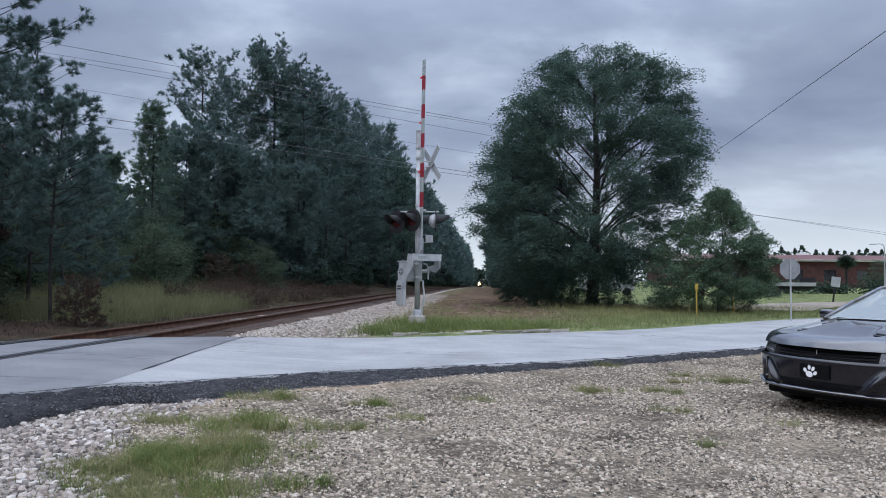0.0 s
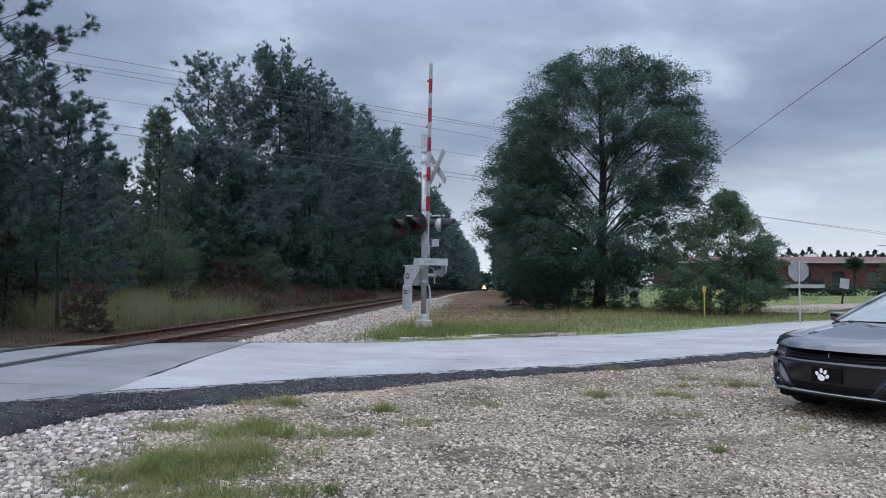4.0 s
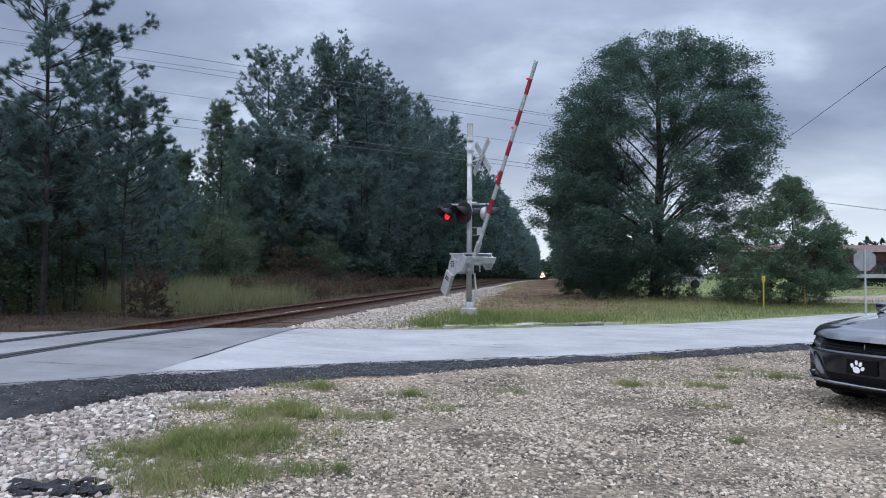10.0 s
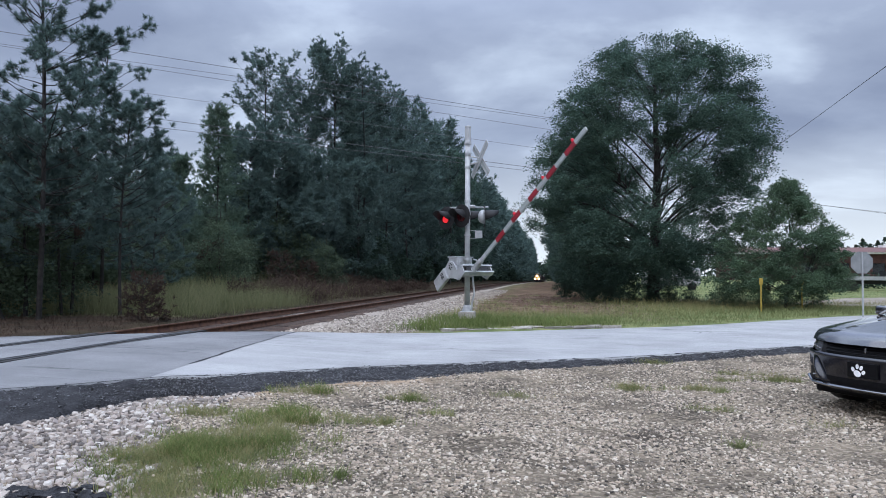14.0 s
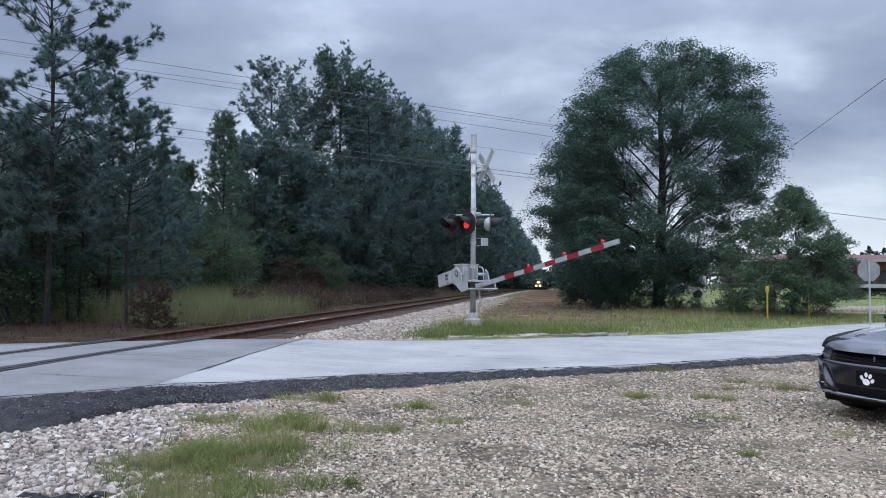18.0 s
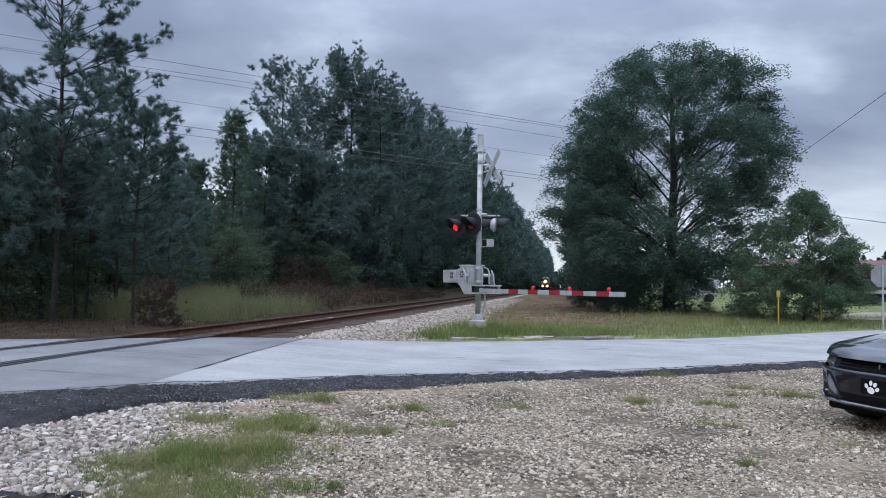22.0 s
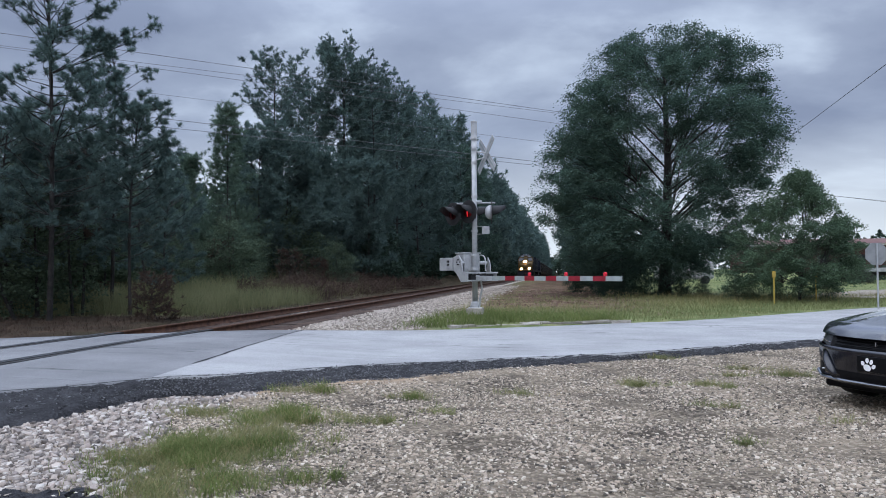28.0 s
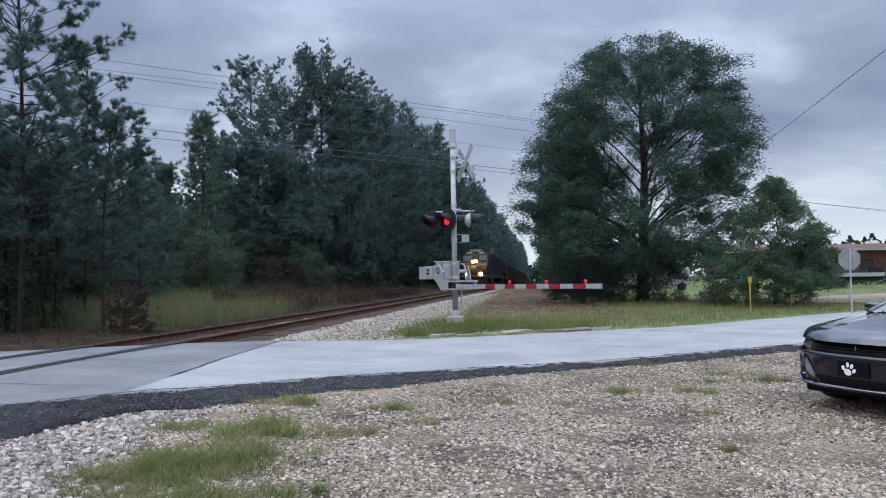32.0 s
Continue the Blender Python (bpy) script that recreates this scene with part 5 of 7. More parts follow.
M_FOG = mat("clear_fog_lamp", [(0.35, 0.37, 0.4), (0.6, 0.62, 0.66)], 40, 0.2)
M_TYRE = mat("tyre_rubber", [(0.012, 0.012, 0.012), (0.03, 0.029, 0.028)], 8, 0.8)
M_DECAL = mat("white_decal", [(0.75, 0.75, 0.77), (0.85, 0.85, 0.87)], 8, 0.4)
M_GLASS = bpy.data.materials.new("sky_pale_car_glass")
M_GLASS.use_nodes = True
_b = M_GLASS.node_tree.nodes["Principled BSDF"]
# Pale base, part opaque: sky mirrored in the glass is put into its colour.
_b.inputs["Base Color"].default_value = (0.62, 0.70, 0.68, 1)
_b.inputs["Roughness"].default_value, _b.inputs["Transmission Weight"].default_value, _b.inputs["IOR"].default_value = 0.03, 0.7, 1.6


def surf(fn, nu, nv, close=False):
    """A sheet from a function of two numbers 0..1."""
    bm = bmesh.new()
    vs = [[bm.verts.new(fn(i / (nu - 1), j / (nv - 1))) for j in range(nv)] for i in range(nu)]
    for i in range(nu - 1):
        for j in range(nv - 1):
            bm.faces.new((vs[i][j], vs[i + 1][j], vs[i + 1][j + 1], vs[i][j + 1]))
    return bm


def lerp(a, b, t):
    return a + (b - a) * t


def nose(y, z):
    """How far the front skin stands back from the foremost point."""
    c = 0.40 * (abs(y) / 0.95) ** 2.6
    return -(c + 0.10 * max(0.0, z - 0.60) / 0.2 + 0.05 * max(0.0, 0.34 - z) / 0.15)


def crest(i):
    """Height of the bonnet from its rounded front edge back to the windscreen."""
    return 0.757 + 0.10 * (1 - math.exp(-i / 0.045)) + 0.163 * i ** 0.8


def build_car():
    car = thing("parked_car", pose(CAR_X, CAR_Y, 0.02, 0, 0, CAR_TURN), "glossy black four-door saloon with white paw decal on gravel", "car")
    hw = 0.905
    # front bumper skin, from the lip to the bonnet's edge, wrapping the corners
    def bumper(i, j):
        y = lerp(-hw, hw, i)
        z = lerp(0.26, 0.60, j)
        swell = math.exp(-((abs(y) - 0.50 - 0.75 * (z - 0.30)) / 0.05) ** 2) * math.sin(min(1.0, max(0.0, (z - 0.28) / 0.30)) * math.pi)
        return (nose(y, z) + 0.075 * swell, y, z)
    part("front_bumper", surf(bumper, 121, 21), M_BUMPER, car, "glossy black bumper", True)
    def upper(i, j):
        y = lerp(-0.93, 0.93, i)
        z = lerp(0.60, 0.640, j)
        return (nose(y, z) + 0.012 * math.sin(j * math.pi), y, z)
    part("bumper_bar", surf(upper, 41, 5), M_BUMPER, car, "", True)
    # wide dark grille with bars and a centre slash
    def grille(i, j):
        y = lerp(-0.60, 0.60, i)
        z = lerp(0.640, 0.755, j)
        return (nose(y, z) - 0.06 * math.sin(i * math.pi) ** 0.3 - 0.01, y, z)
    gr = part("grille", surf(grille, 25, 4), M_PLASTIC, car, "black mesh grille")
    for k in range(3):
        z = 0.665 + 0.03 * k
        bm = bmesh.new()
        pts = [(nose(y, z) - 0.035, y, z) for y in np.linspace(-0.56, 0.56, 13)]
        add_path(bm, pts, 0.006, 4)
        part("grille_bar", bm, M_PLASTIC, gr)
    part("grille_slash", box((-0.045, 0.0, 0.71), (0.02, 0.012, 0.05)), M_CHROME, gr, "small bright slash emblem")
    for s in (-1, 1):
        def lamp(i, j, s=s):
            y = lerp(0.60, 0.905, i)
            z = lerp(0.63 + 0.03 * i, 0.757 - 0.005 * i, j)
            return (nose(y, z) - 0.006 - 0.03 * i, s * y, z)
        hl = part("headlight", surf(lamp, 9, 5), M_LAMPGLASS, car, "narrow smoked headlight", True)
        bm = bmesh.new()
        add_path(bm, [(nose(y, 0.70) + 0.004 - 0.03 * (y - 0.6) / 0.3, s * y, 0.668 + 0.03 * (y - 0.6) / 0.3) for y in np.linspace(0.62, 0.89, 6)], 0.008, 5)
        part("light_strip", bm, M_CHROME, hl)
        def pod(i, j, s=s):
            y = lerp(0.72, 0.84, i)
            z = lerp(0.31, 0.45, j)
            return (nose(y, z) + 0.004, s * y, z)
        pd = part("fog_recess", surf(pod, 6, 5), M_PLASTIC, car, "dark fog lamp recess")
        bm = bmesh.new()
        add_box(bm, (nose(0.72, 0.37) - 0.006, s * 0.715, 0.37), (0.03, 0.06, 0.016), Matrix.Rotation(radians(-s * 28), 4, "Z"), 0.008)
        part("fog_lamp", bm, M_FOG, pd, "thin clear fog lamp")
    def intake(i, j):
        w = lerp(0.60, 0.50, 1 - j)
        y = lerp(-w, w, i)
        z = lerp(0.27, 0.40, j)
        return (nose(y, z) + 0.003, y, z)
    part("lower_intake", surf(intake, 21, 4), M_PLASTIC, car, "matt black lower intake")
    def lip(i, j):
        y, a = lerp(-0.905, 0.905, i), 2 * math.pi * j
        return (nose(y, 0.24) + 0.045 + 0.034 * math.cos(a), y, 0.30 - 0.02 * (abs(y) / 0.9) ** 2.5 + 0.05 * max(0, abs(y) - 0.75) / 0.155 + 0.02 * math.sin(a))
    part("front_lip", surf(lip, 33, 8), M_PAINT, car, "gloss black lip spoiler", True)
    part("underside", box((-2.5, 0, 0.24), (4.4, 1.6, 0.16), bevel=0.03), M_PLASTIC, car)
    # plate holder with the paw decal
    bm = box((0.012, 0, 0.505), (0.014, 0.34, 0.16), bevel=0.006)
    plate = part("plate_holder", bm, M_PLASTIC, car, "black blank front plate")
    bm = bmesh.new()
    def blob(cy, cz, ry, rz, tilt=0.0):
        pts = []
        for k in range(14):
            a = 2 * math.pi * k / 14
            y, z = ry * math.cos(a), rz * math.sin(a)
            t = radians(tilt)
            pts.append((cy + y * math.cos(t) - z * math.sin(t), cz + y * math.sin(t) + z * math.cos(t)))
        fr = [bm.verts.new((0.0225, -0.045 - (0.95 * y - 0.31 * z), 0.492 + 0.95 * z + 0.31 * y)) for y, z in pts]
        bm.faces.new(fr)
    for b in ((0.0, -0.025, 0.042, 0.034), (-0.060, 0.012, 0.019, 0.026, 25), (-0.024, 0.048, 0.018, 0.027, 10), (0.022, 0.046, 0.018, 0.027, -15), (0.058, 0.0, 0.019, 0.025, -35)):
        blob(*b)
    part("paw_decal", bm, M_DECAL, plate, "white paw-shaped decal")
    # bonnet with two ridges and a vent
    def hood(i, j):
        y = lerp(-1, 1, j)
        x0 = nose(y * 0.90, 0.74)
        x = lerp(x0 + 0.01, -1.42 + 0.10 * (1 - abs(y)), i)
        w = lerp(0.90, 0.86, i)
        z = crest(i) - 0.028 * abs(y) ** 4 * i ** 0.5 + 0.012 * math.exp(-((abs(y) - 0.45) / 0.10) ** 2) * math.sin(i * math.pi) ** 0.5
        return (x, y * w, z)
    hd = part("bonnet", surf(hood, 37, 41), M_PAINT, car, "glossy black bonnet with ridges", True)
    for s in (-1, 1):
        bm = bmesh.new()
        for k in range(2):
            a, w = 0.20 + 0.065 * k, 0.008 + 0.008 * k
            p = [Vector(hood(i, 0.5 + s * j)) + Vector((0, 0, 0.006)) for i, j in ((a, 0.25 - w), (a, 0.25 + w), (a + 0.040, 0.25 + w + 0.015), (a + 0.040, 0.25 - w - 0.015))]
            bm.faces.new([bm.verts.new(q) for q in p])
        part("bonnet_vent", bm, M_PLASTIC, hd, "slatted bonnet vent")
    # flanks: wings, doors, rear quarter as one lofted skin with wheel cut-outs shown by dark arches
    for s in (-1, 1):
        def flank(i, j, s=s):
            x = lerp(-0.42, -4.9, i)
            zt = crest(i / 0.27) - 0.014 if i < 0.27 else lerp(1.005, 1.03, (i - 0.27) / 0.73)
            z = lerp(0.21, zt, j)
            bulge = 0.035 * math.sin(j * math.pi) + 0.02 * math.exp(-((z - 0.72) / 0.05) ** 2)
            w = 0.905 - 0.10 * max(0, j - 0.8) / 0.2 - 0.06 * max(0, i - 0.85) / 0.15
            return (x, s * (w + bulge), z)
        fl = part("flank", surf(flank, 41, 11), M_PAINT, car, "glossy black flank", True)
        bm = bmesh.new()
        add_box(bm, (-2.45, s * 0.962, 0.80), (0.20, 0.02, 0.03), bevel=0.006)
        add_box(bm, (-3.45, s * 0.962, 0.82), (0.20, 0.02, 0.03), bevel=0.006)
        part("door_handle", bm, M_PAINT, fl)
        for x in (-0.98, -4.03):
            wheel = part("wheel", rod((x, s * 0.70, 0.345), (x, s * 0.955, 0.345), 0.345, 0.345, 28), M_TYRE, car, "black road wheel", True)
            bm = bmesh.new()
            add_lathe(bm, [(0.25, -0.01), (0.25, 0.01), (0.22, 0.012), (0.21, -0.02), (0.05, -0.005), (0.05, 0.012)], 20, Matrix.Translation((x, s * 0.958, 0.345)) @ Matrix.Rotation(radians(-90 * s), 4, "X"))
            part("rim", bm, M_CHROME, wheel, "dark alloy rim")
        # mirror
        bm = bmesh.new()
        add_box(bm, (-1.80, s * 0.97, 1.06), (0.11, 0.19, 0.12), Matrix.Rotation(radians(s * 12), 4, "Z"), 0.03)
        add_box(bm, (-1.78, s * 0.87, 1.02), (0.06, 0.14, 0.035), bevel=0.01)
        part("door_mirror", bm, M_PAINT, car, "gloss black door mirror", True)
        # pillar and side glass
        bm = bmesh.new()
        add_path(bm, [(-1.46, s * 0.795, 1.01), (-1.95, s * 0.705, 1.22), (-2.42, s * 0.605, 1.405), (-2.9, s * 0.57, 1.455), (-3.6, s * 0.57, 1.42), (-4.35, s * 0.66, 1.10)], 0.032, 8)
        part("roof_pillar", bm, M_PAINT, car, "", True)
        bm = bmesh.new()
        f = bm.faces.new([bm.verts.new(p) for p in ((-1.62, s * 0.80, 0.99), (-2.45, s * 0.60, 1.40), (-3.5, s * 0.585, 1.41), (-4.2, s * 0.72, 1.06), (-4.2, s * 0.80, 1.0))])
        part("side_window", bm, M_GLASS, car, "tinted side window")
    def screen(i, j):
        y = lerp(-1, 1, j)
        w = lerp(0.80, 0.60, i)
        bow = 0.10 * (1 - y * y)
        return (lerp(-1.46, -2.42, i) + bow, y * w, lerp(1.015, 1.405, i) + 0.02 * (1 - y * y))
    part("windscreen", surf(screen, 8, 13), M_GLASS, car, "tinted windscreen", True)
    def roof(i, j):
        y = lerp(-1, 1, j)
        return (lerp(-2.40, -3.65, i) + 0.08 * (1 - y * y) * (1 - 2 * i), y * 0.585, lerp(1.405, 1.425, i) + 0.045 * math.sin(i * math.pi) + 0.03 * (1 - y * y))
    part("roof_panel", surf(roof, 8, 11), M_PAINT, car, "", True)
    def back(i, j):
        y = lerp(-1, 1, j)
        return (lerp(-3.65, -4.45, i), y * lerp(0.57, 0.66, i), lerp(1.425, 1.07, i) + 0.02 * (1 - y * y))
    part("rear_window", surf(back, 5, 9), M_GLASS, car, "", True)
    def deck(i, j):
        y = lerp(-1, 1, j)
        return (lerp(-4.40, -5.0, i), y * lerp(0.84, 0.80, i), lerp(1.06, 1.04, i))
    part("boot_lid", surf(deck, 4, 7), M_PAINT, car, "", True)
    part("rear_bumper", box((-4.94, 0, 0.66), (0.16, 1.74, 0.74), bevel=0.05), M_PAINT, car)
    bm = bmesh.new()
    add_path(bm, [(-1.44, -0.62, 1.03), (-1.40, 0.0, 1.04)], 0.008, 5)
    add_path(bm, [(-1.44, 0.02, 1.03), (-1.40, 0.60, 1.04)], 0.008, 5)
    part("wiper", bm, M_PLASTIC, car)
    bm = bmesh.new()
    for y in (-0.36, 0.36):
        add_box(bm, (-2.75, y, 0.86), (0.2, 0.46, 0.66), Matrix.Rotation(radians(-12), 4, "Y"), 0.06)
        add_box(bm, (-2.68, y, 1.24), (0.12, 0.26, 0.2), bevel=0.05)
    part("front_seat", bm, M_PLASTIC, car, "dark seat seen through the glass")
    part("dashboard", box((-1.78, 0, 0.93), (0.5, 1.36, 0.12), bevel=0.04), M_PLASTIC, car)
    return car


CAR_X, CAR_Y, CAR_TURN = 3.60, 8.06, 213.0
car = build_car()

# ---------------------------------------------------------------- train
M_YELLOW = mat("locomotive_yellow", [(0.12, 0.074, 0.026), (0.18, 0.112, 0.04)], 2, 0.5, fine=0.1)
M_BLUE = mat("locomotive_dark_blue", [(0.008, 0.011, 0.02), (0.016, 0.02, 0.034)], 2, 0.5)
M_HEAD = glow("headlight_glow", (1.0, 0.60, 0.27), 70.0)
M_HOPPER = mat("sooty_hopper_steel", [(0.012, 0.012, 0.013), (0.03, 0.028, 0.027), (0.05, 0.04, 0.035)], 1.5, 0.7)
M_WINDOW = mat("dark_cab_window", [(0.01, 0.012, 0.015), (0.02, 0.024, 0.03)], 3, 0.1, spec=0.6)


def wheelset(parent, y, n_axles, step, material):
    """One truck with its wheels."""
    bm = bmesh.new()
    L = step * (n_axles - 1) + 1.2
    for s in (-1, 1):
        add_box(bm, (s * 1.08, y, 0.62), (0.14, L, 0.30), bevel=0.03)
        for k in range(n_axles):
            add_box(bm, (s * 1.14, y + (k - (n_axles - 1) / 2) * step, 0.52), (0.20, 0.34, 0.34), bevel=0.03)
    add_box(bm, (0, y, 0.7), (2.1, 0.5, 0.25))
    tr = part("truck", bm, material, parent, "dark sprung truck frame")
    for k in range(n_axles):
        bm = bmesh.new()
        yy = y + (k - (n_axles - 1) / 2) * step
        for s in (-1, 1):
            add_rod(bm, (s * 0.70, yy, 0.50), (s * 0.83, yy, 0.50), 0.50, 0.50, 20)
        add_rod(bm, (-0.7, yy, 0.5), (0.7, yy, 0.5), 0.09, 0.09, 8)
        part("wheel_pair", bm, M_RAIL, tr, "steel wheels on their axle", True)


def build_loco(lit):
    loco = thing("locomotive", pose(TRACK_X, 80, 0.38), "yellow and dark blue diesel freight locomotive" + (" with bright headlights" if lit else ""), "locomotive", "train")
    # y = 0 at the front coupler, rear along +y
    part("frame_deck", box((0, 11.2, 1.42), (3.05, 21.6, 0.36), bevel=0.04), M_BLUE, loco, "dark blue deck sill")
    bm = bmesh.new()
    add_prism(bm, [(-1.5, 1.24), (-1.5, 0.55), (-1.1, 0.18), (1.1, 0.18), (1.5, 0.55), (1.5, 1.24)], 0.12, Matrix.Translation((0, 0.42, 0)))
    part("snow_plow", bm, M_BLUE, loco, "dark plow blade")
    part("anticlimber", box((0, 0.42, 1.5), (2.9, 0.34, 0.26), bevel=0.03), M_YELLOW, loco)
    part("coupler", box((0, 0.1, 0.88), (0.3, 0.6, 0.34), bevel=0.05), M_RAIL, loco)
    # short wide nose, sloped at the top
    bm = bmesh.new()
    v = [(-1.28, 0.75, 1.6), (1.28, 0.75, 1.6), (1.28, 0.80, 2.75), (-1.28, 0.80, 2.75), (-1.40, 2.2, 1.6), (1.40, 2.2, 1.6), (1.40, 2.2, 3.12), (-1.40, 2.2, 3.12)]
    vs = [bm.verts.new(p) for p in v]
    for f in ((0, 1, 2, 3), (3, 2, 6, 7), (0, 3, 7, 4), (1, 5, 6, 2), (4, 7, 6, 5), (0, 4, 5, 1)):
        bm.faces.new([vs[i] for i in f])
    bmesh.ops.bevel(bm, geom=list(bm.edges), offset=0.07, segments=2, affect="EDGES")
    nose_ob = part("nose", bm, M_YELLOW, loco, "yellow wide nose", True)
    part("nose_door", box((0.55, 0.755, 2.15), (0.62, 0.03, 1.05), bevel=0.02), M_YELLOW, nose_ob)
    # cab with windows
    bm = bmesh.new()
    v = [(-1.52, 2.1, 1.6), (1.52, 2.1, 1.6), (1.52, 2.1, 3.1), (-1.52, 2.1, 3.1), (1.45, 2.45, 4.05), (-1.45, 2.45, 4.05), (-1.52, 5.0, 1.6), (1.52, 5.0, 1.6), (1.45, 5.0, 4.05), (-1.45, 5.0, 4.05), (-0.95, 2.55, 4.38), (0.95, 2.55, 4.38), (0.95, 5.0, 4.38), (-0.95, 5.0, 4.38)]
    vs = [bm.verts.new(p) for p in v]
    for f in ((0, 1, 2, 3), (3, 2, 4, 5), (5, 4, 11, 10), (10, 11, 12, 13), (1, 7, 8, 4, 2), (0, 3, 5, 9, 6), (4, 8, 12, 11), (5, 10, 13, 9), (6, 9, 13, 12, 8, 7), (0, 6, 7, 1)):
        bm.faces.new([vs[i] for i in f])
    cab = part("cab", bm, M_BLUE, loco, "dark blue cab")
    bm = bmesh.new()
    vs = [bm.verts.new(p) for p in ((-1.50, 2.085, 1.62), (1.50, 2.085, 1.62), (1.50, 2.085, 3.1), (-1.50, 2.085, 3.1), (1.43, 2.425, 4.03), (-1.43, 2.425, 4.03), (0.94, 2.52, 4.36), (-0.94, 2.52, 4.36))]
    for f in ((0, 1, 2, 3), (3, 2, 4, 5), (5, 4, 6, 7)):
        bm.faces.new([vs[i] for i in f])
    bmesh.ops.solidify(bm, geom=list(bm.faces), thickness=-0.02)
    part("cab_front", bm, M_YELLOW, cab, "mustard yellow cab front")
    for x0, x1 in ((-1.32, -0.42), (0.42, 1.32)):
        bm = bmesh.new()
        bm.faces.new([bm.verts.new(p) for p in ((x0, 2.13, 3.32), (x1, 2.13, 3.32), (x1 * 0.97, 2.345, 3.92), (x0 * 0.97, 2.345, 3.92))])
        part("cab_window", bm, M_WINDOW, cab, "dark cab windscreen")
    for s in (-1, 1):
        part("side_window", box((s * 1.5, 3.6, 3.45), (0.04, 1.3, 0.62), bevel=0.02), M_WINDOW, cab)
        part("number_board", box((s * 0.72, 2.44, 4.22), (0.62, 0.10, 0.20), Matrix.Rotation(radians(s * 8), 4, "Z")), M_FOG, cab, "pale lit number board")
    bm = bmesh.new()
    for s in (-0.5, -0.16, 0.16, 0.5):
        add_rod(bm, (s, 2.5, 4.56 + 0.04 * (abs(s) < 0.3)), (s, 2.95, 4.52), 0.08, 0.04, 8)
    add_box(bm, (0, 2.9, 4.46), (1.5, 0.5, 0.12), bevel=0.03)
    part("air_horn", bm, M_ALU, loco, "pale horn cluster on the roof")
    # headlights in the nose top and ditch lights low down
    for i, (x, y, z, r) in enumerate(((-0.17, 0.765, 2.95 + 0.22, 0.17), (0.17, 0.765, 2.95 + 0.22, 0.17), (-0.78, 0.36, 1.72, 0.20), (0.78, 0.36, 1.72, 0.20))):
        bm = bmesh.new()
        yy = 1.0 if i < 2 else y
        add_rod(bm, (x, yy - 0.12, z), (x, yy + 0.25, z), r + 0.05, r + 0.05, 16)
        hl = part("headlight" if i < 2 else "ditch_light", bm, M_BLUE, loco, "headlight housing" if i < 2 else "ditch light housing")
        part("lamp_lens", rod((x, yy - 0.16, z), (x, yy - 0.115, z), r, r, 16), M_HEAD if lit else M_WINDOW, hl, "glaring warm white lamp" if lit else "")
    # long hood, radiators, fuel tank, handrails
    bm = bmesh.new()
    add_box(bm, (0, 13.2, 2.75), (2.0, 16.4, 2.35), bevel=0.08)
    hood = part("long_hood", bm, M_BLUE, loco, "dark blue engine hood")
    for y in np.arange(6.2, 20.5, 1.6):
        part("hood_door", box((-1.015, y, 2.6), (0.03, 1.4, 1.7), bevel=0.01), M_BLUE, hood)
    bm = bmesh.new()
    add_prism(bm, [(-1.5, 3.9), (-1.52, 4.25), (-1.0, 4.5), (1.0, 4.5), (1.52, 4.25), (1.5, 3.9)], 4.4, Matrix.Translation((0, 18.6, 0)))
    part("radiator_wing", bm, M_BLUE, loco, "flared radiator housing")
    part("exhaust_stack", box((0, 11.5, 4.05), (0.7, 1.4, 0.3), bevel=0.05), M_BLUE, loco)
    part("fuel_tank", box((0, 11.0, 0.85), (2.6, 6.0, 0.8), bevel=0.15), M_BLUE, loco)
    for s in (-1, 1):
        bm = bmesh.new()
        add_path(bm, [(s * 1.46, 0.4, 2.55), (s * 1.5, 2.0, 2.6)], 0.03, 6)
        add_path(bm, [(s * 1.5, 5.2, 2.6), (s * 1.5, 21.6, 2.6)], 0.03, 6)
        for y in (0.4, 1.2, 5.4, 8.5, 11.5, 14.5, 17.5, 21.4):
            add_rod(bm, (s * 1.49, y, 1.55), (s * 1.49, y, 2.6), 0.025, n=6)
        part("handrail", bm, M_BLUE, loco, "dark pipe handrail")
    wheelset(loco, 4.6, 3, 1.85, M_BLUE)
    wheelset(loco, 17.6, 3, 1.85, M_BLUE)
    return loco


def build_hopper():
    car = thing("hopper_wagon", pose(TRACK_X, 150, 0.38), "sooty black coal hopper wagon behind the locomotives", "railway wagon", "train")
    bm = bmesh.new()
    add_prism(bm, [(-1.52, 3.7), (-1.52, 1.5), (-1.1, 0.95), (1.1, 0.95), (1.52, 1.5), (1.52, 3.7)], 14.0, Matrix.Translation((0, 8.0, 0)))
    part("hopper_body", bm, M_HOPPER, car, "dark ribbed steel body")
    for s in (-1, 1):
        for y in np.arange(1.2, 15, 1.15):
            part("side_post", box((s * 1.55, y, 2.55), (0.10, 0.12, 2.3)), M_HOPPER, car)
    part("top_chord", add_box(box((-1.52, 8, 3.72), (0.14, 14.1, 0.12)), (1.52, 8, 3.72), (0.14, 14.1, 0.12)), M_HOPPER, car)
    part("coupler", box((0, 0.5, 0.88), (0.28, 1.0, 0.3), bevel=0.04), M_RAIL, car)
    wheelset(car, 2.6, 2, 1.75, M_HOPPER)
    wheelset(car, 13.4, 2, 1.75, M_HOPPER)
    return car


train = [(build_loco(True), 0.0)]
second = build_loco(False)
train.append((second, 22.4))
hopper = build_hopper()
train.append((hopper, 45.0))
for k in range(1, 9):
    train.append((copy_thing(hopper, pose(TRACK_X, 150 + 16.2 * k, 0.38)), 45.0 + 16.2 * k))


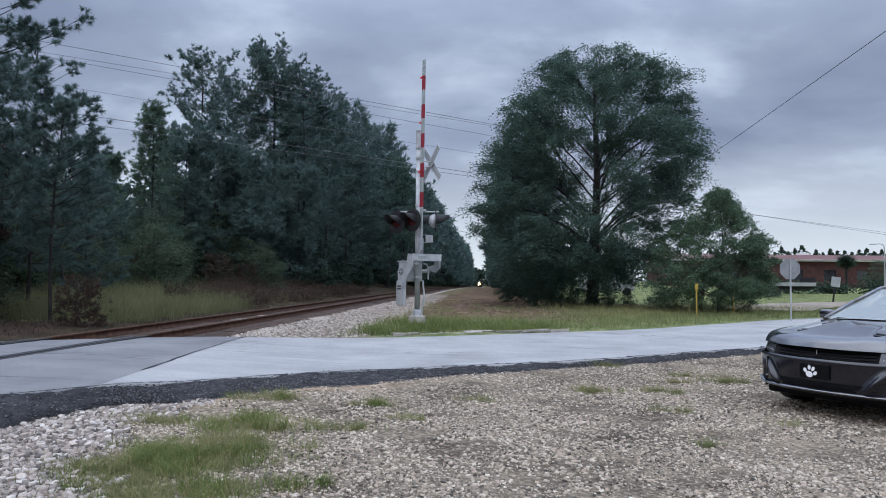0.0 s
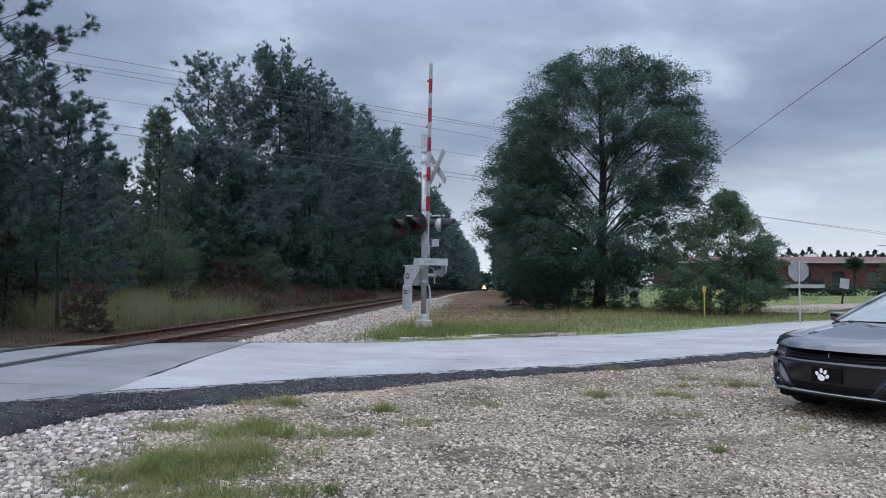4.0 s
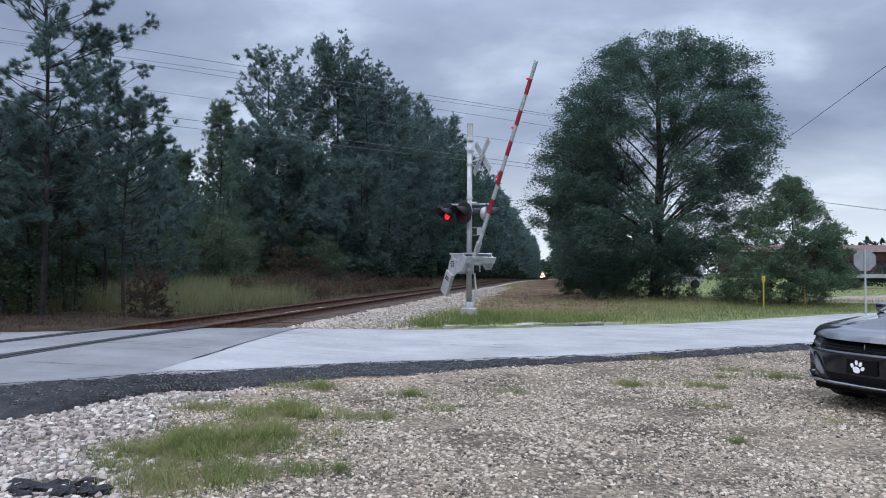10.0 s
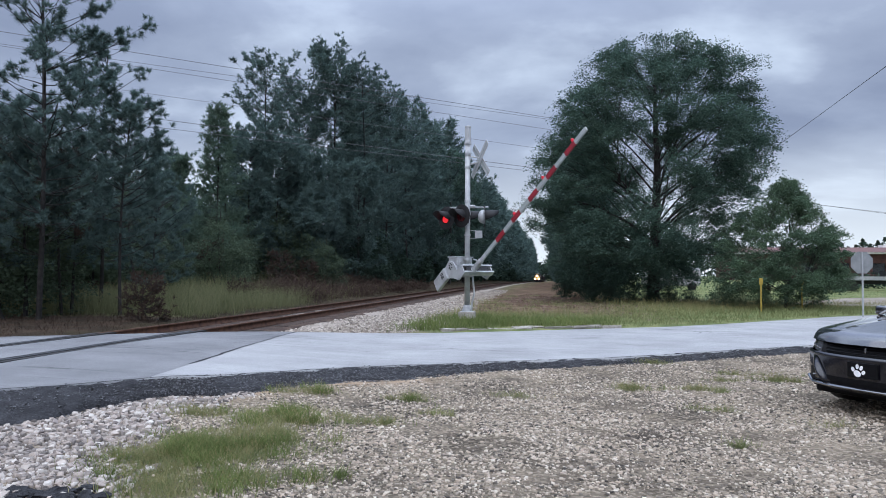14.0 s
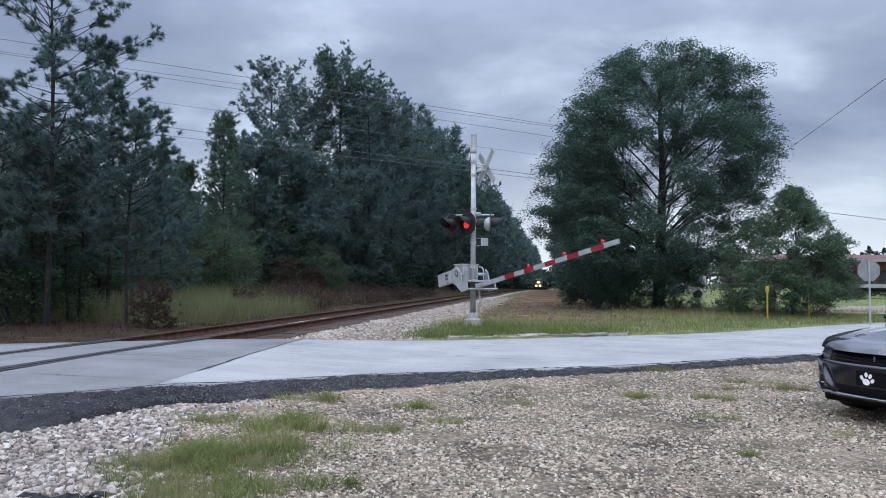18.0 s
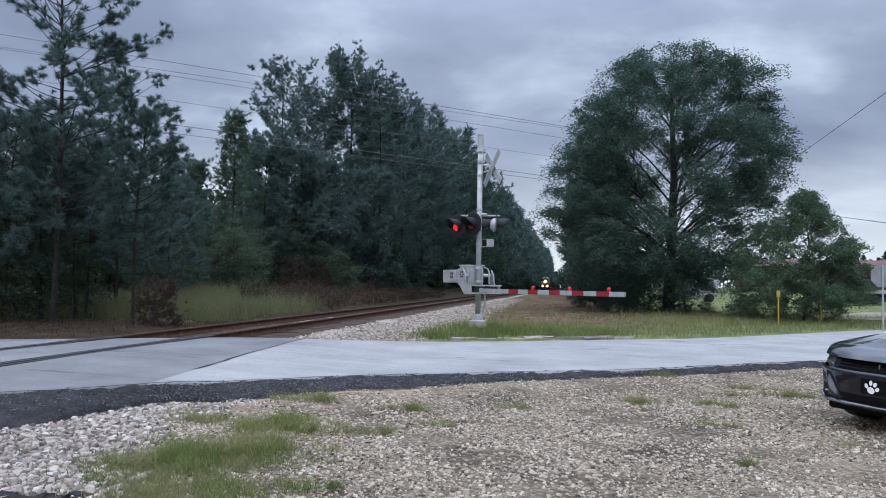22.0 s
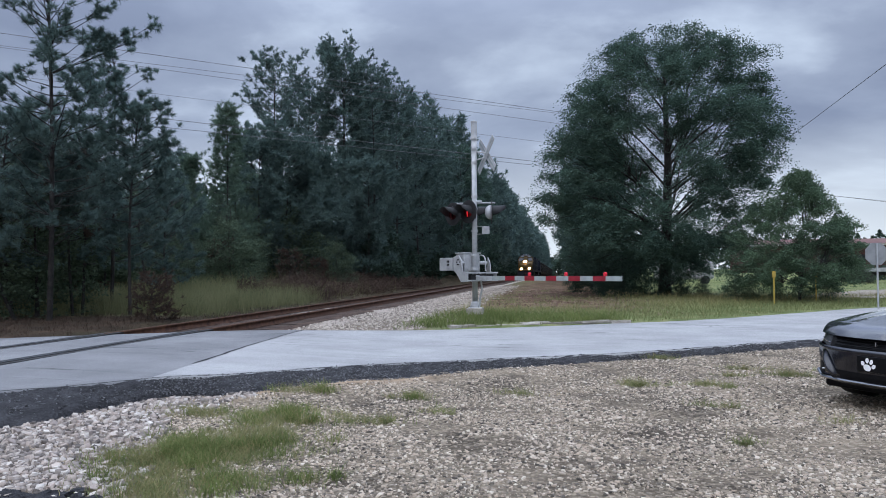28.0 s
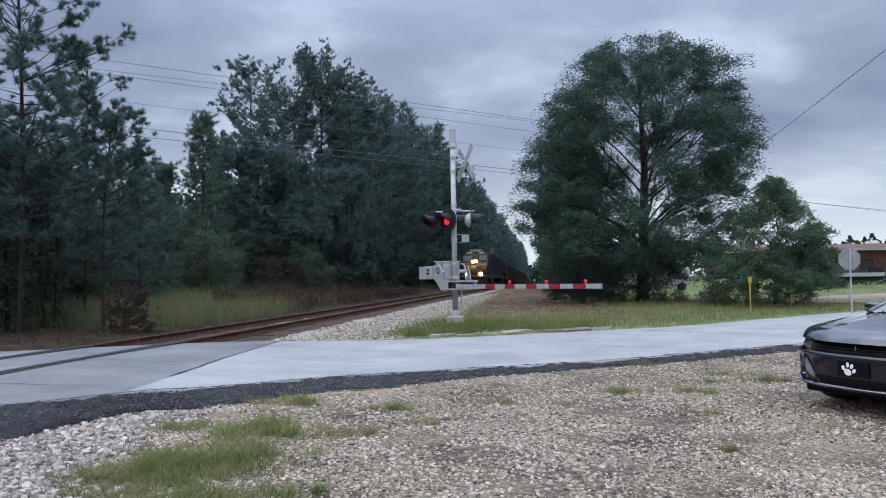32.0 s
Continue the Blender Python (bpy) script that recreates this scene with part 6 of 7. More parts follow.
def train_motions():
    for ob, behind in train:
        rows, turned = [], ob is second
        for t in np.arange(0, 32.1, 2.0):
            y = 79.0 + 14.6 * (32 - float(t)) + behind
            slope = math.degrees(math.atan2(float(rail_z(y + 12) - rail_z(y + 4)), 8.0))
            rows.append((float(t), pose(TRACK_X, y, float(rail_z(y)), slope, 0, 0) if not turned else pose(TRACK_X, y + 22.4, float(rail_z(y + 22.4)), -slope, 0, 180)))
        walk(ob, rows)

# ---------------------------------------------------------------- roadside things east of the track
M_YPOST = mat("yellow_marker_plastic", [(0.36, 0.25, 0.045), (0.45, 0.325, 0.07)], 5, 0.6)
M_SIGNBACK = mat("bare_sign_back", [(0.20, 0.21, 0.215), (0.29, 0.30, 0.305)], 4, 0.5, metal=0.2)
M_BRICK = mat("red_brick_wall", [(0.05, 0.023, 0.022), (0.07, 0.032, 0.029), (0.092, 0.044, 0.039)], 1.5, 0.9, fine=0.2, bump_scale=20)
M_ROOF = mat("red_metal_roof", [(0.095, 0.040, 0.034), (0.135, 0.058, 0.048)], 0.5, 0.6)
M_FASCIA = mat("white_fascia", [(0.68, 0.68, 0.68), (0.80, 0.80, 0.80)], 1, 0.7)
M_WIRE = mat("grey_overhead_cable", [(0.10, 0.105, 0.115), (0.17, 0.175, 0.19)], 4, 0.6)
M_CABLE = mat("black_service_cable", [(0.02, 0.02, 0.022), (0.05, 0.05, 0.055)], 4, 0.6)


M_DRIVE = mat("dusty_drive", [(0.17, 0.14, 0.115), (0.23, 0.195, 0.16), (0.29, 0.25, 0.21)], 0.5, 0.95)


def gz(x, y):
    return float(land(x, y))


def build_signs():
    x, y = 10.76, 25.74
    s = thing("stop_sign", pose(x, y, gz(x, y), 0, 0, 8), "octagonal road sign seen from its bare metal back", "road sign")
    top = 1.99 - gz(x, y)
    bm = bmesh.new()
    add_prism(bm, [(0.40 * math.cos(radians(22.5 + 45 * k)), 0.40 * math.sin(radians(22.5 + 45 * k))) for k in range(8)], 0.006, Matrix.Translation((0, 0, top)))
    part("sign_plate", bm, M_SIGNBACK, s, "grey aluminium octagon back")
    bm = bmesh.new()
    add_box(bm, (0, -0.03, (top + 0.36) / 2), (0.05, 0.035, top + 0.36), bevel=0.006)
    part("post", bm, M_GALV, s, "galvanised channel post")
    for dz in (-0.2, 0.2):
        part("bolt", rod((0, -0.06, top + dz), (0, -0.045, top + dz), 0.012, n=6), M_GALV, s)
    for x, y, h in ((8.07, 27.75, 1.24), (10.25, 30.0, 1.2)):
        p = thing("marker_post", pose(x, y, gz(x, y)), "slim yellow pipeline marker post in the grass", "marker post", "yellow marker posts")
        bm = bmesh.new()
        add_box(bm, (0, 0, h / 2), (0.05, 0.03, h), bevel=0.008)
        part("post", bm, M_YPOST, p, "yellow plastic post", False)
        part("marker_head", box((0, -0.005, h - 0.10), (0.125, 0.045, 0.24), bevel=0.012), M_YPOST, p, "wider yellow head")
        part("label_plate", box((0, -0.034, h - 0.10), (0.10, 0.006, 0.13)), M_YPOST, p, "pale blank label")
    x, y = 21.4, 45.0
    t = thing("small_sign", pose(x, y, gz(x, y), 0, 7, 0), "small white sign on a leaning dark post", "sign")
    part("post", box((0, 0, 0.75), (0.08, 0.08, 1.5)), M_BARK, t, "dark wooden post")
    part("sign_plate", box((0, -0.06, 1.35), (0.55, 0.02, 0.62), bevel=0.004), M_WHITE, t, "white board")
    x, y = 38.2, 70.0
    l = thing("street_lamp", pose(x, y, gz(x, y)), "slim grey street lamp with a curved arm", "street lamp")
    part("pole", rod((0, 0, 0), (0, 0, 4.6), 0.08, 0.05, 10), M_GALV, l)
    part("arm", add_path(bmesh.new(), [(0, 0, 4.6), (-0.1, 0, 4.85), (-0.4, 0, 4.95), (-0.9, 0, 4.9)], 0.04, 6), M_GALV, l)
    part("lamp_head", box((-1.1, 0, 4.9), (0.5, 0.2, 0.1), bevel=0.03), M_ALU, l)


build_signs()


def build_building():
    b = thing("brick_building", pose(0, 118, 0.8), "long low red-brick building with a red metal roof", "building")
    x0, x1, d, h = 30.0, 92.0, 16.0, 4.3
    bm = bmesh.new()
    wins = [(x0 + 4 + 5.2 * k, 1.9) for k in range(11)]
    # front wall with real openings
    xs = [x0]
    for wx, ww in wins:
        xs += [wx, wx + ww]
    xs.append(x1)
    for k in range(0, len(xs) - 1):
        a, c = xs[k], xs[k + 1]
        if k % 2 == 0:
            add_box(bm, ((a + c) / 2, 0, h / 2), (c - a, 0.3, h))
        else:
            add_box(bm, ((a + c) / 2, 0, 0.5), (c - a, 0.3, 1.0))
            add_box(bm, ((a + c) / 2, 0, (h + 2.9) / 2), (c - a, 0.3, h - 2.9))
    for x in (x0, x1):
        add_box(bm, (x, d / 2, h / 2), (0.3, d, h))
    add_box(bm, ((x0 + x1) / 2, d, h / 2), (x1 - x0, 0.3, h))
    part("wall", bm, M_BRICK, b, "red brick wall")
    for wx, ww in wins:
        w = part("window", box((wx + ww / 2, 0.08, 1.95), (ww, 0.05, 1.9)), M_WINDOW, b, "dark glazed window")
        part("frame", add_box(box((wx + ww / 2, 0.04, 2.86), (ww, 0.08, 0.08)), (wx + ww / 2, 0.04, 1.04), (ww, 0.08, 0.08)), M_BRICK, w)
    part("fascia", box(((x0 + x1) / 2, -0.7, h + 0.1), (x1 - x0 + 1.6, 0.12, 0.32)), M_FASCIA, b, "white eaves band")
    bm = bmesh.new()
    add_prism(bm, [(-1.0 - d / 2, 0), (d / 2 + 1.0, 0), (1.5, 1.05), (-1.5, 1.05)], x1 - x0 + 1.4, Matrix.Translation(((x0 + x1) / 2, d / 2, h + 0.2)) @ Matrix.Rotation(radians(90), 4, "Z"))
    roof = part("roof", bm, M_ROOF, b, "red standing-seam roof")
    part("roof_vent", box(((x0 + x1) / 2 - 6, d / 2, h + 1.45), (1.6, 1.6, 0.5)), M_FASCIA, roof)


build_building()


def build_far_yard():
    # low flat trailer and planting beyond the side road
    x, y = 24.5, 62.0
    t = thing("flatbed_trailer", pose(x, y, gz(x, y) + 0.0, 0, 0, 6), "low grey flatbed trailer parked on the grass", "trailer")
    part("deck", box((0, 0, 0.95), (6.4, 2.2, 0.16), bevel=0.02), M_GALV, t, "grey plank deck")
    part("side_rail", box((0, -1.08, 1.1), (6.4, 0.06, 0.16)), M_GALV, t)
    part("headboard", box((3.1, 0, 1.3), (0.1, 2.2, 0.6)), M_BLACK, t)
    for x2 in (-1.2, -0.3):
        part("wheel", rod((x2, -1.1, 0.4), (x2, 1.1, 0.4), 0.4, 0.4, 18), M_TYRE, t)
    part("chassis", box((0.4, 0, 0.7), (6.0, 0.9, 0.26)), M_BLACK, t)
    rng = np.random.default_rng(9)
    for x, y, r, h in ((29.0, 70.0, 2.8, 1.0), (34.0, 72.0, 2.2, 0.9), (25.0, 66.5, 1.8, 0.9), (39.5, 73.0, 2.4, 1.0)):
        n = 900
        c = rng.normal(size=(n, 3)) * (r * 0.5, 0.5, h * 0.4) + (0, 0, h * 0.55)
        v, f = leaves(c, 0.16, rng)
        tagged(new("low_hedge", mesh_np("low_hedge", v + (x, y, gz(x, y)), f, M_LEAF)), "low clipped dark green hedge", "hedge", "hedges by the building")
    # palmettos in front of the building
    for k, (x, y, h) in enumerate(((45.5, 92.0, 3.6), (58.5, 96.0, 3.8), (66.0, 97.0, 3.4))):
        t = thing("palm_tree", pose(x, y, gz(x, y)), "short palmetto palm in front of the brick building", "tree", "palms by the building")
        part("trunk", rod((0, 0, -0.1), (0, 0, h), 0.2, 0.17, 8), M_BARK, t)
        n = 900
        d = rng.normal(size=(n, 3))
        d[:, 2] = d[:, 2] * 0.6 + 0.15
        d /= np.linalg.norm(d, axis=1, keepdims=True)
        v, f = blades(np.tile((0, 0, h), (n, 1)) + d * 0.3, d, 1.15 * rng.uniform(0.6, 1.1, n), 0.09, rng)
        part("crown", mesh_np("crown", v, f, M_LEAF), None, t, "fan-shaped fronds")
    # pale van glimpsed under the oak
    x, y = 10.3, 62.0
    t = thing("parked_van", pose(x, y, gz(x, y), 0, 0, 15), "white van half hidden behind the oak", "van")
    part("body", box((0, 0, 1.15), (4.6, 1.9, 1.5), bevel=0.2), M_GALV, t, "white van body")
    part("windscreen", box((-1.3, -0.96, 1.5), (1.2, 0.03, 0.5)), M_WINDOW, t)
    for wx in (-1.5, 1.5):
        part("wheel", rod((wx, -0.98, 0.36), (wx, -0.75, 0.36), 0.36, 0.36, 16), M_TYRE, t)
    # side road, a pale drive behind the verge
    pts = np.array([(12.6, 33.0), (14.5, 36.5), (18, 40.5), (24, 44.5), (34, 49), (60, 57), (120, 70)])
    us = np.linspace(0, len(pts) - 1, 60)
    cx, cy = np.interp(us, range(len(pts)), pts[:, 0]), np.interp(us, range(len(pts)), pts[:, 1])
    tx, ty = np.gradient(cx), np.gradient(cy)
    ln = np.hypot(tx, ty)
    rows = []
    for k in range(len(us)):
        for o in np.linspace(-2.0, 2.0, 6):
            x, y = cx[k] - ty[k] / ln[k] * o, cy[k] + tx[k] / ln[k] * o
            rows.append((x, y, gz(x, y) + 0.09))
    tagged(new("side_drive", mesh_np("side_drive", rows, grid_faces(len(us), 6), M_DRIVE)), "pale concrete side drive across the grass", "driveway", kind="structure")


build_far_yard()


def build_curb():
    """Broken strip of old pale concrete along the far edge of the road."""
    rng = np.random.default_rng(6)
    c = thing("concrete_curb", Matrix(), "broken strip of pale concrete along the road edge", "curb")
    u = 6.2
    while u < 10.9:
        L = rng.uniform(0.35, 0.9)
        v = float(road_far(u + L / 2)) + 0.16 + rng.uniform(-0.03, 0.05)
        x, y = (u + L / 2) * ROAD_D[0] + v * ROAD_N[0], (u + L / 2) * ROAD_D[1] + v * ROAD_N[1]
        bm = bmesh.new()
        add_box(bm, (0, 0, 0), (L * 0.97, rng.uniform(0.16, 0.30), 0.10), bevel=0.015)
        for w in bm.verts:
            w.co += Vector(rng.uniform(-0.02, 0.02, 3))
        bmesh.ops.transform(bm, matrix=pose(x, y, float(road_z(x, y)) + rng.uniform(0.0, 0.03), rng.uniform(-3, 3), rng.uniform(-2, 2), 30 + rng.uniform(-3, 3)), verts=bm.verts)
        part("curb_piece", bm, M_CONC, c)
        u += L
    return c


build_curb()


def build_wires():
    """Overhead lines that run beside the road, and one service cable."""
    def wire(name, a, b, sag, r, label, m=M_WIRE):
        a, b = Vector(a), Vector(b)
        cu = bpy.data.curves.new(name, "CURVE")
        cu.dimensions, cu.bevel_depth, cu.bevel_resolution = "3D", r, 1
        sp = cu.splines.new("POLY")
        n = 40
        sp.points.add(n)
        for i in range(n + 1):
            t = i / n
            p = a.lerp(b, t)
            sp.points[i].co = (p.x, p.y, p.z - sag * 4 * t * (1 - t), 1)
        cu.materials.append(m)
        return tagged(new(name, cu), label, "cable", "overhead lines")
    d = Vector((0.866, 0.5, 0))
    for (p, q), r in ((((-16.84, 30.69, 11.62), (-3.28, 38.52, 10.8)), 0.012), (((-16.84, 30.69, 11.2), (-3.28, 38.52, 10.64)), 0.009), (((-16.83, 30.7, 10.97), (-3.28, 38.52, 10.12)), 0.010), (((-16.81, 30.71, 9.78), (-3.28, 38.52, 8.94)), 0.008), (((-16.78, 30.73, 8.64), (-3.4, 38.45, 7.79)), 0.013), (((-16.78, 30.73, 8.25), (-3.4, 38.45, 7.55)), 0.011)):
        p, q = Vector(p), Vector(q)
        step = (q - p) / 15.66
        wire("overhead_line", p - step * 26, q + step * (52 if p.z < 9 else 10.5), 0.0, r, "thin grey overhead line strung beside the road")
    a, b = Vector((12.7, 40.0, 8.81)), Vector((11.03, 20.0, 8.54))
    wire("service_cable", a + (a - b) * 0.3, b + (b - a) * 0.25, 0.0, 0.011, "single dark service cable rising from the trees", M_CABLE)


build_wires()

# ---------------------------------------------------------------- undergrowth


def build_thickets():
    rng = np.random.default_rng(12)
    kinds = []
    for seed in (51, 52, 53):
        lobes = [((0, 0, 2.2), (2.0, 2.0, 2.2)), ((1.2, 0.3, 1.6), (1.5, 1.5, 1.6)), ((-1.2, -0.3, 1.7), (1.5, 1.5, 1.7)), ((0.2, 0, 4.2), (1.3, 1.3, 1.6))]
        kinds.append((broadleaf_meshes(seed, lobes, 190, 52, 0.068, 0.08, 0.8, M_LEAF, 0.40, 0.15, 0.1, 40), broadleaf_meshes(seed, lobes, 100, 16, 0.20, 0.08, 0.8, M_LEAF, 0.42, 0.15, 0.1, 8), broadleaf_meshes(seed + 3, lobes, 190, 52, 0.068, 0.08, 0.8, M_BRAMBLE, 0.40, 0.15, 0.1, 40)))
    spots = []
    for y in np.arange(30, 120, 3.8):
        for x in (-14.2, -17.5, -22.0):
            spots.append((x + rng.uniform(-1.2, 1.2) - (2.5 if y < 40 else 0), y + rng.uniform(-1.5, 1.5), rng.uniform(0.45, 0.8) if x > -15 else rng.uniform(0.7, 1.1)))
    for y in np.arange(25, 62, 4.0):
        for x in (-25, -30, -36):
            spots.append((x + rng.uniform(-2, 2), y + rng.uniform(-1.5, 1.5), rng.uniform(1.0, 1.6)))
    for x in np.arange(-24, -15.2, 2.6):
        spots.append((x, 19.5 + rng.uniform(-1, 2.5), rng.uniform(0.7, 1.0)))
    for y in np.arange(43, 150, 5.0):
        spots.append((3.8 + rng.uniform(-0.6, 1.0), y, rng.uniform(0.8, 1.1)))
    for x in (2.2, 3.1, 4.0, 4.9, 5.8, 6.7):
        spots.append((x, 34.4 + rng.uniform(-0.4, 0.4), rng.uniform(0.20, 0.28)))
    spots += [(20.8, 56.8, 0.55), (22.6, 58.5, 0.48), (19.6, 58.0, 0.42), (50.0, 93.0, 0.85), (54.0, 95.0, 0.9), (57.5, 94.0, 0.7)]
    for x, y in ((7.4, 30.6), (8.2, 31.2), (9.1, 30.9), (10.1, 31.3), (11.0, 31.0)):
        spots.append((x, y, rng.uniform(0.17, 0.23)))
    for x in (1.0, 2.4):
        spots.append((x, 38.5 + rng.uniform(-0.5, 2.0), rng.uniform(0.3, 0.42)))
    for y in np.arange(120, 300, 7.0):
        spots.append((-13.5 + rng.uniform(-0.8, 0.8), y, rng.uniform(0.9, 1.4)))
    for i, (x, y, s) in enumerate(spots):
        # Deeper bushes take the shade-darkened leaves, nearer ones the paler bramble.
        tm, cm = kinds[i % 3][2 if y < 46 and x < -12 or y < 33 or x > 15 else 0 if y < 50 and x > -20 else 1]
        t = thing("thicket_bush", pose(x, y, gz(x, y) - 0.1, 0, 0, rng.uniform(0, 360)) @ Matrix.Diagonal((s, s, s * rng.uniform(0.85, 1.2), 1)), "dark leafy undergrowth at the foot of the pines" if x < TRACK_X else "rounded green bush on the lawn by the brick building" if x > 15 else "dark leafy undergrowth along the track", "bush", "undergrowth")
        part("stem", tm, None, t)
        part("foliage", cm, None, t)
    # dead brown saplings and brush on the bank
    for k, (x, y, H, R) in enumerate(((-10.85, 18.35, 1.3, 0.26), (-12.2, 27.6, 0.85, 0.25), (-16.3, 33.0, 2.4, 0.7), (-14.6, 36.0, 2.0, 0.7), (-14.0, 40.0, 1.5, 0.5))):
        tm, cm = pine_meshes(60 + k, H, 0.1, R, 300, 0.13, 0.019, 15, cone=0.9, material=M_DEAD)
        t = thing("dead_sapling", pose(x, y, gz(x, y)), "small dead pine sapling with rusty brown needles", "shrub", "dead brush on the bank")
        part("trunk", tm, None, t)
        part("crown", cm, None, t)
    for k, (x, y, H, base, R) in enumerate(((-15.4, 20.6, 5.4, 2.6, 0.9), (-18.6, 21.0, 4.6, 1.8, 0.9))):
        tm, cm = pine_meshes(70 + k, H, base, R, 260, 0.2, 0.02, 16, material=M_DEAD)
        t = thing("dead_pine", pose(x, y, gz(x, y)), "slim dead pine with rusty brown needles among green pines", "tree", "dead brush on the bank")
        part("trunk", tm, None, t)
        part("crown", cm, None, t)
    V, F = [], []
    for k in range(52):
        y = 29.0 + 0.62 * k + rng.uniform(-0.5, 0.5)
        x = -10.9 - rng.uniform(0, 3.6)
        n = 420
        c = rng.normal(size=(n, 3)) * (0.5, 0.5, 0.22) + (0, 0, 0.25)
        d = rng.normal(size=(n, 3)) * (1, 1, 0.7) + (0, 0, 0.5)
        d /= np.linalg.norm(d, axis=1, keepdims=True)
        v, f = blades(c, d, rng.uniform(0.2, 0.55, n), 0.028, rng)
        F.append(f + sum(len(q) for q in V))
        V.append(v + (x, y, gz(x, y)))
    tagged(new("dry_brush", mesh_np("dry_brush", np.concatenate(V), np.concatenate(F), M_DEAD)), "tangle of dry brown brush on the railway bank", "brush", kind="stuff")


build_thickets()


def build_far_woods():
    """Distant woods all round the horizon, seen only as a dark ragged line."""
    rng = np.random.default_rng(15)
    C, S = [], []

    def clump(x, y, h, w, n, size, point=0.0):
        z0 = float(land(x, y))
        f = rng.uniform(0, 1, n) ** 0.8
        a, r = rng.uniform(0, 2 * math.pi, n), w * np.sqrt(np.clip(1 - (2 * f - 0.9) ** 2, 0.05, 1)) * rng.uniform(0.4, 1, n) * (1 - f) ** point
        C.append(np.stack([x + r * np.cos(a), y + r * np.sin(a), z0 + f * h], 1))
        S.append(np.full(n, size))

    for b in np.arange(6, 100, 0.45):
        R = 275 + rng.uniform(-20, 35)
        clump(R * math.sin(radians(b)), R * math.cos(radians(b)), rng.uniform(11.2, 12.8), 4.4, 260, 0.62, 0.3)
    for b in np.arange(-110, -14, 0.8):
        R = 95 + rng.uniform(-12, 20)
        clump(R * math.sin(radians(b)), R * math.cos(radians(b)), rng.uniform(10, 15), 2.8, 90, 0.6)
    for x in np.arange(-60, 60, 4.0):
        clump(x, 880 + rng.uniform(-10, 20), rng.uniform(19, 23), 5.0, 160, 2.0)
    for y in np.arange(130, 860, 8.0):
        clump(-14.6 + rng.uniform(-0.8, 0.6), y, rng.uniform(5, 8), 1.7, 110, 0.5)
        if y > 150:
            clump(2.6 + rng.uniform(-0.5, 0.5), y, rng.uniform(4, 6.5), 1.6, 80, 0.5)
        if y > 420:
            clump(-15.5, y, rng.uniform(15, 19), 2.6, 120, 0.9)
            clump(3.5, y, rng.uniform(12, 16), 2.6, 120, 0.9)
    for a in np.arange(100, 250, 2.5):
        R = 120 + rng.uniform(-10, 15)
        clump(R * math.sin(radians(a)), R * math.cos(radians(a)), rng.uniform(9, 13), 3.5, 30, 1.2)
    v, f = leaves(np.concatenate(C), np.concatenate(S), rng, 0.8)
    tagged(new("far_woods", mesh_np("far_woods", v, f, M_LEAF)), "dark ragged line of distant woods", "woods", kind="stuff")


build_far_woods()

# ---------------------------------------------------------------- grass


def grass_field(name, pts, hmin, hmax, width, material, label, seed, lean=0.5, zoff=-0.01):
    rng = np.random.default_rng(seed)
    n = len(pts)
    z = land(pts[:, 0], pts[:, 1])
    base = np.stack([pts[:, 0], pts[:, 1], z + zoff], 1)
    d = np.stack([rng.normal(0, lean, n), rng.normal(0, lean, n), np.ones(n)], 1)
    d /= np.linalg.norm(d, axis=1, keepdims=True)
    L = rng.uniform(hmin, hmax, n)
    side = rng.normal(size=(n, 3)) * (1, 1, 0)
    side /= np.linalg.norm(side, axis=1, keepdims=True)
    bend = np.stack([d[:, 0], d[:, 1], np.zeros(n)], 1) * (0.55 * L)[:, None] + rng.normal(0, 0.03, (n, 3)) * (1, 1, 0)
    mid = base + d * (L * 0.55)[:, None]
    tip = base + d * L[:, None] + bend * 0.8 - np.array([0, 0, 1]) * (0.12 * L)[:, None]
    w = np.broadcast_to(width, n)[:, None]
    v = np.stack([base - side * w / 2, base + side * w / 2, mid + side * w * 0.38, mid - side * w * 0.38, tip], 1).reshape(-1, 3)
    k = 5 * np.arange(n)[:, None]
    f = np.concatenate([k + [0, 1, 2], k + [0, 2, 3], k + [3, 2, 4]])
    return tagged(new(name, mesh_np(name, v, f, material)), label, "grass", kind="stuff")


def clustered(rng, n, x0, x1, y0, y1, keep):
    p = np.stack([rng.uniform(x0, x1, n), rng.uniform(y0, y1, n)], 1)
    c = 0.5 + 0.5 * hills(p[:, 0], p[:, 1], 1.9, 3.0) + 0.4 * hills(p[:, 0], p[:, 1], 4.7, 1.0)
    return p[(rng.uniform(0, 1, n) < np.clip(c * keep(p[:, 0], p[:, 1]), 0, 1))]


M_WEED = leafy("olive_weeds", (0.105, 0.118, 0.06), (0.255, 0.25, 0.138), 0.5)
M_FRESH = leafy("fresh_green_grass", (0.08, 0.115, 0.038), (0.215, 0.25, 0.09), 0.3)


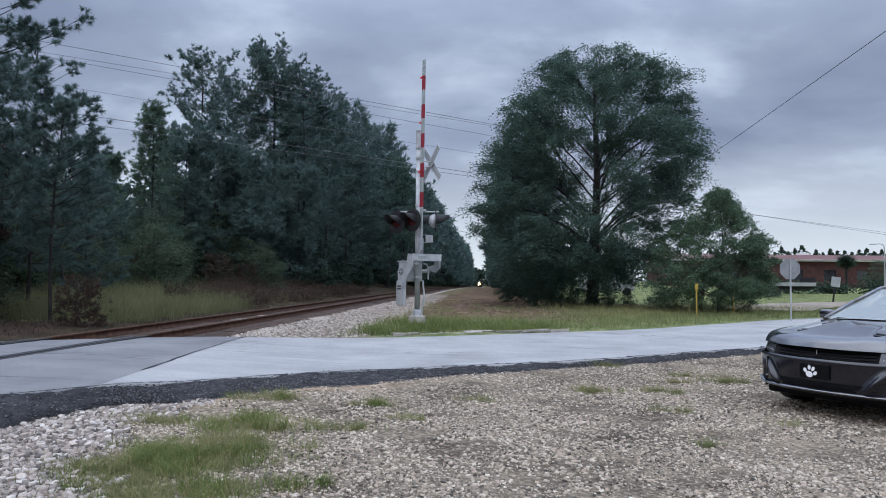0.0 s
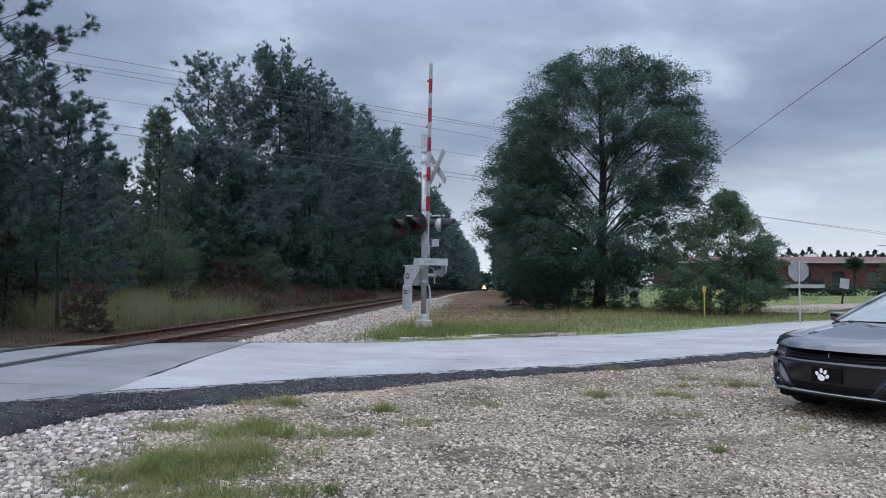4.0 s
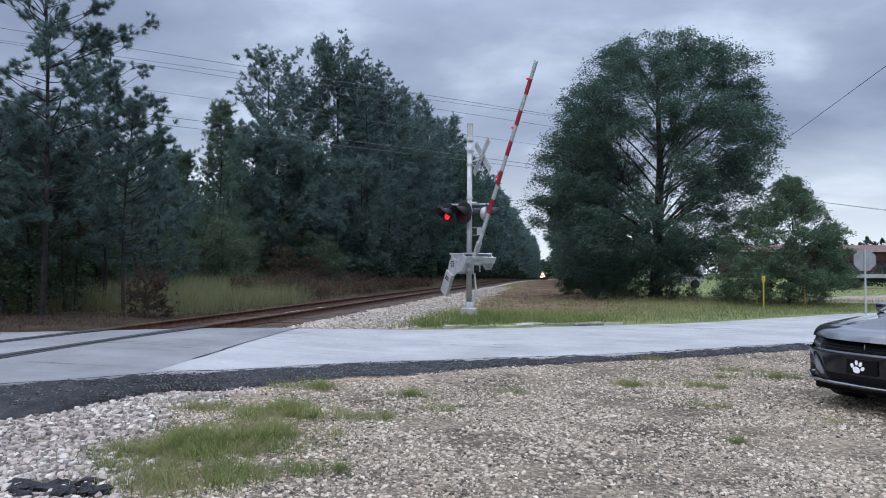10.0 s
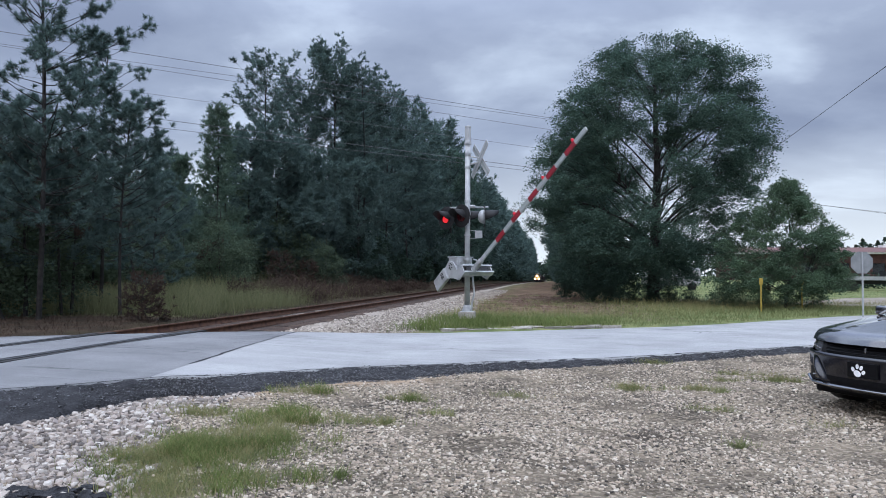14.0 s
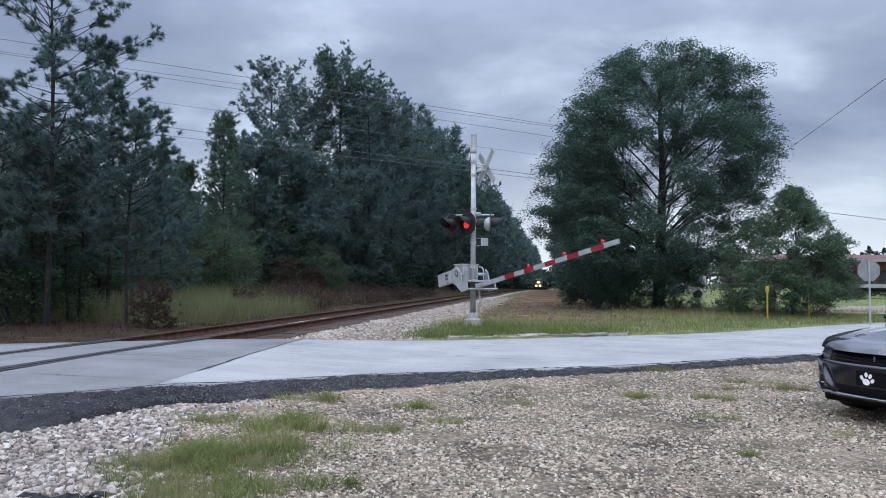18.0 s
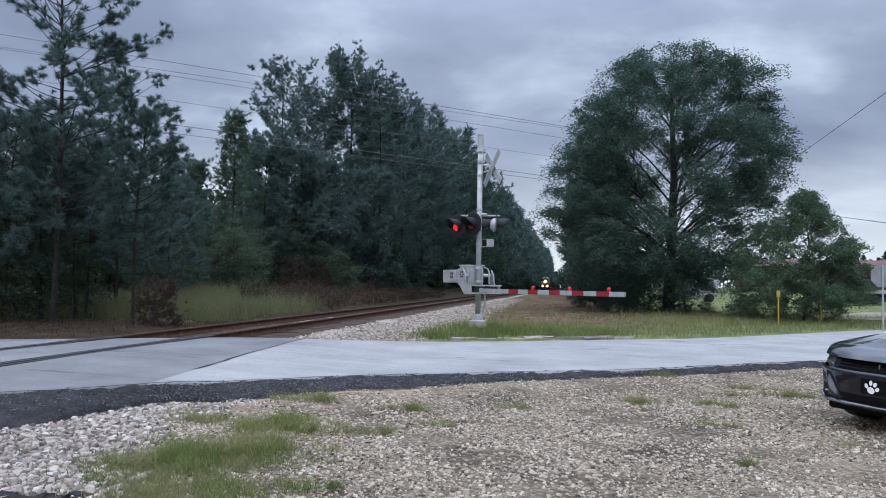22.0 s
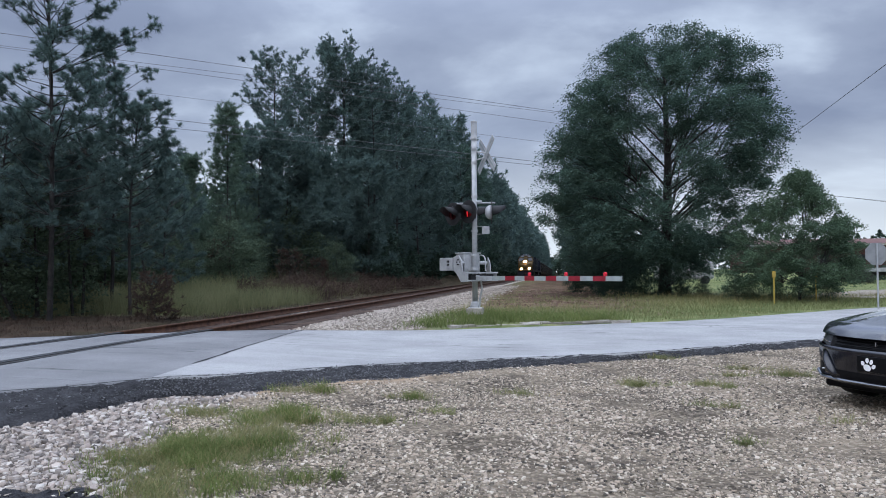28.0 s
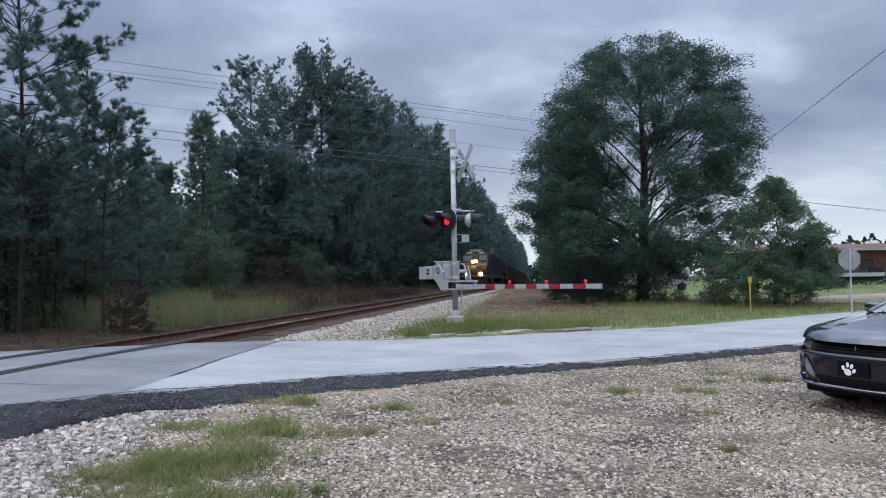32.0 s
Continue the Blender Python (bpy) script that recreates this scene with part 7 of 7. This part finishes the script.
def build_grass():
    rng = np.random.default_rng(20)
    def uv(x, y):
        return x * ROAD_D[0] + y * ROAD_D[1], x * ROAD_N[0] + y * ROAD_N[1]

    def verge(x, y):
        u, v = uv(x, y)
        e = v - road_far(u)
        near = smooth(-0.06, 0.12, e)
        stones = 1 - smooth(-3.4, -2.3, x + 0.02 * (y - 18))
        dirt = np.exp(-(((x + 0.2) / 3.8) ** 4)) * smooth(22.5, 25, y)
        dirt = np.maximum(dirt, np.exp(-(((y - 29.5 - 0.25 * x) / 1.2) ** 2)) * smooth(-3, 0, x) * (1 - smooth(4, 9, x)))
        return near * (1 - stones) * (1 - 0.98 * dirt)

    p = clustered(rng, 105000, -3.5, 24, 15, 36, lambda x, y: 1.3 * verge(x, y))
    grass_field("verge_grass", p, 0.08, 0.30, 0.014, M_GRASS, "uneven green grass on the verge", 21)
    p = clustered(rng, 42000, -3.5, 22, 15, 36, lambda x, y: 0.9 * verge(x, y) * smooth(1.2, 4.5, uv(x, y)[1] - road_far(uv(x, y)[0])))
    grass_field("seed_grass", p, 0.18, 0.52, 0.009, M_DRY, "tall dry seed heads in the verge", 22, 0.3)
    def mast_tufts(x, y):
        u, v = uv(x, y)
        e = v - road_far(u)
        return smooth(0.15, 0.4, e) * np.exp(-((e - 0.9) / 1.0) ** 2) * smooth(-3.6, -2.6, x) * (1 - smooth(1.2, 2.4, x)) * 1.5
    p = clustered(rng, 22000, -4, 3, 15.5, 21, mast_tufts)
    grass_field("tall_green_grass", p, 0.12, 0.36, 0.013, M_FRESH, "tall bright green grass round the signal foot", 23, 0.4)
    p = clustered(rng, 42000, 12, 60, 30, 75, lambda x, y: 0.9 * smooth(0.5, 2.0, uv(x, y)[1] - road_far(uv(x, y)[0])))
    grass_field("far_grass", p, 0.04, 0.13, 0.022, M_GRASS, "mown grass beyond the side drive", 24)
    # weeds west of the track
    def weeds(x, y):
        u, v = uv(x, y)
        return smooth(0.3, 1.0, v - road_far(u)) * (1 - smooth(-10.8, -10.0, x)) * smooth(19.6, 21.2, y + 0.12 * (x + 11)) * (0.05 + 0.95 * (1 - smooth(28.5, 31.5, y)))
    p = clustered(rng, 92000, -19, -10, 19, 46, weeds)
    grass_field("tall_weeds", p, 0.35, 1.15, 0.014, M_WEED, "soft olive weeds on the bank west of the track", 25, 0.30)
    p = clustered(rng, 20000, -24, -9.8, 13, 21.5, lambda x, y: smooth(0.2, 0.6, uv(x, y)[1] - road_far(uv(x, y)[0])) * 0.9)
    grass_field("dry_grass", p, 0.03, 0.16, 0.014, M_DEAD, "brown pine litter and dry stalks beside the road", 26)
    # thin grass and tufts on the bare dirt
    p = np.concatenate([np.stack([rng.normal(cx, 0.22, 60), rng.normal(cy, 0.35, 60)], 1) for cx, cy in zip(rng.uniform(-2.8, 4.0, 26), rng.uniform(22.5, 42, 26))])
    grass_field("dirt_tufts", p, 0.05, 0.24, 0.014, M_GRASS, "scattered grass tufts on the bare dirt", 31, 0.5)
    # patches in the gravel lot
    blobs = [(-2.75, 5.35, 0.24, 0.24, 1.7), (-2.35, 5.60, 0.28, 0.28, 1.9), (-2.25, 6.3, 0.18, 0.26, 1.1), (-2.35, 7.1, 0.22, 0.28, 1.2), (-3.4, 7.1, 0.24, 0.12, 0.45), (-2.75, 6.0, 0.22, 0.24, 0.7), (-2.25, 4.75, 0.22, 0.22, 1.2), (-1.72, 4.95, 0.14, 0.14, 0.3), (-1.85, 6.0, 0.2, 0.2, 0.25),
             (1.37, 9.77, 0.13, 0.07, 0.30), (2.29, 9.72, 0.22, 0.06, 0.30), (3.33, 11.38, 0.30, 0.06, 0.22), (3.63, 10.88, 0.20, 0.08, 0.35), (2.19, 8.32, 0.08, 0.04, 0.12), (2.82, 10.64, 0.16, 0.05, 0.14), (2.02, 12.08, 0.25, 0.06, 0.25), (-1.33, 8.36, 0.12, 0.06, 0.25), (-0.94, 7.56, 0.10, 0.05, 0.12), (-2.69, 8.48, 0.25, 0.10, 0.30), (-1.50, 7.07, 0.25, 0.10, 0.25), (-1.35, 5.02, 0.12, 0.12, 0.10), (2.00, 6.74, 0.10, 0.06, 0.06), (-0.17, 8.88, 0.20, 0.08, 0.10), (3.18, 7.67, 0.12, 0.06, 0.08)]
    P, D = [], []
    for x, y, sx, sy, w in blobs:
        for _ in range(max(2, int(24 * w))):
            cx, cy, r = rng.normal(x, sx), rng.normal(y, sy), rng.uniform(0.03, 0.10)
            n = int(rng.uniform(25, 90))
            P.append(np.stack([rng.normal(cx, r, n), rng.normal(cy, r * 0.8, n)], 1))
            if rng.random() < 0.5:
                D.append(np.stack([rng.normal(cx, r * 1.3, n // 3), rng.normal(cy, r * 1.3, n // 3)], 1))
        n = int(500 * w)
        P.append(np.stack([rng.normal(x, sx, n), rng.normal(y, sy, n)], 1))
        D.append(np.stack([rng.normal(x, sx, n // 2), rng.normal(y, sy, n // 2)], 1))
    P, D = np.concatenate(P), np.concatenate(D)
    tall = (hills(P[:, 0], P[:, 1], 3.1, 6.0) > 0.12) & (P[:, 0] < -0.8)
    grass_field("lot_grass", P[~tall], 0.03, 0.13, 0.006, M_GRASS, "patchy green grass growing through the gravel", 27, 0.65)
    grass_field("lot_grass_tufts", P[tall], 0.06, 0.19, 0.006, M_FRESH, "taller bright green tufts in the gravel", 29, 0.5)
    grass_field("lot_dry_grass", D, 0.05, 0.19, 0.004, M_DRY, "thin dry stalks in the gravel lot", 28, 0.45)


build_grass()

# ---------------------------------------------------------------- stones
CUBE = np.array([(-1, -1, -1), (1, -1, -1), (1, 1, -1), (-1, 1, -1), (-1, -1, 1), (1, -1, 1), (1, 1, 1), (-1, 1, 1)], float)
CUBE_F = np.array([(4, 5, 6, 7), (0, 1, 5, 4), (1, 2, 6, 5), (2, 3, 7, 6), (3, 0, 4, 7)])


def stone_heap(name, pts, rmin, rmax, material, label, seed, zf=land, flat=0.6, sink=0.25):
    """Angular crushed stones, joined, each turned and skewed its own way."""
    rng = np.random.default_rng(seed)
    n = len(pts)
    r = rmin + (rmax - rmin) * rng.uniform(0, 1, n) ** 2.2
    v = CUBE[None] * rng.uniform(0.55, 1.0, (n, 8, 1)) + rng.normal(0, 0.16, (n, 8, 3))
    v *= np.stack([rng.uniform(0.8, 1.25, n), rng.uniform(0.6, 1.0, n), rng.uniform(0.45, 0.9, n) * flat / 0.6], 1)[:, None, :] * (r / 1.25)[:, None, None]
    a, b = rng.uniform(0, 2 * math.pi, n), rng.normal(0, 0.35, n)
    ca, sa, cb, sb = np.cos(a), np.sin(a), np.cos(b), np.sin(b)
    y2 = v[:, :, 1] * cb[:, None] - v[:, :, 2] * sb[:, None]
    z2 = v[:, :, 1] * sb[:, None] + v[:, :, 2] * cb[:, None]
    x3 = v[:, :, 0] * ca[:, None] - y2 * sa[:, None]
    y3 = v[:, :, 0] * sa[:, None] + y2 * ca[:, None]
    z = zf(pts[:, 0], pts[:, 1]) + r * (0.5 - sink) * flat
    out = np.stack([x3 + pts[:, 0:1], y3 + pts[:, 1:2], z2 + z[:, None]], -1).reshape(-1, 3)
    f = (CUBE_F[None] + 8 * np.arange(n)[:, None, None]).reshape(-1, 4)
    return tagged(new(name, mesh_np(name, out, f, material)), label, "gravel", kind="stuff")


def pale_zone(x, y):
    """Where the pale crushed stone lies: the corner of the lot beside the track."""
    edge = np.interp(y, [3, 4.75, 5.9, 7.0, 8.0, 9.5], [-1.9, -2.45, -3.25, -3.45, -3.35, -2.9])
    return x < edge + 0.25 * hills(x, y, 3.0, 2.0)


def build_stones():
    rng = np.random.default_rng(33)
    p = np.stack([rng.uniform(-4.2, 10.0, 340000), 2.9 + 12.1 * rng.uniform(0, 1, 340000) ** 1.4], 1)
    u, v = p @ ROAD_D, p @ ROAD_N
    low = edge_low(u)
    tracks = hills(p[:, 0], p[:, 1], 0.9, 8.0)
    keep = (v < low + 0.12) & ~pale_zone(p[:, 0], p[:, 1]) & (np.abs(p[:, 0]) < 0.75 * p[:, 1] + 0.6)
    sandy = (v > low - 0.17 + 0.06 * np.sin(9 * u)) & (((u > 0.2) & (u < 1.5)) | ((u > 2.2) & (u < 3.4)))
    keep &= ~sandy | (rng.uniform(0, 1, len(p)) < 0.12)
    bare = hills(p[:, 0], p[:, 1], 1.6, 2.5) + 0.5 * hills(p[:, 0], p[:, 1], 4.1, 1.5)
    p = p[keep & (rng.uniform(0, 1, len(p)) < np.clip(0.85 + 0.3 * tracks - 0.8 * smooth(0.25, 0.65, bare), 0.08, 1) * np.interp(p[:, 1], [7, 10, 15], [1.0, 0.7, 0.45]))]
    p = p[rng.uniform(0, 1, len(p)) > 0.8 * damp_soil(p[:, 0], p[:, 1])]
    fine = hills(p[:, 0], p[:, 1], 1.1, 5.0) + rng.normal(0, 0.3, len(p)) > 0.25
    stone_heap("lot_gravel", p[~fine], 0.006, 0.024, M_STONE, "loose grey and tan gravel of the lot", 34, flat=0.48)
    stone_heap("lot_grit", p[fine], 0.005, 0.016, M_STONE, "finer packed gravel of the lot", 38)
    q = np.stack([rng.uniform(-3.2, 4.2, 9000), rng.uniform(21.5, 46, 9000)], 1)
    c = hills(q[:, 0], q[:, 1], 1.1, 3.0) + 0.5 * hills(q[:, 0], q[:, 1], 3.0, 1.0)
    q = q[c + rng.normal(0, 0.3, len(q)) > -0.05]
    stone_heap("dirt_clods", q, 0.012, 0.055, M_CLOD, "brown clods and rubble on the dirt track", 41)
    # crumbs of black asphalt along the broken road edge
    n = 28000
    u = rng.uniform(-5.5, 11.5, n)
    lo = edge_low(u)
    hi = road_near(u)
    f = rng.uniform(-0.06, 1.0, n) + np.abs(rng.normal(0, 0.10, n)) * (rng.random(n) < 0.25)
    v = lo + (hi - lo) * f
    q = np.stack([u * ROAD_D[0] + v * ROAD_N[0], u * ROAD_D[1] + v * ROAD_N[1]], 1)

    def edge_z(x, y):
        uu, vv = x * ROAD_D[0] + y * ROAD_D[1], x * ROAD_N[0] + y * ROAD_N[1]
        a = edge_low(uu)
        b = road_near(uu) + 0.06
        g = np.clip((vv - a) / (b - a), 0, 1)
        bot = land(x, y) - 0.03
        shape = np.where(g < 0.12, g / 0.12 * 0.30, 0.30 + 0.70 * (np.clip(g - 0.12, 0, 1) / 0.88) ** 0.8)
        return np.maximum(bot + 0.03, bot + (road_z(x, y) + 0.004 - bot) * shape)
    keep = (rng.uniform(0, 1, n) < np.where(u < 0.2, 0.5, np.where(u > 4.5, 0.5, 1.0)))
    stone_heap("asphalt_crumbs", q[keep], 0.005, 0.016, M_TARS, "black crumbs of broken asphalt along the road edge", 39, edge_z)
    p = np.stack([rng.uniform(-9, -1.6, 46000), rng.uniform(3.0, 9.4, 46000)], 1)
    u, v = p @ ROAD_D, p @ ROAD_N
    low = edge_low(u)
    p = p[(v < low) & pale_zone(p[:, 0], p[:, 1]) & (p[:, 0] > -0.75 * p[:, 1] - 1.2)]
    stone_heap("pale_rubble", p, 0.013, 0.040, M_PALES, "pale pinkish crushed stone beside the lot", 35, flat=0.75)
    # ballast stones along the near side of the track
    p = np.stack([rng.uniform(-6.2, -2.2, 44000), rng.uniform(15.0, 60, 44000)], 1)
    u, v = p @ ROAD_D, p @ ROAD_N
    edge = -2.6 - 0.02 * (p[:, 1] - 18) + 0.5 * hills(p[:, 0], p[:, 1], 1.3, 4.0)
    p = p[(v > road_far(u) + 0.1) & (p[:, 0] < edge) & (rng.uniform(0, 1, len(p)) < np.clip(20 / p[:, 1], 0, 1))]
    def bz(x, y):
        return np.maximum(land(x, y), rail_z(y) + np.interp(x - track_x(y), [-3, -1.75, -0.5, 0.5, 1.75, 2.6, 4.4], [-0.75, -0.24, -0.19, -0.19, -0.22, -0.34, -0.62]))
    stone_heap("ballast_stones", p, 0.018, 0.046, M_BALLAST, "pale grey crushed ballast beside the rails", 36, bz)


build_stones()


def build_sleepers_and_loose_stones():
    me = bm_mesh("sleeper", box((0, 0, 0), (2.6, 0.23, 0.18), bevel=0.012), M_TIE)
    rng = np.random.default_rng(40)
    y = -3.0
    n = 0
    while n < 240:
        v = TRACK_X * ROAD_N[0] + y * ROAD_N[1]
        if not (7.0 < v < 15.6):
            ob = new("sleeper", me)
            ob.parent = track
            ob.matrix_basis = pose(float(track_x(y)) + rng.uniform(-0.05, 0.05), y, float(rail_z(y)) - 0.262, 0, 0, rng.uniform(-1.2, 1.2))
            n += 1
        y += 0.53
    # the largest loose stones, each on its own
    kinds = []
    for k in range(8):
        v = CUBE * rng.uniform(0.6, 1.0, (8, 1)) + rng.normal(0, 0.15, (8, 3))
        v *= (0.031, 0.026, 0.022)
        bm = bmesh.new()
        vs = [bm.verts.new(p) for p in v]
        for f in list(CUBE_F) + [(0, 3, 2, 1)]:
            bm.faces.new([vs[i] for i in f])
        bmesh.ops.bevel(bm, geom=list(bm.edges), offset=0.004, segments=1, affect="EDGES")
        kinds.append(bm_mesh("stone", bm, M_PALE))
    n = 0
    while n < 290:
        x, y = rng.uniform(-4.6, -1.9), rng.uniform(3.6, 8.2)
        if not pale_zone(np.array(x), np.array(y)) or np.array([x, y]) @ ROAD_N > 8.2:
            continue
        ob = new("stone", kinds[n % 8])
        ob.parent = ground
        s = rng.uniform(0.6, 1.25)
        ob.matrix_basis = pose(x, y, gz(x, y) + 0.018 * s, rng.uniform(-25, 25), rng.uniform(-25, 25), rng.uniform(0, 360)) @ Matrix.Diagonal((s, s, s, 1))
        n += 1
    # lumps of black asphalt dropped on the rubble
    for k in range(24):
        bm = bmesh.new()
        bmesh.ops.create_icosphere(bm, subdivisions=2, radius=rng.uniform(0.03, 0.062))
        for w in bm.verts:
            w.co = Vector((w.co.x * 1.4, w.co.y, w.co.z * 0.55)) * rng.uniform(0.6, 1.3)
        ob = new("asphalt_lump", bm_mesh("asphalt_lump", bm, M_TAR))
        ob.matrix_basis = pose(-3.25 + 0.03 * k + rng.uniform(-0.04, 0.04), 4.33 + rng.normal(0, 0.07), gz(-3, 4.5) + 0.02, 0, 0, rng.uniform(0, 360))
        tagged(ob, "lump of broken black asphalt on the pale stone", "asphalt lump", "asphalt lumps")


build_sleepers_and_loose_stones()


def motions():
    signal_motions()
    train_motions()


motions()
